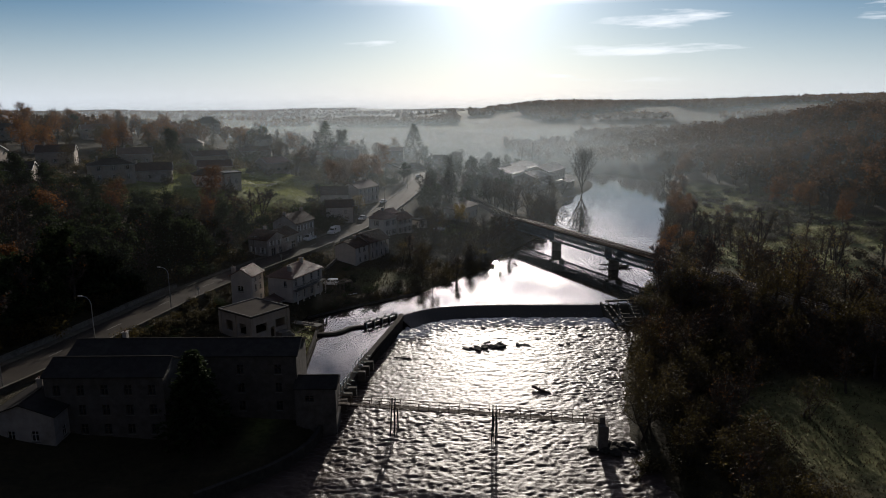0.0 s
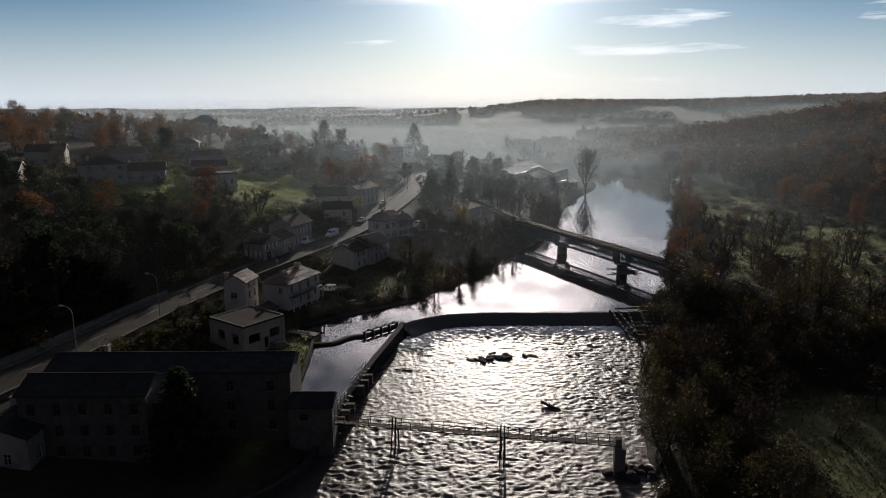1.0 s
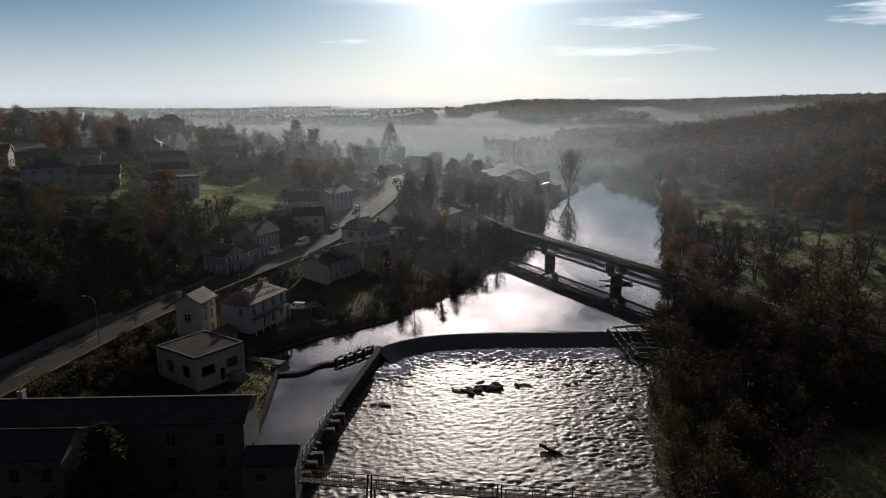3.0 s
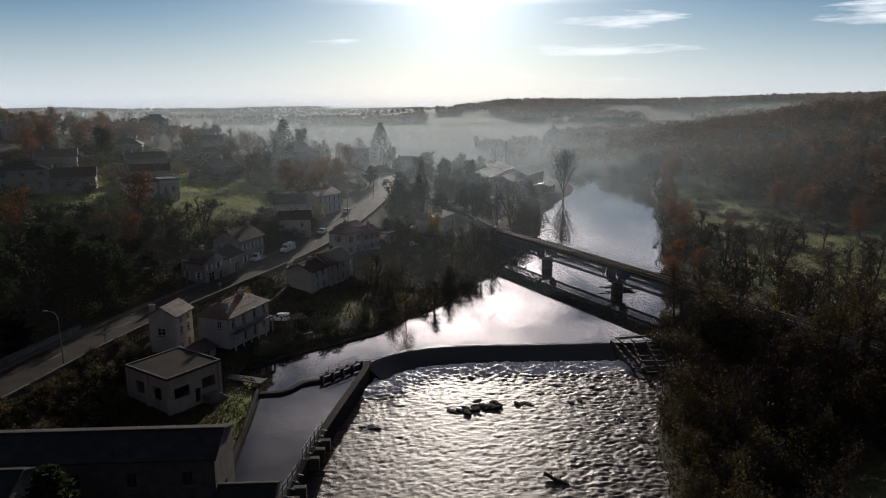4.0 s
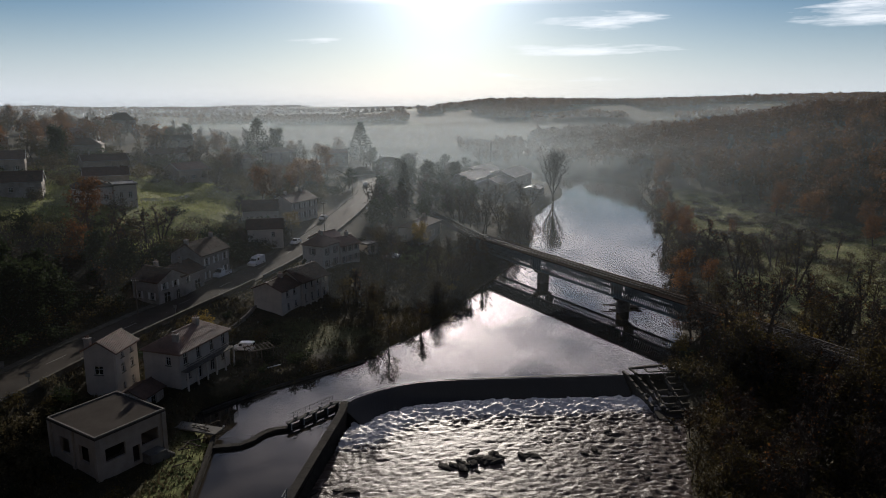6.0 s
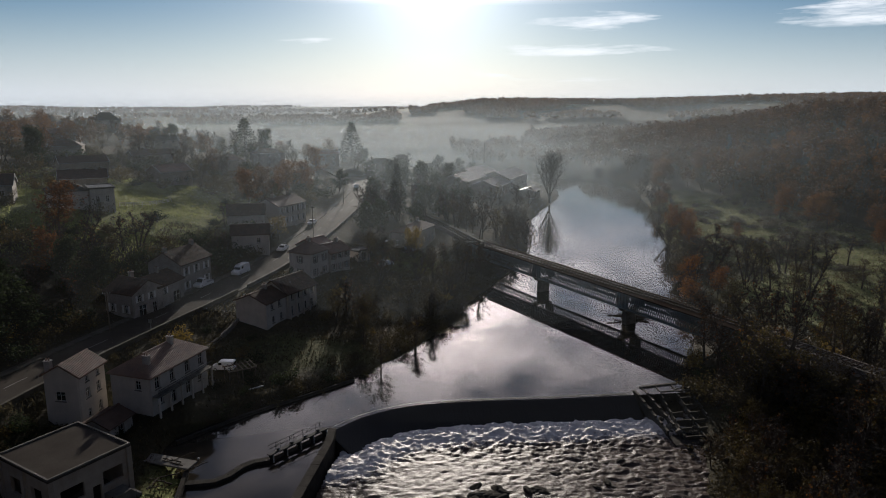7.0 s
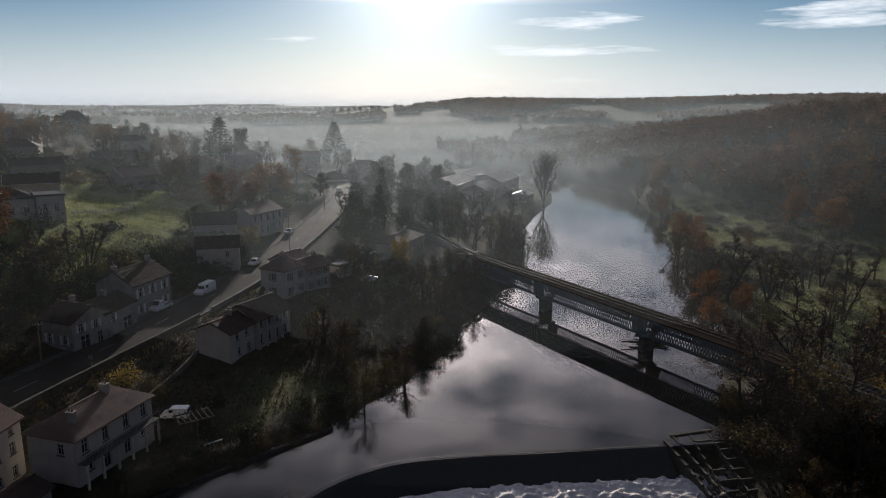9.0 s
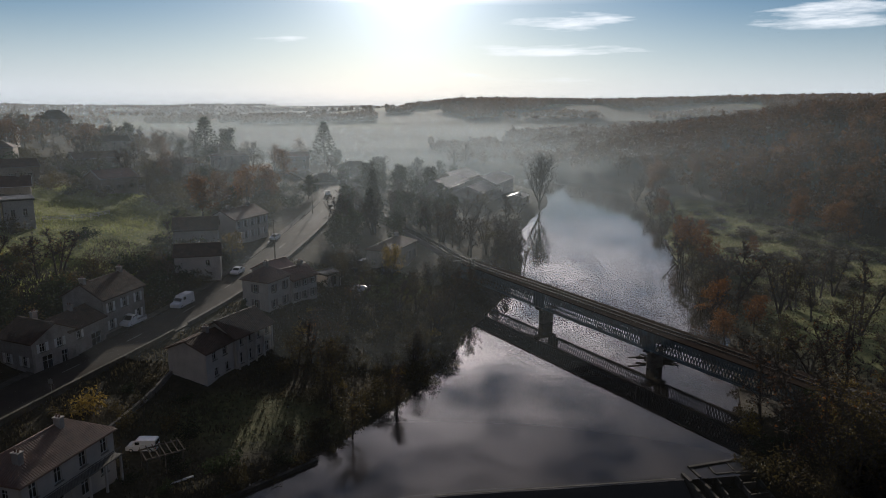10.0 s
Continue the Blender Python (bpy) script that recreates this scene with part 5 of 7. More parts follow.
# the mill
mw = {"S": rows(6, 3, 1.0, 1.5, 1.2, 2.9), "N": rows(6, 2), "E": rows(1, 2)}
house("mill", -33.7, 94.9, 0, 33.6, 7.4, 9.9, 0.0, "gable", 1.4, MILLSTONE, SLATE, mw, shutters=False, chimneys=((-0.3, 0.1),), over=0.25, label="long grey stone mill with three rows of windows", category="mill", deep=3.5, dark=True)
house("mill_wing", -42.0, 87.5, 0, 16.4, 7.0, 9.7, 0.0, "gable", 1.5, MILLSTONE, SLATE, {"S": rows(5, 3, 1.0, 1.5, 1.2, 2.9)}, shutters=False, chimneys=(), over=0.25, label="grey mill wing with slate roof", category="mill", deep=3.5, dark=True)
house("mill_cottage", -51.6, 85.2, 90, 9.6, 8.6, 4.9, 0.8, "gable", 1.6, RENDER_G, SLATE, {"W": [(0.3, 1.2, 1.0, 1.5), (0.7, 1.2, 1.0, 1.5)], "S": rows(2, 1)}, shutters=False, chimneys=((0.2, 0.1),), label="small pale cottage with dark roof by the mill", deep=3.0)
HUT = house("sluice_hut", -14.0, 91.9, 0, 6.0, 4.6, 5.1, 0.2, "gable", 1.1, MILLSTONE, SLATE, {"S": [(0.35, 3.1, 1.3, 0.9)], "E": [(0.5, 2.6, 0.8, 1.0)]}, shutters=False, chimneys=(), over=0.2, label="small grey turbine house at the canal end", category="hut", deep=4.0, dark=True)
# houses along the road
long_w = rows(3, 2, 1.0, 1.6, 0.95, 3.0, skip=((1, 0),)) + [(0.5, 0.0, 1.1, 2.2)]
house("road_house", -39.2, 199.8, 68, 10.0, 8.0, 6.4, 5.4, "gable", 2.3, RENDER_G, TILE_BROWN, {"S": long_w, "E": rows(2, 2)}, pale=True, chimneys=((0.42, 0.0), (-0.46, 0.0)), label="two-storey roadside house with pale shutters", rib=0.3)
house("gabled_house", -43.4, 183.6, -30, 7.0, 7.4, 4.7, 5.2, "gable", 1.9, RENDER_G, TILE_BROWN, {"E": [(0.2, 2.9, 0.9, 1.3), (0.62, 2.9, 0.9, 1.3), (0.3, 0.0, 1.7, 2.2), (0.72, 0.0, 1.0, 2.1)], "S": rows(2, 1)}, pale=True, chimneys=((-0.2, 0.1),), label="grey roadside house with its gable to the street", rib=0.3)
house("garage_house", -41.3, 189.0, 71.6, 8.0, 7.2, 4.4, 5.3, "gable", 1.6, RENDER_G, TILE_BROWN, {"S": [(0.25, 2.7, 0.9, 1.2), (0.72, 0.0, 2.2, 2.4)]}, pale=True, chimneys=((0.1, 0.0),), label="low grey house with garage door between two taller ones", rib=0.3)
house("garden_house", -19.5, 181.0, 63, 6.4, 6.8, 5.1, 3.0, "gable", 1.4, RENDER_W, TILE_BROWN, {"S": [(0.3, 3.5, 0.9, 1.4), (0.68, 3.5, 1.0, 1.4), (0.35, 0.9, 0.9, 1.3), (0.75, 0.9, 0.9, 1.3)]}, shutters=False, chimneys=((0.2, 0.0),), label="white rendered house in the riverside garden", rib=0.3)
LOG = house("gallery_house", -15.3, 187.6, 57, 8.3, 7.0, 5.4, 3.2, "gable", 2.0, RENDER_W, TILE_BROWN, {"S": rows(4, 2, 1.0, 1.7, 0.8, 2.9)}, shutters=False, chimneys=(), over=0.6, label="white garden house with columned gallery and brown tiled roof", rib=0.3)
for k in range(5):
    bm = bmesh.new()
    xx = -3.9 + k * 1.95
    box(bm, xx - 0.13, -4.0, -1.6, xx + 0.13, -3.76, 5.2)
    part("column", bm, RENDER_W, LOG)
house("tower_house", -12.9, 208.5, 58, 6.6, 6.0, 6.2, 5.2, "hip", 1.9, RENDER_W, TILE_PALE, {"S": rows(2, 2, 0.9, 1.5), "W": rows(1, 2, 0.9, 1.5)}, chimneys=((0.0, 0.0),), label="white square house with hipped tile roof by the road", rib=0.3)
house("terrace_house", -8.4, 214.0, 50, 6.6, 6.4, 5.0, 5.2, "gable", 1.6, RENDER_W, TILE_RED, {"S": rows(3, 2, 0.95, 1.45, 0.9, 2.6), "E": rows(1, 2)}, chimneys=((0.3, 0.0),), label="white house with shuttered windows beside the square one", rib=0.3)
house("annex", -12.4, 217.0, 50, 6.0, 6.0, 5.6, 5.4, "gable", 1.5, RENDER_W, TILE_RED, {"S": rows(2, 2)}, chimneys=(), label="red tiled annex behind the white houses")
house("roadside_shop", -25.6, 259.0, 60, 13.0, 8.5, 6.0, 9.0, "gable", 2.0, RENDER_W, TILE_BROWN, {"S": rows(5, 2, 1.0, 1.6), "W": rows(2, 1)}, pale=True, chimneys=((0.3, 0.0), (-0.3, 0.0)), label="long pale house on the hill side of the road")
house("barn", -34.0, 249.0, 8, 10.0, 7.0, 3.6, None, "gable", 2.4, RENDER_W, TILE_BROWN, {"E": [(0.5, 2.4, 0.9, 1.4)]}, shutters=False, chimneys=(), label="white-walled barn with steep brown roof", category="barn")
house("barn", -29.0, 226.5, 8, 9.0, 6.5, 4.4, None, "gable", 1.9, RENDER_W, TILE_BROWN, {"S": [(0.72, 2.2, 0.9, 1.2)], "E": [(0.4, 2.4, 0.9, 1.3), (0.6, 0.0, 1.0, 2.1)]}, shutters=False, chimneys=(), label="low barn with pale gable beside the road", category="barn")
house("station", 13.2, 247.0, 62, 15.0, 7.0, 4.8, None, "hip", 1.6, RENDER_B, TILE_BROWN, {"S": rows(5, 1, 1.0, 1.8), "W": rows(2, 1)}, chimneys=((0.2, 0.0),), label="low beige railway building beside the track", category="building")
house("shed", -1.8, 224.4, 50, 4.2, 3.2, 2.4, None, "flat", 0, RENDER_W, METALROOF, {"S": [(0.5, 0.0, 1.6, 2.0)]}, chimneys=(), label="small white garden shed", category="shed")
house("bend_house", -7.5, 352.0, 20, 11.0, 9.0, 6.0, None, "hip", 2.6, RENDER_G, SLATE, {"S": rows(3, 2), "E": rows(2, 2)}, label="dark hipped house at the bend of the road")
# the new house with flat wing on the meadow
house("new_house", -76.0, 235.0, 28, 9.0, 9.0, 4.4, 18.2, "hip", 1.9, RENDER_W, SLATE, {"S": rows(3, 1, 1.2, 1.3), "E": rows(2, 1)}, shutters=False, chimneys=(), label="new white house with dark hipped roof", deep=2.5)
house("new_wing", -68.6, 237.5, 28, 5.6, 8.0, 4.6, 18.2, "flat", 0, RENDER_W, METALROOF, {"S": [(0.3, 1.2, 0.9, 1.6), (0.7, 1.2, 0.9, 1.6)], "E": [(0.4, 1.2, 1.4, 1.6)]}, shutters=False, chimneys=(), label="flat-roofed white wing of the new house", deep=2.5)
# the village on the hill
VILLAGE = [(-118, 194, 20, 11, 9, 5.5), (-103, 222, 35, 13, 9, 5.5), (-94, 231, 25, 14, 8, 3.6), (-80, 256, 30, 12, 9, 3.8), (-66, 290, 40, 11, 9, 4.2), (-92, 286, 25, 14, 9, 4.0), (-112, 262, 30, 12, 9, 4.2),
           (-130, 240, 15, 12, 9, 4.5), (-140, 215, 10, 11, 9, 5.0), (-86, 335, 35, 15, 8, 3.4), (-112, 322, 20, 12, 9, 4.5), (-136, 300, 25, 12, 9, 5.5)]
VILLAGE2 = [(-150, 265, 40, 12, 9, 5.0), (-60, 345, 30, 16, 9, 3.6), (-46, 372, 20, 14, 10, 5.5), (-96, 385, 30, 13, 9, 5.0), (-130, 365, 15, 12, 9, 5.5), (-165, 340, 30, 12, 9, 5.0), (-62, 425, 40, 14, 9, 5.0),
            (-22, 392, 15, 13, 10, 6.0), (-150, 420, 20, 14, 10, 6.0), (-185, 300, 25, 12, 9, 5.0), (-190, 400, 25, 12, 9, 5.0), (5, 400, 20, 14, 9, 5.5), (-110, 440, 30, 13, 9, 5.5), (-215, 345, 10, 13, 10, 5.5)]
hv = random.Random(9)
for i, (x, y, rot, L, W, h) in enumerate(VILLAGE + VILLAGE2):
    fl = 2 if h > 4.6 else 1
    house("village_house", x, y, rot + hv.uniform(-8, 8), L, W, h, None, hv.choice(("gable", "gable", "hip")), hv.uniform(1.6, 2.3), hv.choice((RENDER_B, RENDER_G, RENDER_B)), hv.choice((TILE_BROWN, TILE_RED, SLATE)),
          {"S": rows(3, fl, 1.1, 1.3), "E": rows(2, fl, 1.0, 1.3), "W": rows(2, fl, 1.0, 1.3)}, shutters=i < 12, chimneys=((hv.choice((-0.3, 0.3)), 0.0),), label=hv.choice(("detached village house among garden trees", "detached house with tiled roof and chimney on the hill")), group="village houses", deep=3.5, verge=True)
# the villa with the pointed tower
house("villa", -154, 478, 20, 15, 11, 6.5, None, "hip", 4.0, RENDER_G, SLATE, {"S": rows(4, 2), "E": rows(3, 2)}, chimneys=((0.3, 0.0), (-0.3, 0.0)), label="large villa with steep slate roof on the skyline", deep=3)
# the works by the river
for k, (x, y, rot, L, W, h, rs_) in enumerate(((44, 372, 62, 30, 13, 5.0, 2.6), (56, 362, 62, 26, 12, 4.5, 2.4), (66, 384, 62, 30, 14, 6.0, 2.8), (52, 396, 62, 28, 14, 5.5, 2.8), (72, 356, 62, 12, 7, 3.2, 1.0), (38, 345, 62, 9, 7, 4.0, 1.4))):
    house("factory_shed", x, y, rot, L, W, h, None, "gable", rs_, RENDER_G, METALROOF if k < 5 else TILE_BROWN, {"S": rows(6 if L > 20 else 2, 1, 1.6, 1.4, 1.6)}, shutters=False, chimneys=(), label="long factory shed with sheet metal roof by the river", category="factory", group="factory sheds", deep=2.5, verge=True)
for x, y, top, r in ((79.5, 531, 16.6, 0.9), (72.0, 534, 12.4, 1.0)):
    V, F = [], []
    g0 = float(ground(x, y)[0]) - 1
    tube_rings(V, F, [Vector((x, y, g0)), Vector((x, y, top - 1.2)), Vector((x, y, top - 1.1)), Vector((x, y, top))], [r * 1.25, r * 0.85, r * 1.0, r * 0.95], 14)
    tagged(soup("factory_chimney", V, F, surface("dark brick", (0.1, 0.06, 0.045), (0.2, 0.12, 0.09), 1, 8, 0.9, 0.4)), "dark brick factory chimney rising from the mist", "chimney", "factory chimneys")

# ---- trees ----


class Growth:
    """Lists of vertices and faces for the wood and the leaves of one tree."""

    def __init__(self, seed):
        self.rs = random.Random(seed)
        self.V, self.F, self.LV, self.LF = [], [], [], []

    def limb(self, a, d, length, r0, sides, segs, droop=0.0, wob=0.18):
        pts, rad = [a], [r0]
        p_, dd = a.copy(), d.normalized()
        for i in range(segs):
            dd = (dd + Vector((self.rs.gauss(0, wob), self.rs.gauss(0, wob), self.rs.gauss(0, wob) - droop))).normalized()
            p_ = p_ + dd * (length / segs)
            pts.append(p_.copy())
            rad.append(r0 * (1 - 0.82 * (i + 1) / segs))
        tube_rings(self.V, self.F, pts, rad, sides)
        return pts, dd

    def twig(self, a, d, w):
        """A thin twig: one long triangle."""
        s = d.cross(Vector((self.rs.gauss(0, 1), self.rs.gauss(0, 1), self.rs.gauss(0, 1))))
        s = s.normalized() * w if s.length > 1e-4 else Vector((w, 0, 0))
        b = len(self.V)
        self.V += [a - s, a + s, a + d]
        self.F.append((b, b + 1, b + 2))

    def leaf(self, c, size):
        rs = self.rs
        u = Vector((rs.gauss(0, 1), rs.gauss(0, 1), rs.gauss(0, 0.7))).normalized()
        v = u.cross(Vector((rs.gauss(0, 1), rs.gauss(0, 1), rs.gauss(0, 1)))).normalized()
        u, v = u * size * rs.uniform(0.7, 1.3), v * size * rs.uniform(0.4, 0.8)
        b = len(self.LV)
        self.LV += [c - u * 0.9 - v * 0.6, c + u * 1.1, c - u * 0.5 + v * 1.2]
        self.LF.append((b, b + 1, b + 2))

    def meshes(self, wood, leaves):
        out = []
        for nm, V, F, m in (("trunk", self.V, self.F, wood), ("crown", self.LV, self.LF, leaves)):
            if not F:
                continue
            me_ = bpy.data.meshes.new(nm)
            me_.from_pydata([tuple(v) for v in V], [], F)
            me_.materials.append(m)
            out.append((nm, me_))
        return out


def broadleaf(seed, height, spread, leaves, leaf_size, wood, leafmat, stems=1, bare=1.0, upright=0.55, clear=0.22, fine=1.0):
    """Trunk, limbs, branches, twigs; leaves in loose clumps at the branch ends."""
    g = Growth(seed)
    rs = g.rs
    tips = []
    for s in range(stems):
        base = Vector((rs.gauss(0, 0.25 * (stems - 1)), rs.gauss(0, 0.25 * (stems - 1)), -0.4))
        lean = Vector((rs.gauss(0, 0.06 + 0.07 * (stems - 1)), rs.gauss(0, 0.06 + 0.07 * (stems - 1)), 1))
        pts, _ = g.limb(base, lean, height * rs.uniform(0.75, 0.92), height * 0.021, 6, 6, wob=0.06)
        nl = int(10 / stems) + 3
        for i in range(nl):
            f = clear + (0.96 - clear) * (i + rs.random()) / nl
            k = min(int(f * 6), 5)
            a = pts[k].lerp(pts[k + 1], f * 6 - k)
            ang = i * 2.4 + rs.uniform(-0.5, 0.5)
            rise_ = upright + 0.5 * f
            d = Vector((math.cos(ang), math.sin(ang), rise_))
            ln = spread * (1.15 - 0.75 * f) * rs.uniform(0.75, 1.2)
            lp, _ = g.limb(a, d, ln, height * 0.009 * (1.2 - 0.7 * f), 4, 4, droop=-0.02)
            for j in range(4):
                q = lp[1 + j % 4]
                dd = Vector((rs.gauss(0, 1), rs.gauss(0, 1), rs.uniform(0.1, 1.1))).normalized()
                bp2, _ = g.limb(q, dd, ln * rs.uniform(0.25, 0.5), height * 0.0032, 3, 2)
                tips += bp2[1:]
                for _ in range(int(5 * bare)):
                    o = bp2[rs.randint(0, 2)]
                    td = (dd + Vector((rs.gauss(0, 0.7), rs.gauss(0, 0.7), rs.gauss(0.2, 0.6)))).normalized() * rs.uniform(0.5, 1.3) * height * 0.07
                    g.twig(o, td, (0.018 + height * 0.0006) * fine)
            tips.append(lp[-1])
    for _ in range(leaves):
        c = rs.choice(tips) + Vector((rs.gauss(0, 1), rs.gauss(0, 1), rs.gauss(0, 0.8))) * spread * 0.13
        g.leaf(c, leaf_size)
    return g.meshes(wood, leafmat)


def conifer(seed, height, spread, leafmat, tiers=22, dens=16, blunt=0.15):
    g = Growth(seed)
    rs = g.rs
    g.limb(Vector((0, 0, -0.4)), Vector((0, 0, 1)), height, height * 0.018, 6, 5, wob=0.01)
    for t_ in range(tiers):
        f = 0.08 + 0.9 * t_ / tiers
        r = spread * ((1 - f) ** 0.8 + blunt * (1 - f)) * rs.uniform(0.85, 1.12)
        for k in range(7):
            ang = k * 0.9 + t_ * 1.7 + rs.uniform(-0.2, 0.2)
            d = Vector((math.cos(ang), math.sin(ang), 0.12 - 0.35 * (1 - f)))
            tip = Vector((0, 0, f * height)) + d * r
            tube_rings(g.V, g.F, [Vector((0, 0, f * height)), tip], [0.05, 0.015], 3)
            for _ in range(dens):
                s = rs.random() ** 0.6
                c = Vector((0, 0, f * height)).lerp(tip, s) + Vector((rs.gauss(0, 0.12), rs.gauss(0, 0.12), rs.gauss(-0.1, 0.12))) * spread * 0.3
                g.leaf(c, 0.22 + 0.012 * height)
    return g.meshes(BARK, leafmat)


def shrub(seed, r, leaves, size, leafmat, wood=BARK, fine=1):
    g = Growth(seed)
    rs = g.rs
    tips = []
    for k in range(11):
        ang = k * 2.4
        d = Vector((math.cos(ang) * 0.6, math.sin(ang) * 0.6, rs.uniform(0.6, 1.2)))
        pts, _ = g.limb(Vector((rs.gauss(0, 0.15 * r), rs.gauss(0, 0.15 * r), -0.2)), d, r * rs.uniform(0.9, 1.7), 0.035, 3, 4)
        tips += pts[2:]
        for _ in range(9 * fine):
            g.twig(rs.choice(pts[1:]), Vector((rs.gauss(0, 1), rs.gauss(0, 1), rs.uniform(0, 1.4))).normalized() * r * 0.5, 0.018)
    for _ in range(leaves):
        g.leaf(rs.choice(tips) + Vector((rs.gauss(0, 1), rs.gauss(0, 1), rs.gauss(0, 0.7))) * r * 0.22, size)
    return g.meshes(wood, leafmat)


def spreading_poplar(seed, height):
    """A short bole and many ascending limbs in a broad leafless crown."""
    g = Growth(seed)
    rs = g.rs
    g.limb(Vector((0, 0, -0.4)), Vector((0, 0.02, 1)), height * 0.55, 0.55, 8, 5, wob=0.03)
    for i in range(20):
        ang = i * 2.4 + rs.uniform(-0.3, 0.3)
        f = rs.uniform(0.05, 0.5)
        out = 0.2 + 0.75 * (1 - f / 0.5) * rs.uniform(0.4, 1.0)
        a = Vector((0, 0, height * f))
        pts, d = g.limb(a, Vector((math.cos(ang) * out, math.sin(ang) * out, 1)), height * (0.98 - f) * (1 - 0.36 * out) * rs.uniform(0.8, 1.02), 0.24, 5, 7, droop=-0.13, wob=0.07)
        for k in range(2, 8):
            for _ in range(3):
                dd = Vector((rs.gauss(0, 0.55) + 0.3 * math.cos(ang), rs.gauss(0, 0.55) + 0.3 * math.sin(ang), 1)).normalized()
                bp2, _d = g.limb(pts[k], dd, rs.uniform(1.8, 4.2), 0.07, 3, 2)
                for _ in range(10):
                    td = (dd + Vector((rs.gauss(0, 0.45), rs.gauss(0, 0.45), rs.gauss(0.1, 0.4)))).normalized() * rs.uniform(0.7, 2.0)
                    g.twig(bp2[rs.randint(0, 2)], td, 0.07)
    return g.meshes(BARK, LEAF_OAK)


KINDS = {
    "oak": [broadleaf(s, 13, 5.2, 1800, 0.26, BARK, LEAF_OAK, bare=0.7) for s in (1, 2, 3)],
    "olive": [broadleaf(s, 11, 4.4, 900, 0.17, BARK, LEAF_OLIVE, stems=st, bare=2.0, fine=1.4) for s, st in ((11, 1), (12, 2), (13, 3))],
    "bare": [broadleaf(s, 13, 4.2, 90, 0.2, BARK, LEAF_OAK, stems=st, bare=4.6, upright=0.9, fine=1.7) for s, st in ((21, 1), (22, 2), (23, 3))],
    "alder": [broadleaf(s, 14, 2.8, 90, 0.17, BARK, LEAF_YELLOW, stems=st, bare=2.6, upright=1.3, clear=0.3, fine=1.6) for s, st in ((31, 1), (32, 2))],
    "poplar": [spreading_poplar(41, 23)],
    "yellow": [broadleaf(s, 9, 3.6, 1100, 0.24, BARK, LEAF_YELLOW, stems=2, bare=1.0) for s in (51, 52)],
    "evergreen": [broadleaf(s, 13, 4.4, 2600, 0.34, BARK, LEAF_DARK, bare=0.3, clear=0.08) for s in (61, 62)],
    "spruce": [conifer(s, 16, 4.4, LEAF_DARK) for s in (71, 72)],
    "cedar": [conifer(75, 20, 7.0, LEAF_DARK, 16, 24, 0.5)],
    "shrub": [shrub(s, 2.0, 420, 0.2, LEAF_OLIVE) for s in (81, 82)],
    "yellow_shrub": [shrub(s, 1.9, 520, 0.2, LEAF_YELLOW) for s in (83, 84)],
    "bramble": [shrub(s, 1.7, 620, 0.22, LEAF_BRAMBLE) for s in (85, 86)],
    "brush": [shrub(s, 2.2, 260, 0.16, LEAF_BRUSH, fine=3) for s in (91, 92)],
    "frosted_bramble": [shrub(s, 1.7, 620, 0.22, LEAF_FROST) for s in (93, 94)],
    "green_shrub": [shrub(s, 1.8, 700, 0.2, LEAF_DARK) for s in (87, 88)],
}
TREE_TAGS = {
    "oak": ("oak_tree", "oak with rust-brown autumn leaves", "tree"), "olive": ("bank_tree", "riverside tree with thin olive-brown late leaves", "tree"), "bare": ("bare_tree", "leafless tree with fine dark twigs", "tree"),
    "alder": ("alder_tree", "slender dark-stemmed alder nearly bare", "tree"), "poplar": ("poplar_tree", "tall bare poplar at the water's edge", "tree"), "yellow": ("yellow_tree", "small tree with yellow autumn leaves", "tree"),
    "evergreen": ("evergreen_tree", "dense dark evergreen garden tree", "tree"), "spruce": ("spruce_tree", "dark green pointed spruce tree", "tree"), "cedar": ("cedar_tree", "broad dark cedar with layered limbs", "tree"),
    "shrub": ("shrub", "straggling shrub with olive-brown leaves", "shrub"), "yellow_shrub": ("yellow_shrub", "shrub with bright yellow leaves", "shrub"), "bramble": ("bramble", "mounded brown bramble thicket", "shrub"), "brush": ("brush", "thicket of bare brown twigs", "shrub"), "frosted_bramble": ("bramble", "mounded bramble with pale frosted leaves", "shrub"), "green_shrub": ("green_shrub", "dense dark green garden shrub", "shrub"),
}
tr = random.Random(77)
KEEP_OUT = [(-28.4, 147.3, 8.5), (-38.4, 144.4, 6), (-32.5, 126.6, 8), (-38.7, 196.5, 8), (-45.4, 182, 7), (-41.6, 188, 6), (-19.6, 178.4, 5.5), (-15.7, 186.3, 6), (-13, 208.5, 6), (-8.4, 214, 6), (-25.6, 259, 8.5),
            (-34, 249, 7), (-29, 226.5, 6.5), (13.2, 247, 9), (-73, 236, 10), (-22.3, 159.6, 4), (-7.5, 352, 8), (47, 147, 6), (47, 139, 6)] + [(x, y, 8.5) for x, y, *_ in VILLAGE + VILLAGE2]


def tree(kind, x, y, s=1.0, z=None, sz=1.0):
    nm, lab, cat = TREE_TAGS[kind]
    if z is None:
        z = float(ground(x, y)[0]) - 0.05
    T = thing(nm, Matrix.LocRotScale((x, y, z), Euler((0, 0, tr.uniform(0, 6.28))), (s, s, s * sz)), lab, cat, cat + "s of the valley")
    for pn, me_ in tr.choice(KINDS[kind]):
        ob = new(pn, me_)
        ob.parent = T
    return T


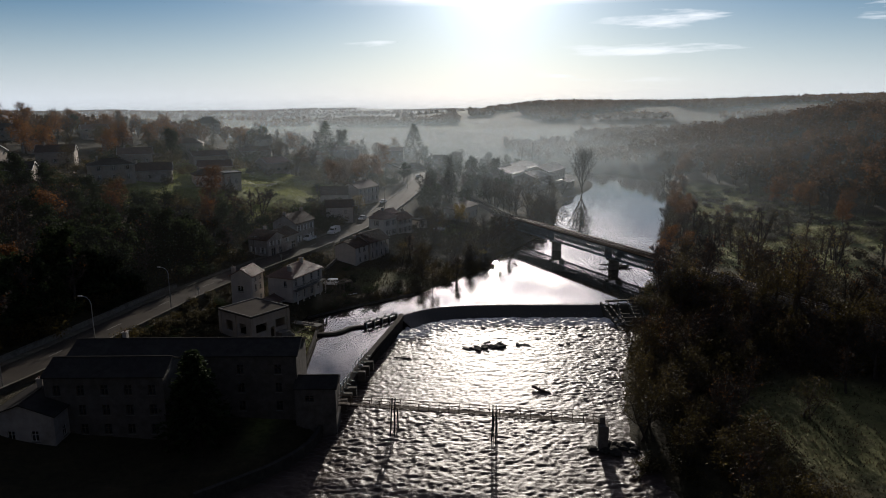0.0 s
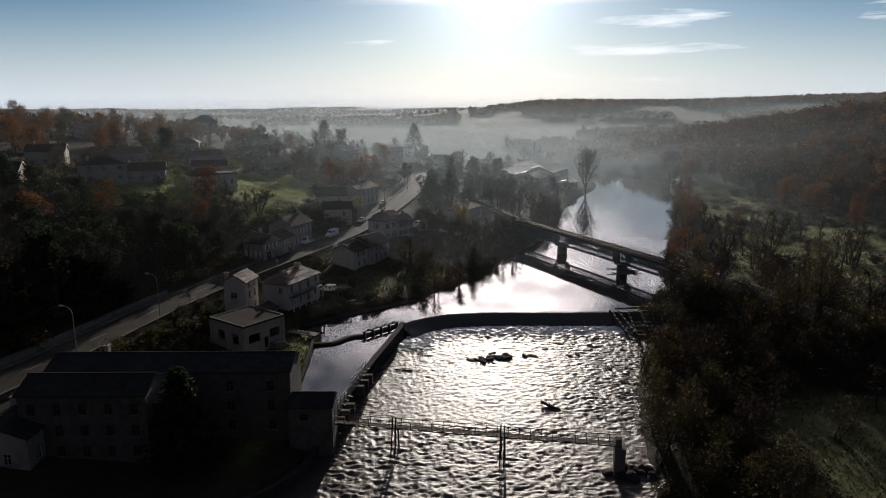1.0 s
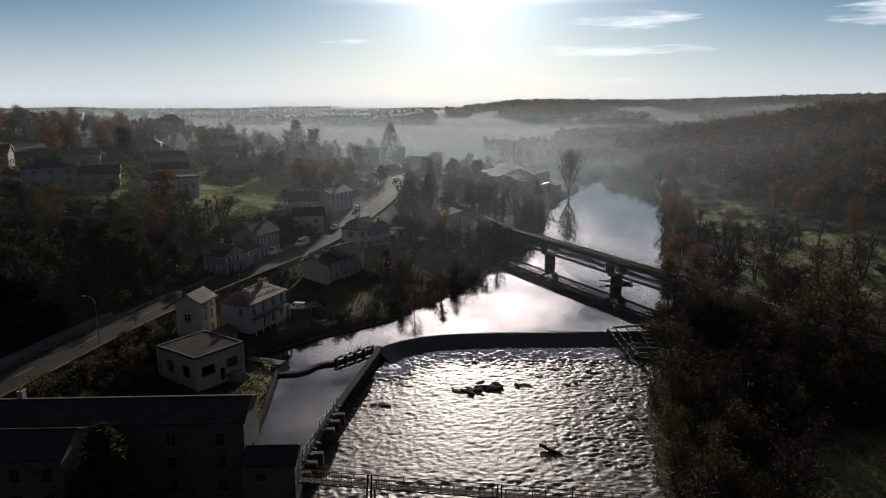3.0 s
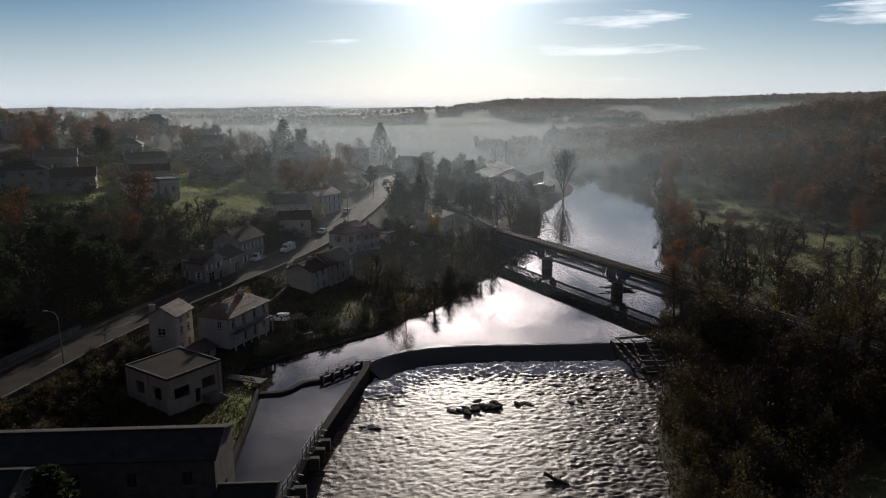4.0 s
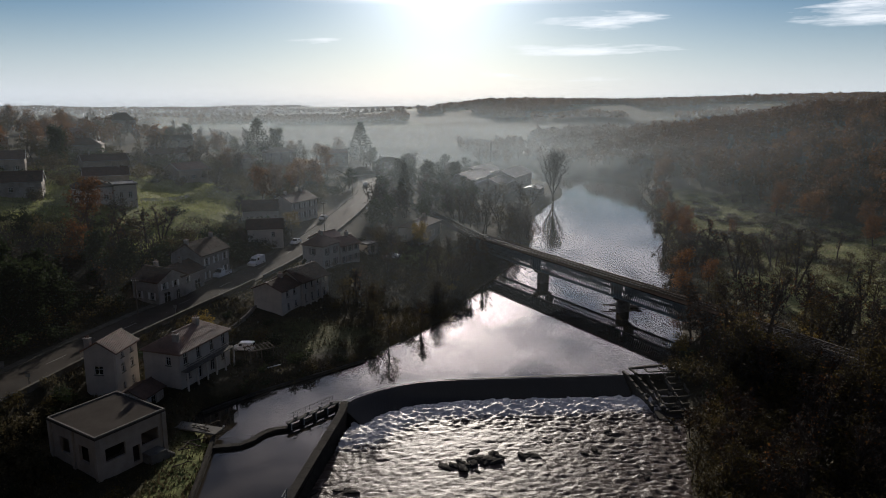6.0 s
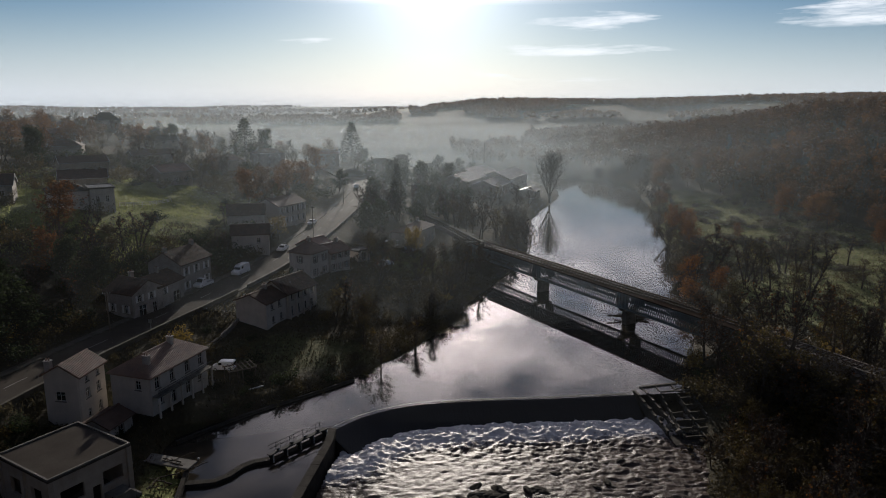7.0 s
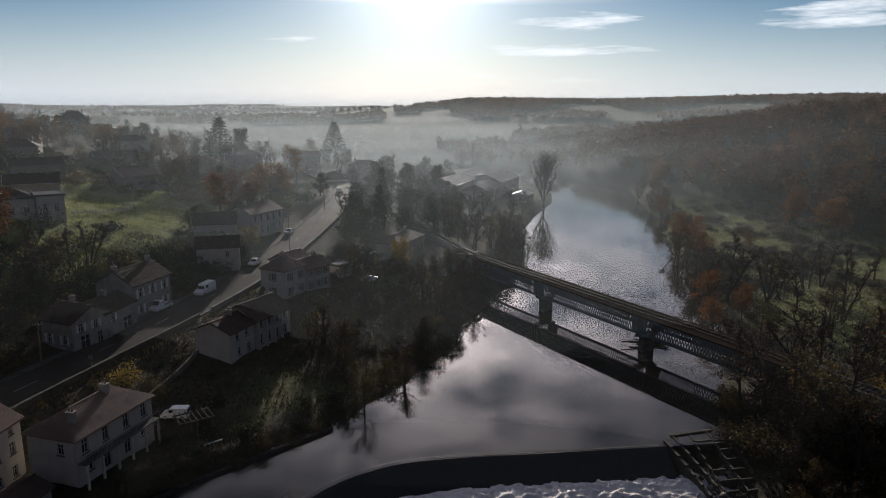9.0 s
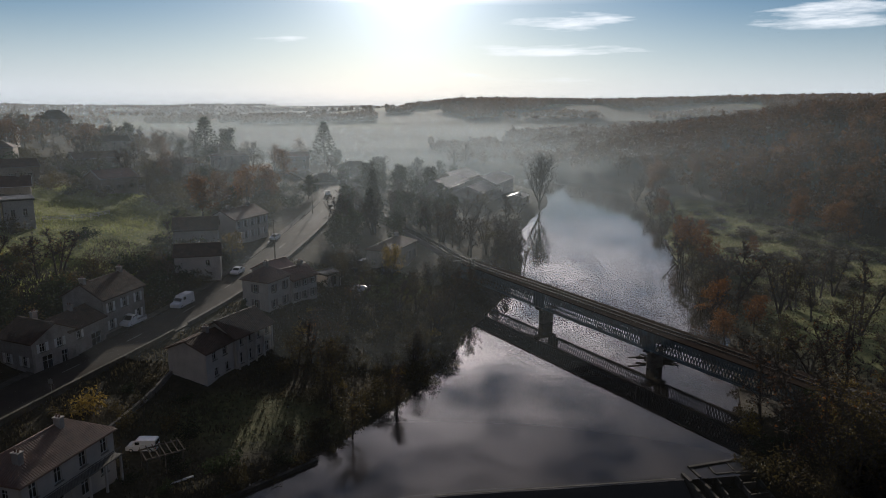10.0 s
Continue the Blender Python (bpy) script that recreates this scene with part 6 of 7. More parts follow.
def scatter(count, kinds, region, smin, smax, gap=2.5, road_gap=7.0, tries=30, flat=1.0):
    """Places trees at random where region(x, y) is true, clear of water, road, track and houses."""
    placed = []
    (x0, y0, x1, y1), test = region
    n_ = 0
    xs = [(tr.uniform(x0, x1), tr.uniform(y0, y1)) for _ in range(count * tries)]
    ax, ay = np.array([q[0] for q in xs]), np.array([q[1] for q in xs])
    ok = ~inside(ax, ay, RIVER) & (near_line(ax, ay, ROAD)[0] > road_gap) & (near_line(ax, ay, RAIL)[0] > 3.4)
    gz = ground(ax, ay)
    for i, (x, y) in enumerate(xs):
        if n_ >= count:
            break
        if not ok[i] or not test(x, y) or any((x - a) ** 2 + (y - b) ** 2 < r * r for a, b, r in KEEP_OUT) or any((x - a) ** 2 + (y - b) ** 2 < gap * gap for a, b in placed):
            continue
        placed.append((x, y))
        tree(tr.choice(kinds), x, y, tr.uniform(smin, smax), gz[i] - 0.05, flat * tr.uniform(0.85, 1.12))
        n_ += 1


def bank_x(y, line):
    L_ = np.array(sorted((q[1], q[0]) for q in line if 50 < q[1] < 440))
    return np.interp(y, L_[:, 0], L_[:, 1])


yes = lambda x, y: True
# right bank below the bridge: a belt of trees along the rapids, then a clearing
right_edge = lambda y: float(bank_x(y, BANK_R))
scatter(26, ("olive", "olive", "bare", "olive"), ((30, 58, 66, 116), lambda x, y: 1.5 < x - right_edge(y) < 13), 0.55, 0.95, 2.6)
scatter(22, ("olive", "bare", "bare", "olive"), ((36, 108, 66, 150), lambda x, y: 1.5 < x - right_edge(y) < 14), 0.35, 0.55, 2.2)
scatter(30, ("shrub", "olive", "shrub", "bramble"), ((30, 58, 66, 150), lambda x, y: 0.3 < x - right_edge(y) < 15), 0.5, 1.2, 1.6)
scatter(34, ("olive", "bare", "olive", "bare"), ((52, 118, 92, 176), lambda x, y: x - right_edge(y) > 3 and x + 0.34 * y > 106), 0.8, 1.2, 3.0)
scatter(26, ("shrub", "bramble", "yellow_shrub"), ((52, 112, 95, 180), yes), 0.6, 1.3, 2.2)
scatter(44, ("green_shrub", "shrub", "green_shrub"), ((51, 126, 68, 164), yes), 0.5, 0.9, 1.6)
scatter(30, ("olive", "bare"), ((62, 66, 120, 124), lambda x, y: x > 84 or y > 100), 0.8, 1.15, 4)
scatter(5, ("olive", "bare"), ((50, 66, 80, 100), yes), 0.6, 0.8, 7)
scatter(150, ("brush", "brush", "brush", "shrub"), ((40, 66, 92, 150), lambda x, y: x - right_edge(y) > 2.5 and not (50 < x < 78 and y < 102)), 0.9, 1.7, 2.0)
scatter(20, ("bare", "olive", "bare"), ((48, 104, 86, 128), yes), 0.55, 0.8, 3.4)
# upstream right bank and flood meadow
scatter(44, ("bare", "olive", "bare", "oak"), ((70, 176, 140, 380), lambda x, y: 0.5 < x - right_edge(y) < 10), 0.55, 0.9, 3.6)
scatter(20, ("alder", "alder", "bare"), ((86, 158, 140, 228), lambda x, y: x - right_edge(y) > 10), 0.8, 1.15, 3.5)
scatter(36, ("shrub", "bramble", "bramble", "olive"), ((74, 150, 150, 216), lambda x, y: x - right_edge(y) > 6), 0.6, 1.2, 3)
scatter(150, ("frosted_bramble", "frosted_bramble", "bramble"), ((98, 205, 160, 335), lambda x, y: x - right_edge(y) > 9 and float(lattice(np.array([x]), np.array([y]), 11, 11, 8)[0]) > -0.12), 0.6, 1.9, 1.8, flat=0.55)
# the wooded hill
hill = lambda x, y: float(ground(x, y)[0]) > 2.2 and x > 140 and ((x - 152) / 20) ** 2 + ((y - 222) / 34) ** 2 > 1
scatter(120, ("oak", "olive", "oak", "bare", "oak"), ((140, 150, 260, 400), hill), 0.8, 1.2, 5.0)
# left bank gardens
left_in = lambda y: float(bank_x(y, BANK_L))
scatter(95, ("bare", "shrub", "olive", "shrub", "bramble", "shrub"), ((-14, 150, 52, 300), lambda x, y: 0.2 < left_in(y) - x < 9), 0.4, 0.85, 1.5)
scatter(95, ("shrub", "olive", "bramble", "bare", "shrub", "olive", "yellow_shrub"), ((-12, 168, 36, 236), lambda x, y: left_in(y) - x > 6 and not (x < -2 and y < 178)), 0.4, 0.8, 2.2)
scatter(40, ("bare", "olive", "bare", "evergreen"), ((0, 250, 66, 345), lambda x, y: left_in(y) - x > 3), 0.6, 0.95, 4.5)
scatter(26, ("brush", "bramble", "green_shrub"), ((-24, 142, 2, 164), lambda x, y: 0.4 < left_in(y) - x < 3.5), 0.35, 0.6, 1.3)
scatter(26, ("shrub", "green_shrub", "bramble"), ((-46, 134, -16, 178), yes), 0.4, 0.8, 2.5, 6.2)
scatter(70, ("bramble", "shrub", "bramble", "green_shrub"), ((-54, 96, -36, 142), yes), 0.5, 1.0, 1.7, 6.0)
scatter(24, ("bramble", "shrub"), ((-52, 100, -22, 124), lambda x, y: x < -27), 0.35, 0.7, 2.0, 6.0)
# wooded slope over the road
scatter(150, ("evergreen", "evergreen", "bare", "evergreen", "oak", "bare"), ((-118, 84, -52, 216), lambda x, y: x < float(np.interp(y, [84, 138, 177, 216], [-71, -62, -52, -50])) and not (x < -64 and y > 190)), 0.65, 1.0, 4.4, 9)
scatter(30, ("shrub", "green_shrub", "bramble", "green_shrub"), ((-90, 90, -50, 236), lambda x, y: x < float(np.interp(y, [84, 138, 177, 216, 240], [-68, -60, -50, -44, -40]))), 0.7, 1.5, 3, 8)
scatter(75, ("shrub", "green_shrub", "shrub"), ((-84, 74, -42, 200), lambda x, y: x < float(np.interp(y, [74, 92, 118, 138, 158, 177, 200], [-70, -65, -60, -56, -50, -43, -36])) and x > float(np.interp(y, [74, 92, 118, 138, 158, 177, 200], [-82, -77, -72, -68, -62, -55, -48]))), 0.8, 1.7, 2.4, 7.2)
road_x = lambda y: float(np.interp(y, [40, 70, 92, 118, 138, 158, 177], [-75, -68, -62, -56.5, -52.5, -46.5, -39]))
scatter(46, ("evergreen", "bare", "evergreen", "evergreen"), ((-92, 84, -52, 168), lambda x, y: 9.5 < road_x(y) - x < 19), 0.95, 1.25, 3.6, 9)
# village gardens; low ground cover only behind the paddock
paddock = lambda x, y: ((x + 84) / 34) ** 2 + ((y - 262) / 46) ** 2 < 1
meadow = lambda x, y: ((x + 80) / 24) ** 2 + ((y - 228) / 20) ** 2 < 1 or ((x + 62) / 20) ** 2 + ((y - 262) / 17) ** 2 < 1 or ((x + 54) / 13) ** 2 + ((y - 236) / 17) ** 2 < 1
scatter(160, ("oak", "olive", "bare", "evergreen", "oak", "oak", "olive", "bare"), ((-230, 195, -18, 460), lambda x, y: not meadow(x, y) and not paddock(x, y) and y > 250 + (x + 18) * 0.3), 0.7, 1.15, 5.5)
scatter(190, ("shrub", "green_shrub", "shrub"), ((-130, 196, -16, 345), lambda x, y: not meadow(x, y)), 0.8, 1.8, 3)
scatter(40, ("evergreen", "evergreen", "bare", "evergreen"), ((-16, 262, 60, 430), lambda x, y: x < 40 or y > 400), 0.7, 1.05, 6)
# single trees
for kind, x, y, s, sz in (("spruce", -29.8, 84.5, 1.3, 0.66), ("poplar", 80.5, 352, 1.0, 1.0), ("cedar", -10.4, 446, 1.1, 1.1), ("cedar", -58, 385, 1.0, 1.0), ("evergreen", -50, 384, 1.25, 1.1), ("spruce", 10, 292, 0.95, 1.2), ("evergreen", -1, 252, 0.85, 1.0), ("evergreen", 3, 258, 0.8, 1.1),
                        ("evergreen", 1, 284, 0.9, 1.1), ("oak", -66, 207, 1.15, 0.9), ("oak", -34, 284, 0.95, 1.0), ("oak", -22.5, 305, 1.0, 1.0), ("yellow", -24, 238, 0.9, 1.0), ("yellow_shrub", -31.5, 168, 1.2, 1.0), ("yellow", -55, 160, 0.6, 1.0),
                        ("evergreen", -16.5, 203.4, 0.22, 1.1), ("yellow", 12.5, 231, 0.8, 1.4), ("yellow", -27, 101.5, 0.55, 1.0), ("bare", -33.5, 219.5, 0.5, 1.0), ("green_shrub", -31, 220.5, 1.2, 1.0), ("shrub", -27.6, 220.2, 1.2, 1.0), ("olive", -36.5, 222.5, 0.55, 1.0), ("bare", -38.5, 243, 0.6, 1.0), ("shrub", -35.5, 241.8, 1.1, 0.8), ("oak", 118, 258, 0.5, 1.0), ("oak", 148, 232, 0.8, 1.0), ("green_shrub", -12.2, 155.4, 1.0, 1.0)):
    tree(kind, x, y, s, None, sz)


def far_wood(name, pts, label, size, mat, per=26, hgt=(9, 15)):
    """Woods too far to count: each tree a ragged heap of leaf clumps over a stem."""
    rs = np.random.RandomState(len(pts))
    P = np.array(pts)
    z = ground(P[:, 0], P[:, 1])
    N = len(P)
    h = rs.uniform(*hgt, N)
    w = h * rs.uniform(0.3, 0.42, N)
    c = np.repeat(np.arange(N), per)
    # each crown is seven rounded heaps; the leaves lie on their skins
    heaps = rs.normal(size=(N, 7, 3))
    heaps *= (0.62 * rs.rand(N, 7, 1) ** 0.4) / np.linalg.norm(heaps, axis=2)[:, :, None]
    e = rs.normal(size=(N * per, 3))
    e /= np.linalg.norm(e, axis=1)[:, None]
    d = heaps[c, rs.randint(0, 7, N * per)] + e * 0.42 * (rs.rand(N * per, 1) ** 0.2)
    ctr = np.stack([P[c, 0] + d[:, 0] * w[c], P[c, 1] + d[:, 1] * w[c], z[c] + h[c] * 0.52 + d[:, 2] * h[c] * 0.42], 1)
    u = np.cross(e, rs.normal(size=(N * per, 3))) + 0.25 * rs.normal(size=(N * per, 3))
    u /= np.linalg.norm(u, axis=1)[:, None]
    v = np.cross(u, e + 0.25 * rs.normal(size=(N * per, 3)))
    v /= np.linalg.norm(v, axis=1)[:, None]
    k = size * rs.uniform(0.6, 1.3, (N * per, 1))
    V = np.stack([ctr - u * k - v * k * 0.5, ctr + u * k * 1.1, ctr - u * k * 0.4 + v * k], 1).reshape(-1, 3)
    st = np.stack([np.stack([P[:, 0] - 0.25, P[:, 1], z - 0.5], 1), np.stack([P[:, 0] + 0.25, P[:, 1], z - 0.5], 1), np.stack([P[:, 0], P[:, 1], z + h * 0.7], 1)], 1).reshape(-1, 3)
    F = np.arange(len(V)).reshape(-1, 3).tolist() + (np.arange(len(st)).reshape(-1, 3) + len(V)).tolist()
    ob = soup(name, np.concatenate([V, st]), F, mat)
    return tagged(ob, label, "wood", kind="stuff")


def cloud_of(n_, x0, y0, x1, y1, test):
    rs = np.random.RandomState(int(abs(x0) + y1))
    x, y = rs.uniform(x0, x1, n_ * 6), rs.uniform(y0, y1, n_ * 6)
    ok = test(x, y) & ~inside(x, y, RIVER)
    return list(zip(x[ok][:n_], y[ok][:n_]))


far_wood("hill_wood", cloud_of(2900, 150, 220, 620, 760, lambda x, y: (ground(x, y, False) > 4) & (y > 260) | (x > 250)), "brown autumn wood over the hill", 0.8, LEAF_FAR, 125, (11, 18))
far_wood("valley_wood", cloud_of(800, 70, 440, 330, 700, lambda x, y: y > np.interp(x, [-60, 40, 105, 140, 330], [566, 542, 506, 462, 440])), "misty trees along the valley", 0.9, LEAF_FAR, 60, (7, 12))
far_wood("village_wood", cloud_of(900, -480, 240, -95, 560, lambda x, y: (np.hypot(x, y - 200) > 230) & (np.sin(x / 23) * np.sin(y / 31) > -0.6)), "garden trees and copses about the village", 0.85, LEAF_FAR, 70, (7, 12))
pol = lambda x, y: (np.degrees(np.arctan2(x - 4, y + 5)), np.hypot(x - 4, y + 5))


def ridge_test(x, y):
    a, r = pol(x, y)
    band = (r > 1040) & (r < 1350) & (a > 4 + 0.02 * np.abs(r - 1290)) & (a < 42) & ((lattice(x, y, 90, 70, 9) > -0.14) | (r > 1240))
    hedges = (np.abs(r - (1150 + 50 * np.sin(a / 2.2))) < 26) & (a > -12) & (a < 5) & (np.sin(a * 2.1) > -0.5)
    copse = (np.abs(r - 1090) < 40) & (np.abs(a + 3) < 5) | (np.abs(r - 1180) < 30) & (a < -4) & (np.sin(a * 1.3) > 0.1)
    return band | hedges | copse


far_wood("ridge_wood", cloud_of(7000, -700, 850, 1100, 1400, ridge_test), "dark line of trees along the far ridge", 2.1, LEAF_FAR, 18, (7, 13))
far_wood("horizon_wood", cloud_of(5200, -2600, 1500, 1800, 3700, lambda x, y: (lattice(x, y, 260, 190, 12) > -0.06)), "dark woods on the far hills", 4.5, LEAF_FAR, 14, (5, 9))


def tufts(name, n_, x0, y0, x1, y1, size, mat, label, seed, test):
    """Rank grass and dead stems: thin upright blades in drifts."""
    rs = np.random.RandomState(seed)
    x, y = rs.uniform(x0, x1, n_ * 3), rs.uniform(y0, y1, n_ * 3)
    ok = ~inside(x, y, RIVER) & (near_line(x, y, ROAD)[0] > 5.6) & (near_line(x, y, RAIL)[0] > 2.4) & test(x, y) & (lattice(x, y, 5, 5, seed) > rs.uniform(-0.5, 0.25, len(x)))
    for hx, hy, hr in KEEP_OUT[:16]:
        ok &= np.hypot(x - hx, y - hy) > hr * 0.75
    x, y = x[ok][:n_], y[ok][:n_]
    k = len(x)
    z = ground(x, y) + bumpy(x, y) - 0.05
    a = rs.uniform(0, 6.28, k)
    h = size * rs.uniform(0.5, 1.4, k)
    w = 0.12 * rs.uniform(0.6, 1.4, k)
    c, sn = np.cos(a), np.sin(a)
    V = np.stack([np.stack([x - c * w, y - sn * w, z], 1), np.stack([x + c * w, y + sn * w, z], 1), np.stack([x + rs.normal(0, 0.3, k) * h, y + rs.normal(0, 0.3, k) * h, z + h], 1)], 1).reshape(-1, 3)
    ob = soup(name, V, np.arange(k * 3).reshape(-1, 3).tolist(), mat)
    tagged(ob, label, "grass", kind="stuff")


tufts("bank_grass", 42000, -52, 94, 44, 240, 0.42, LEAF_BRAMBLE, "rank brown grass and dead stems on the bank", 3, lambda x, y: x > -60)
tufts("clearing_grass", 26000, 44, 64, 124, 250, 0.4, LEAF_BRAMBLE, "rank grass and dead stems of the clearing", 4, lambda x, y: x > 40)
tufts("meadow_grass", 48000, 100, 205, 165, 340, 0.42, GRASS_PALE, "tussocky pale grass of the flood meadow", 5, lambda x, y: x > 90)
tufts("hill_grass", 26000, -112, 196, -40, 290, 0.4, GRASSB, "rough green grass of the hill paddock", 6, lambda x, y: x < -30)

# ---- street things and vehicles ----


def wheel_meshes():
    out = []
    for nm, prof, m in (("tyre", [(0.2, -0.1), (0.31, -0.1), (0.33, -0.06), (0.33, 0.06), (0.31, 0.1), (0.2, 0.1)], RUBBER), ("rim", [(0.0, -0.06), (0.19, -0.08), (0.2, 0.08), (0.0, 0.07)], GALV)):
        V, F = [], []
        for i in range(16):
            a = 2 * math.pi * i / 16
            for r, y in prof:
                V.append((r * math.cos(a), y, r * math.sin(a)))
        k = len(prof)
        for i in range(16):
            for j in range(k - (0 if nm == "tyre" else 1)):
                F.append((i * k + j, ((i + 1) % 16) * k + j, ((i + 1) % 16) * k + (j + 1) % k, i * k + (j + 1) % k))
        me_ = bpy.data.meshes.new(nm)
        me_.from_pydata(V, [], F)
        me_.materials.append(m)
        out.append(me_)
    return out


TYRE, RIM = wheel_meshes()
LAMP_RED, LAMP_CLEAR = surface("red lamp lens", (0.3, 0.01, 0.01), (0.4, 0.02, 0.02), 3, 9, 0.2, 0.0), surface("clear lamp lens", (0.6, 0.6, 0.6), (0.75, 0.75, 0.75), 3, 9, 0.1, 0.0)


def vehicle(name, m, label, profile, width, paint, glass_spans, axles, bed=False):
    """A vehicle from its side profile: body, glass, lamps, four wheels. It faces +x."""
    C = thing(name, m, label, "van" if "van" in name else "car", "parked vehicles")
    bm = bmesh.new()
    rings = []
    for s, tuck in ((-1, 0.0), (1, 0.0)):
        rings.append([bm.verts.new((x, s * (width / 2 - (0.13 if z > 1.0 else 0.0)), z)) for x, z in profile])
    k = len(profile)
    for i in range(k):
        bm.faces.new((rings[0][i], rings[0][(i + 1) % k], rings[1][(i + 1) % k], rings[1][i]))
    bm.faces.new(rings[0][::-1])
    bm.faces.new(rings[1])
    bmesh.ops.recalc_face_normals(bm, faces=bm.faces)
    bmesh.ops.bevel(bm, geom=[e for e in bm.edges], offset=0.035, segments=2, affect="EDGES")
    part("body", bm, paint, C)
    for (x0, z0), (x1, z1), kind in glass_spans:
        bm = bmesh.new()
        if kind == "side":
            for s in (-1, 1):
                y0, y1 = s * (width / 2 - 0.115), s * (width / 2 - 0.10)
                box(bm, x0, min(y0, y1), z0, x1, max(y0, y1), z1)
        else:
            a, b = Vector((x0, 0, z0)), Vector((x1, 0, z1))
            d = (b - a)
            nn = Vector((d.z, 0, -d.x)).normalized() * (0.014 if kind == "front" else -0.014)
            w = width / 2 - 0.22
            vs = [bm.verts.new(p_ + q) for p_, q in ((a + nn, Vector((0, -w, 0))), (a + nn, Vector((0, w, 0))), (b + nn, Vector((0, w, 0))), (b + nn, Vector((0, -w, 0))))]
            bm.faces.new(vs)
        part("windscreen" if kind == "front" else "window", bm, GLASS, C)
    xs = [q[0] for q in profile]
    for s in (-1, 1):
        for x, mt, nm in ((max(xs) - 0.03, LAMP_CLEAR, "headlight"), (min(xs) + 0.03, LAMP_RED, "tail_light")):
            bm = bmesh.new()
            box(bm, x - 0.06, s * (width / 2 - 0.25) - 0.12, 0.62, x + 0.06, s * (width / 2 - 0.25) + 0.12, 0.78, None, 0.02)
            part(nm, bm, mt, C)
        for x in axles:
            w_ = share("wheel", TYRE, C, pose(x, s * (width / 2 - 0.1), 0.33))
            share("rim", RIM, w_)
    if bed:
        bm = bmesh.new()
        for y in (-width / 2 + 0.04, width / 2 - 0.04):
            box(bm, min(xs) + 0.05, y - 0.03, 0.92, -0.1, y + 0.03, 1.25)
        part("side_board", bm, GALV, C)
    return C


VAN = [(-2.1, 0.3), (2.1, 0.3), (2.15, 0.75), (1.95, 0.95), (1.35, 1.08), (0.75, 1.78), (0.5, 1.86), (-2.0, 1.88), (-2.12, 1.75)]
VAN_G = [((1.32, 1.12), (0.8, 1.72), "front"), ((0.1, 1.12), (0.78, 1.62), "side"), ((-2.13, 1.1), (-2.13, 1.65), "back")]
BIGVAN = [(x * 1.2, 0.3 + (z - 0.3) * 1.22) for x, z in VAN]
BIGVAN_G = [((1.32 * 1.2, 1.3), (0.8 * 1.2, 2.0), "front"), ((0.12, 1.35), (0.9, 1.9), "side"), ((-2.13 * 1.2, 1.4), (-2.13 * 1.2, 1.9), "back")]
CAR = [(-2.05, 0.3), (2.05, 0.3), (2.1, 0.65), (1.9, 0.82), (1.0, 0.95), (0.35, 1.42), (-0.9, 1.46), (-1.7, 1.02), (-2.1, 0.9)]
CAR_G = [((0.98, 0.98), (0.4, 1.38), "front"), ((-0.85, 1.02), (0.3, 1.34), "side"), ((-1.66, 1.05), (-0.95, 1.42), "back")]
PICK = [(-2.4, 0.35), (2.3, 0.35), (2.35, 0.85), (2.1, 1.1), (1.5, 1.2), (0.95, 1.95), (0.1, 1.98), (0.0, 0.92), (-2.4, 0.92)]
PICK_G = [((1.47, 1.24), (1.0, 1.9), "front"), ((0.15, 1.25), (0.9, 1.8), "side")]


def on_road(y, side):
    """A place on the road at y, side metres to the left of its middle, and its heading."""
    i = int(np.argmin(np.abs(ROAD[:, 1] - y)))
    d = ROAD[min(i + 1, len(ROAD) - 1)] - ROAD[max(i - 1, 0)]
    d = d / np.linalg.norm(d[:2])
    k = (y - ROAD[i][1]) / d[1]
    p_ = ROAD[i] + d * k + np.array([-d[1], d[0], 0]) * side
    return p_[0], p_[1], p_[2] + 0.09, math.degrees(math.atan2(d[1], d[0]))


x, y, z, a = on_road(207, 2.2)
vehicle("van", pose(x, y, z, 0, 0, a + 180), "large white delivery van on the main road", BIGVAN, 1.95, CARPAINT, BIGVAN_G, (-1.6, 1.6))
x, y, z, a = on_road(196.5, 4.2)
vehicle("pickup_van", pose(x, y, z + 0.1, 0, 0, a + 180), "white flat-bed pickup parked before the house", PICK, 1.8, CARPAINT, PICK_G, (-1.5, 1.5), True)
vehicle("small_van", pose(-22.3, 159.8, float(ground(-22.3, 159.8)[0]) + 0.1, 0, 0, 172) @ Matrix.Scale(0.85, 4), "small white van parked in the yard", VAN, 1.75, CARPAINT, VAN_G, (-1.35, 1.35))
for yy, s, p_ in ((228, 1.8, CARPAINT), (258, 3.9, CARPAINT), (322, 1.8, CARPAINT), (93, 3.9, CARPAINT)):
    x, y, z, a = on_road(yy, s)
    vehicle("car", pose(x, y, z, 0, 0, a + (180 if s > 0 else 0)), "pale car on the main road", CAR, 1.75, p_, CAR_G, (-1.3, 1.3))
for x, y, a, p_ in ((5.4, 236, 20, CARDARK), (6.6, 242.5, 20, CARDARK), (10.5, 236.5, 110, CARDARK), (4.8, 221, 40, CARPAINT)):
    vehicle("car", pose(x, y, float(ground(x, y)[0]) + 0.25, 0, 0, a), "car parked in the yard by the track", CAR, 1.75, p_, CAR_G, (-1.3, 1.3))


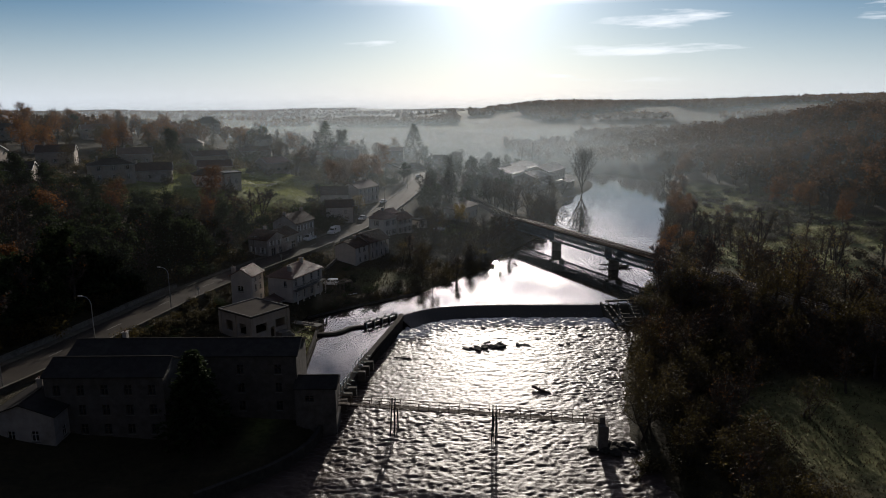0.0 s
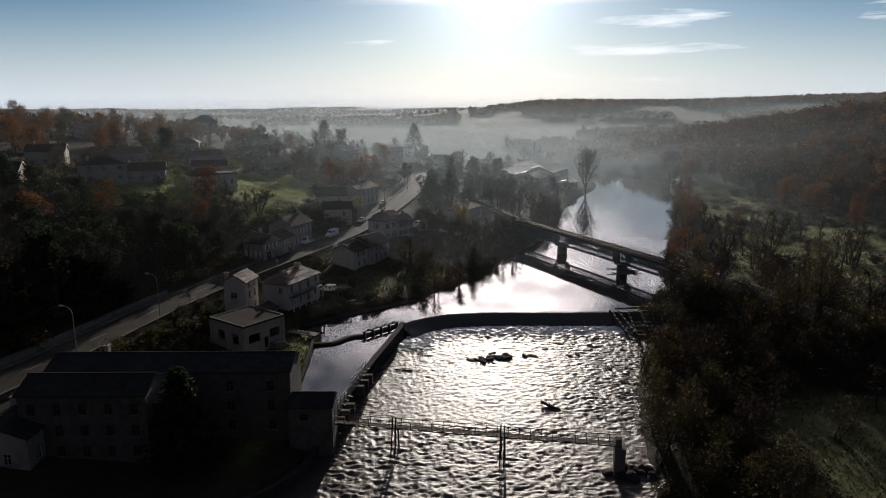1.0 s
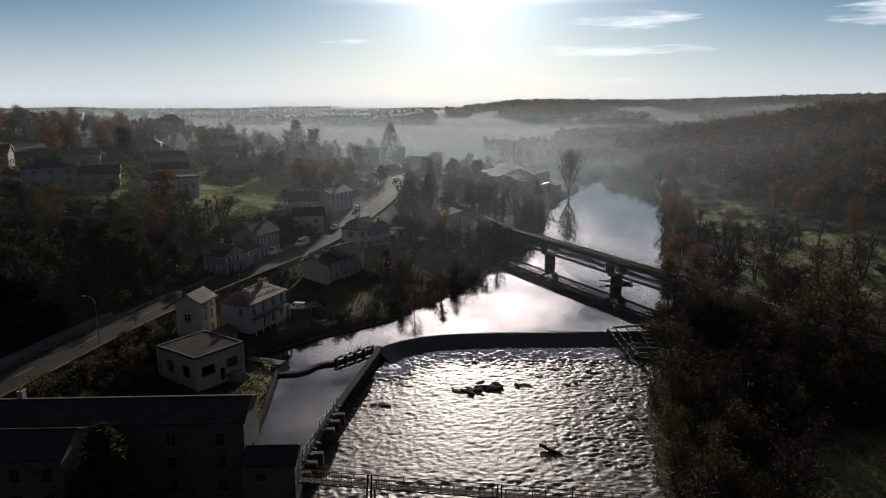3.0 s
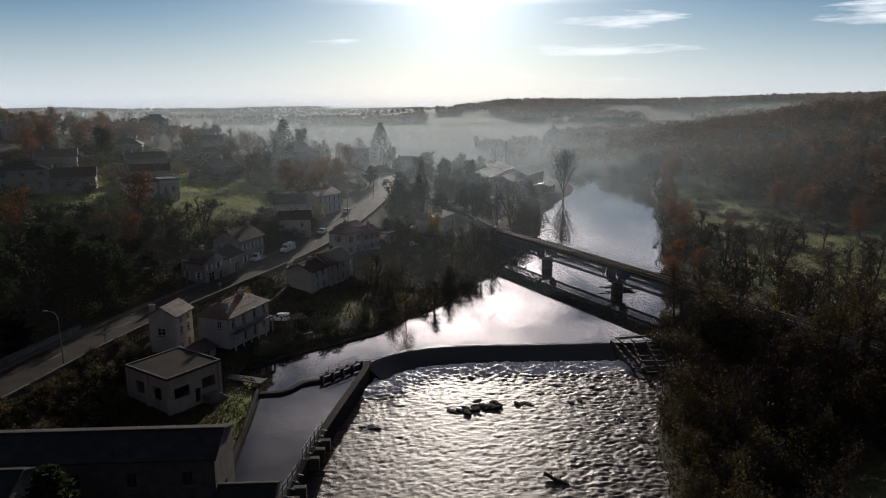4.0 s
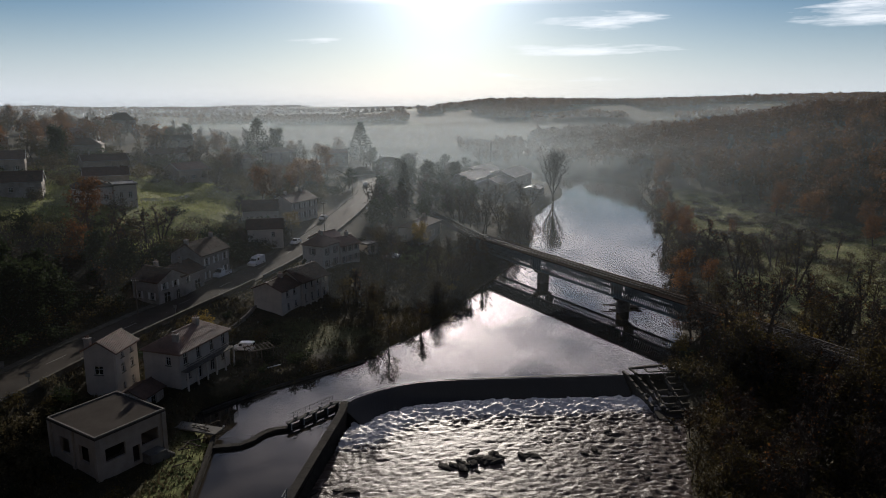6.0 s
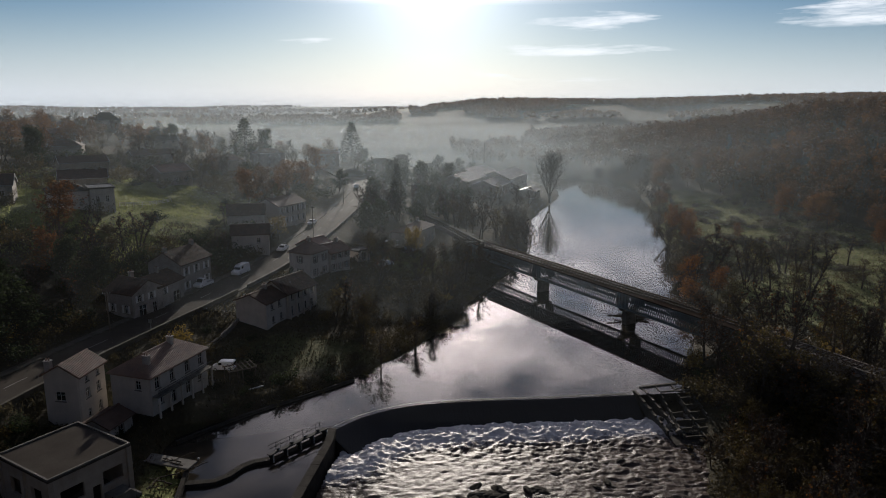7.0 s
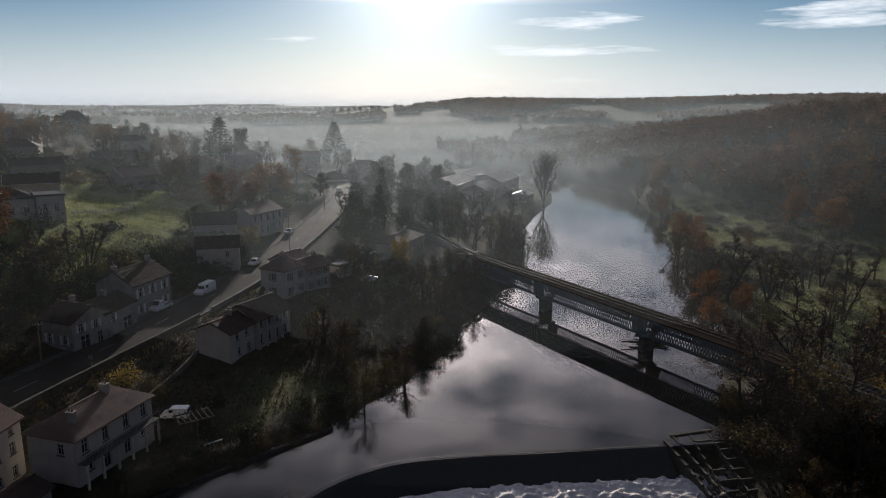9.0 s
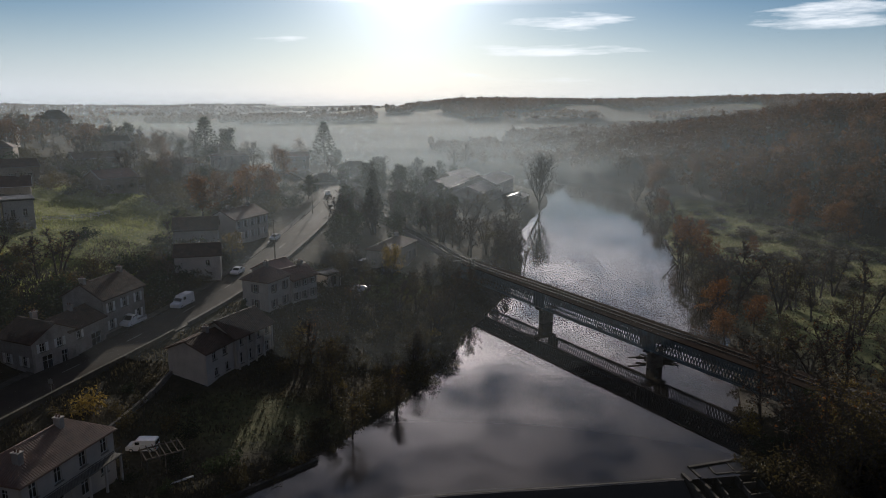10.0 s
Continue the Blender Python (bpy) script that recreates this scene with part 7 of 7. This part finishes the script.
def street_lamp(x, y, z, rot, h=9.0):
    S = thing("street_lamp", pose(x, y, z, 0, 0, rot), "tall grey street lamp with curved arm", "lamp", "street lamps")
    V, F = [], []
    tube_rings(V, F, [Vector((0, 0, -0.6)), Vector((0, 0, 3)), Vector((0, 0, h - 1.3)), Vector((-0.25, 0, h - 0.6)), Vector((-0.8, 0, h - 0.15)), Vector((-1.7, 0, h))], [0.1, 0.085, 0.06, 0.055, 0.05, 0.045], 8)
    soup("pole", V, F, GALV, S)
    bm = bmesh.new()
    box(bm, -2.35, -0.14, h - 0.08, -1.6, 0.14, h + 0.1, None, 0.05)
    part("lamp_head", bm, GALV, S)
    bm = bmesh.new()
    box(bm, -2.25, -0.1, h - 0.13, -1.75, 0.1, h - 0.084)
    part("lens", bm, LAMP_CLEAR, S)
    bm = bmesh.new()
    box(bm, -0.16, -0.16, -0.3, 0.16, 0.16, 0.5, None, 0.03)
    part("base_box", bm, GALV, S)
    return S


for yy in (89, 107.5, 129.8):
    x, y, z, a = on_road(yy, -4.5)
    street_lamp(x, y, z, a - 90)


def wood_pole(x, y, h, lamp=True):
    P_ = thing("utility_pole", pose(x, y, float(ground(x, y)[0])), "weathered wooden utility pole with crossarm", "pole", "utility poles")
    V, F = [], []
    tube_rings(V, F, [Vector((0, 0, -0.8)), Vector((0, 0, h))], [0.15, 0.1], 8)
    soup("mast", V, F, WOOD, P_)
    bm = bmesh.new()
    box(bm, -0.75, -0.06, h - 0.6, 0.75, 0.06, h - 0.46)
    part("crossarm", bm, WOOD, P_)
    for k in (-0.6, -0.2, 0.2, 0.6):
        V, F = [], []
        tube_rings(V, F, [Vector((k, 0, h - 0.46)), Vector((k, 0, h - 0.28))], [0.05, 0.035], 6)
        soup("insulator", V, F, LAMP_CLEAR, P_)


for x, y, h in ((-14.6, 239.5, 9.5), (-43.9, 171.6, 7.5), (-8.5, 290, 9.0), (-24.3, 300, 9.0), (19.5, 283, 7.0)):
    wood_pole(x, y, h)
for yy, s in ((172.6, -4.4), (140, -4.4)):
    x, y, z, a = on_road(yy, s)
    R_ = thing("road_sign", pose(x, y, z, 0, 0, a), "small grey road sign seen from behind", "sign", "road signs")
    bm = bmesh.new()
    box(bm, -0.04, -0.04, -0.5, 0.04, 0.04, 2.3)
    part("post", bm, GALV, R_)
    bm = bmesh.new()
    box(bm, -0.07, -0.38, 1.6, -0.045, 0.38, 2.25, None, 0.01)
    part("plate", bm, GALV, R_)

# by the canal mouth
PO = thing("lamp_post", pose(-20.5, 135.2, float(ground(-20.5, 135.2)[0])), "thin dark post with small white lamp", "lamp")
V, F = [], []
tube_rings(V, F, [Vector((0, 0, -1.5)), Vector((0, 0, 3.6))], [0.06, 0.045], 8)
soup("pole", V, F, IRON, PO)
bm = bmesh.new()
bmesh.ops.create_icosphere(bm, subdivisions=2, radius=0.17, matrix=Matrix.Translation((0, 0, 3.72)))
part("globe", bm, LAMP_CLEAR, PO)
bm = bmesh.new()
box(bm, -4.2, -1.0, 0, 4.2, 1.0, 0.22, None, 0.03)
SL = part("concrete_slab", bm, CONCRETE)
SL.matrix_world = pose(-24.2, 133.6, 0.85, 0, 0, -22)
tagged(SL, "cracked concrete slab leading to the sluice", "slab")
sr = random.Random(4)
for k in range(9):
    log(-22.5 + sr.gauss(0, 1.2), 128 + sr.gauss(0, 4), 1.05 + 0.03 * k, 60 + k, sr.uniform(1.5, 3.2), 0.09, sr.uniform(0, 180), sr.gauss(0, 3), "old timber lying on the canal bank", "timber on the bank")

# pergola, beams and garden wall in the yard
PG = thing("pergola", pose(-19.0, 156.0, float(ground(-19, 156)[0]), 0, 0, 28), "weathered timber pergola frame in the yard", "pergola")
for sx in (-2, 0, 2):
    for sy in (-1.4, 1.4):
        bm = bmesh.new()
        box(bm, sx - 0.07, sy - 0.07, -0.4, sx + 0.07, sy + 0.07, 2.2)
        part("post", bm, WOOD, PG)
for sy in (-1.4, 1.4):
    bm = bmesh.new()
    box(bm, -2.3, sy - 0.06, 2.2, 2.3, sy + 0.06, 2.36)
    part("beam", bm, WOOD, PG)
for k in range(7):
    bm = bmesh.new()
    box(bm, -2.1 + 0.7 * k - 0.04, -1.8, 2.362, -2.1 + 0.7 * k + 0.04, 1.8, 2.46)
    part("rafter", bm, WOOD, PG)
bm = bmesh.new()
box(bm, -1.7, -0.12, 0, 1.7, 0.12, 0.14, None, 0.02)
PL = part("plank", bm, FRAMEW)
PL.matrix_world = pose(-16.6, 153.0, float(ground(-16.6, 153)[0]) + 0.1, 0, 0, 35)
tagged(PL, "long pale plank lying in the yard", "plank")
stone_wall("garden_wall", [(-28, 163, 2.3), (-25.5, 171, 2.9), (-23.5, 180, 3.6)], 0.4, 1.1, -0.8, STONE, "old rubble garden wall", coping=False)
# fence on the hill meadow
FE = thing("paddock_fence", Matrix.Identity(4), "pale wooden paddock fence on the meadow", "fence")
fl_ = polyline([(-66, 243), (-61, 252), (-58, 262)], 2.2)
fz_ = ground(fl_[:, 0], fl_[:, 1])
for q, zz in zip(fl_, fz_):
    bm = bmesh.new()
    box(bm, q[0] - 0.06, q[1] - 0.06, zz - 0.4, q[0] + 0.06, q[1] + 0.06, zz + 1.2)
    part("post", bm, FRAMEW, FE)
for i in range(len(fl_) - 1):
    for hgt in (0.45, 0.8, 1.1):
        bm = bmesh.new()
        beam(bm, (*fl_[i][:2], fz_[i] + hgt), (*fl_[i + 1][:2], fz_[i + 1] + hgt), 0.04, 0.12)
        part("slat", bm, FRAMEW, FE)
# mast on the far ridge
bm = bmesh.new()
mz = float(ground(196, 1283)[0])
for k in range(4):
    a = k * math.pi / 2
    beam(bm, (196 + 1.2 * math.cos(a), 1283 + 1.2 * math.sin(a), mz), (196, 1283, 58), 0.35)
for k in range(5):
    zz = mz + 3 + k * (54 - mz) / 5
    w = 1.2 * (58 - zz) / (58 - mz)
    beam(bm, (196 - w, 1283, zz), (196 + w, 1283, zz), 0.25)
tagged(part("radio_mast", bm, GALV), "slender lattice radio mast on the ridge", "mast")

# ---- mist in the valley: thin level layers ----


def mist_layer(z, x0, x1, y0, y1, rise_y, thick, scale, seed):
    """One thin level veil of mist; it thins out towards its edges and in drifts."""
    m, n, l, p = nodes_of("mist veil")
    tl, df, tp = n.new("ShaderNodeBsdfTranslucent"), n.new("ShaderNodeBsdfDiffuse"), n.new("ShaderNodeBsdfTransparent")
    for q in (tl, df):
        q.inputs["Color"].default_value = (0.5, 0.56, 0.61, 1)
    mx, out = n.new("ShaderNodeMixShader"), n.new("ShaderNodeMixShader")
    mx.inputs["Fac"].default_value = 0.4
    l.new(tl.outputs[0], mx.inputs[1])
    l.new(df.outputs[0], mx.inputs[2])
    co = n.new("ShaderNodeTexCoord").outputs["Object"]
    mp = n.new("ShaderNodeMapping")
    mp.inputs["Location"].default_value, mp.inputs["Scale"].default_value = (seed * 37.0, seed * 11.0, 0), (1, 0.45, 1)
    l.new(co, mp.inputs["Vector"])
    no = noise_node(n, l, mp.outputs["Vector"], scale, 4, 0.5)
    sp = n.new("ShaderNodeSeparateXYZ")
    l.new(co, sp.inputs["Vector"])
    fac = None
    for sock, a, b in (("Y", y0, y0 + rise_y), ("Y", y1, y1 - 0.15 * (y1 - y0)), ("X", x0, x0 + 0.3 * (x1 - x0)), ("X", x1, x1 - 0.3 * (x1 - x0)), (None, 0.0, 0.75)):
        r = n.new("ShaderNodeMapRange")
        r.interpolation_type = "SMOOTHSTEP"
        r.inputs["From Min"].default_value, r.inputs["From Max"].default_value = a, b
        l.new(sp.outputs[sock] if sock else no.outputs["Fac"], r.inputs["Value"])
        if a > b:
            r.inputs["From Min"].default_value, r.inputs["From Max"].default_value = b, a
            r.inputs["To Min"].default_value, r.inputs["To Max"].default_value = 1, 0
        if fac is None:
            fac = r.outputs["Result"]
        else:
            k = n.new("ShaderNodeMath")
            k.operation = "MULTIPLY"
            l.new(fac, k.inputs[0])
            l.new(r.outputs["Result"], k.inputs[1])
            fac = k.outputs[0]
    k = n.new("ShaderNodeMath")
    k.operation = "MULTIPLY"
    k.inputs[1].default_value = thick
    l.new(fac, k.inputs[0])
    l.new(k.outputs[0], out.inputs["Fac"])
    l.new(tp.outputs[0], out.inputs[1])
    l.new(mx.outputs[0], out.inputs[2])
    l.new(out.outputs[0], n["Material Output"].inputs["Surface"])
    bm = bmesh.new()
    bmesh.ops.create_grid(bm, x_segments=8, y_segments=8, size=1.0)
    for v in bm.verts:
        v.co = Vector((x0 + (v.co.x + 1) / 2 * (x1 - x0), y0 + (v.co.y + 1) / 2 * (y1 - y0), z))
    ob = part("mist", bm, m)
    tagged(ob, "thin level veil of white morning mist", "mist", kind="stuff")


mist_layer(4.5, -140, 230, 230, 900, 330, 0.22, 0.018, 1)
mist_layer(12.0, -300, 360, 240, 1100, 330, 0.14, 0.014, 2)


def mist_glare_bank(r, a0, a1, low, tops, thick, scale, seed, tint=(0.5, 0.57, 0.6), drift=((-46, 1), (46, 1))):
    """A standing sheet of mist, haze and imitated glare at one distance; tops and drift give height and density by
    bearing.
    """
    m, n, l, p = nodes_of("mist and glare bank")
    tl, df, tp = n.new("ShaderNodeBsdfTranslucent"), n.new("ShaderNodeBsdfDiffuse"), n.new("ShaderNodeBsdfTransparent")
    for q in (tl, df):
        q.inputs["Color"].default_value = (*tint, 1)
    mx, out = n.new("ShaderNodeMixShader"), n.new("ShaderNodeMixShader")
    mx.inputs["Fac"].default_value = 0.4
    l.new(tl.outputs[0], mx.inputs[1])
    l.new(df.outputs[0], mx.inputs[2])
    at_ = n.new("ShaderNodeAttribute")
    at_.attribute_name = "fade"
    co = n.new("ShaderNodeTexCoord").outputs["Object"]
    mp = n.new("ShaderNodeMapping")
    mp.inputs["Location"].default_value, mp.inputs["Scale"].default_value = (seed * 53.0, 0, 0), (1, 1, 3.0)
    l.new(co, mp.inputs["Vector"])
    no = noise_node(n, l, mp.outputs["Vector"], scale, 4, 0.5)
    r_ = n.new("ShaderNodeMapRange")
    r_.inputs["From Min"].default_value, r_.inputs["From Max"].default_value, r_.inputs["To Min"].default_value = 0.25, 0.7, 0.65
    l.new(no.outputs["Fac"], r_.inputs["Value"])
    k = n.new("ShaderNodeMath")
    k.operation = "MULTIPLY"
    l.new(r_.outputs["Result"], k.inputs[0])
    l.new(at_.outputs["Fac"], k.inputs[1])
    k2 = n.new("ShaderNodeMath")
    k2.operation = "MULTIPLY"
    k2.inputs[1].default_value = thick
    l.new(k.outputs[0], k2.inputs[0])
    l.new(k2.outputs[0], out.inputs["Fac"])
    l.new(tp.outputs[0], out.inputs[1])
    l.new(mx.outputs[0], out.inputs[2])
    l.new(out.outputs[0], n["Material Output"].inputs["Surface"])
    na, nz = 60, 8
    V, F, fade = [], [], []
    for i in range(na + 1):
        a = a0 + (a1 - a0) * i / na
        top = float(np.interp(a, [q[0] for q in tops], [q[1] for q in tops]))
        side = min(1.0, i / (0.25 * na), (na - i) / (0.25 * na))
        dens = float(np.interp(a, [q[0] for q in drift], [q[1] for q in drift]))
        for j in range(nz + 1):
            v = j / nz
            V.append((4 + r * math.sin(radians(a)), r * math.cos(radians(a)) - 5, low + (top - low) * v))
            fade.append(dens * (side * side * (3 - 2 * side)) * (1.0 if v < 0.35 else 1 - float(step(0.35, 1.0, v))))
    for i in range(na):
        for j in range(nz):
            q = i * (nz + 1) + j
            F.append((q, q + nz + 1, q + nz + 2, q + 1))
    ob = soup("mist", V, F, m, smooth=True)
    f_ = ob.data.attributes.new("fade", "FLOAT", "POINT")
    f_.data.foreach_set("value", fade)
    tagged(ob, "sheet of pale morning mist, haze and imitated glare across the valley", "mist", kind="stuff")


GLARE_DRIFT = ((-46, 0.2), (-26, 0.5), (-14, 1.15), (-7, 2.1), (0, 2.3), (9, 1.9), (18, 1.0), (30, 0.7), (46, 0.4))  # river haze, thickened below the sun to imitate its glare
# near sheet added to lift the blacks like lens veil, not as mist
mist_glare_bank(150, -64, 64, -3, ((-64, 75), (64, 75)), 0.008, 0.01, 40, (0.45, 0.48, 0.5))
for k_, r_b in enumerate((190, 235, 280, 325, 370, 410)):
    mist_glare_bank(r_b, -46, 46, -2, ((-46, 60 + r_b * 0.1), (0, 50), (14, 52), (25, 66), (46, 80)), (0.02, 0.03, 0.04, 0.052, 0.066, 0.08)[k_], 0.012, 20 + k_, (0.46, 0.53, 0.56), GLARE_DRIFT)
VALLEY = ((-46, 0.1), (-24, 0.35), (-14, 0.9), (0, 1.0), (14, 1.0), (22, 0.6), (46, 0.25))
mist_glare_bank(470, -30, 32, -1, ((-30, 24), (0, 28), (32, 28)), 0.28, 0.02, 1, drift=VALLEY)
mist_glare_bank(560, -36, 36, -1, ((-36, 30), (0, 34), (36, 34)), 0.28, 0.015, 2, drift=VALLEY)
mist_glare_bank(680, -40, 38, -1, ((-40, 34), (0, 38), (38, 38)), 0.3, 0.012, 3, drift=VALLEY)
mist_glare_bank(820, -42, 40, -1, ((-42, 34), (0, 36), (40, 36)), 0.3, 0.01, 4, drift=VALLEY)
mist_glare_bank(1020, -44, 46, -1, ((-44, 60), (0, 60), (6, 72), (20, 82), (46, 88)), 0.28, 0.006, 5)
mist_glare_bank(2100, -46, 40, -1, ((-46, 70), (40, 70)), 0.32, 0.003, 6, (0.52, 0.58, 0.64))
scene.cycles.transparent_max_bounces = 24
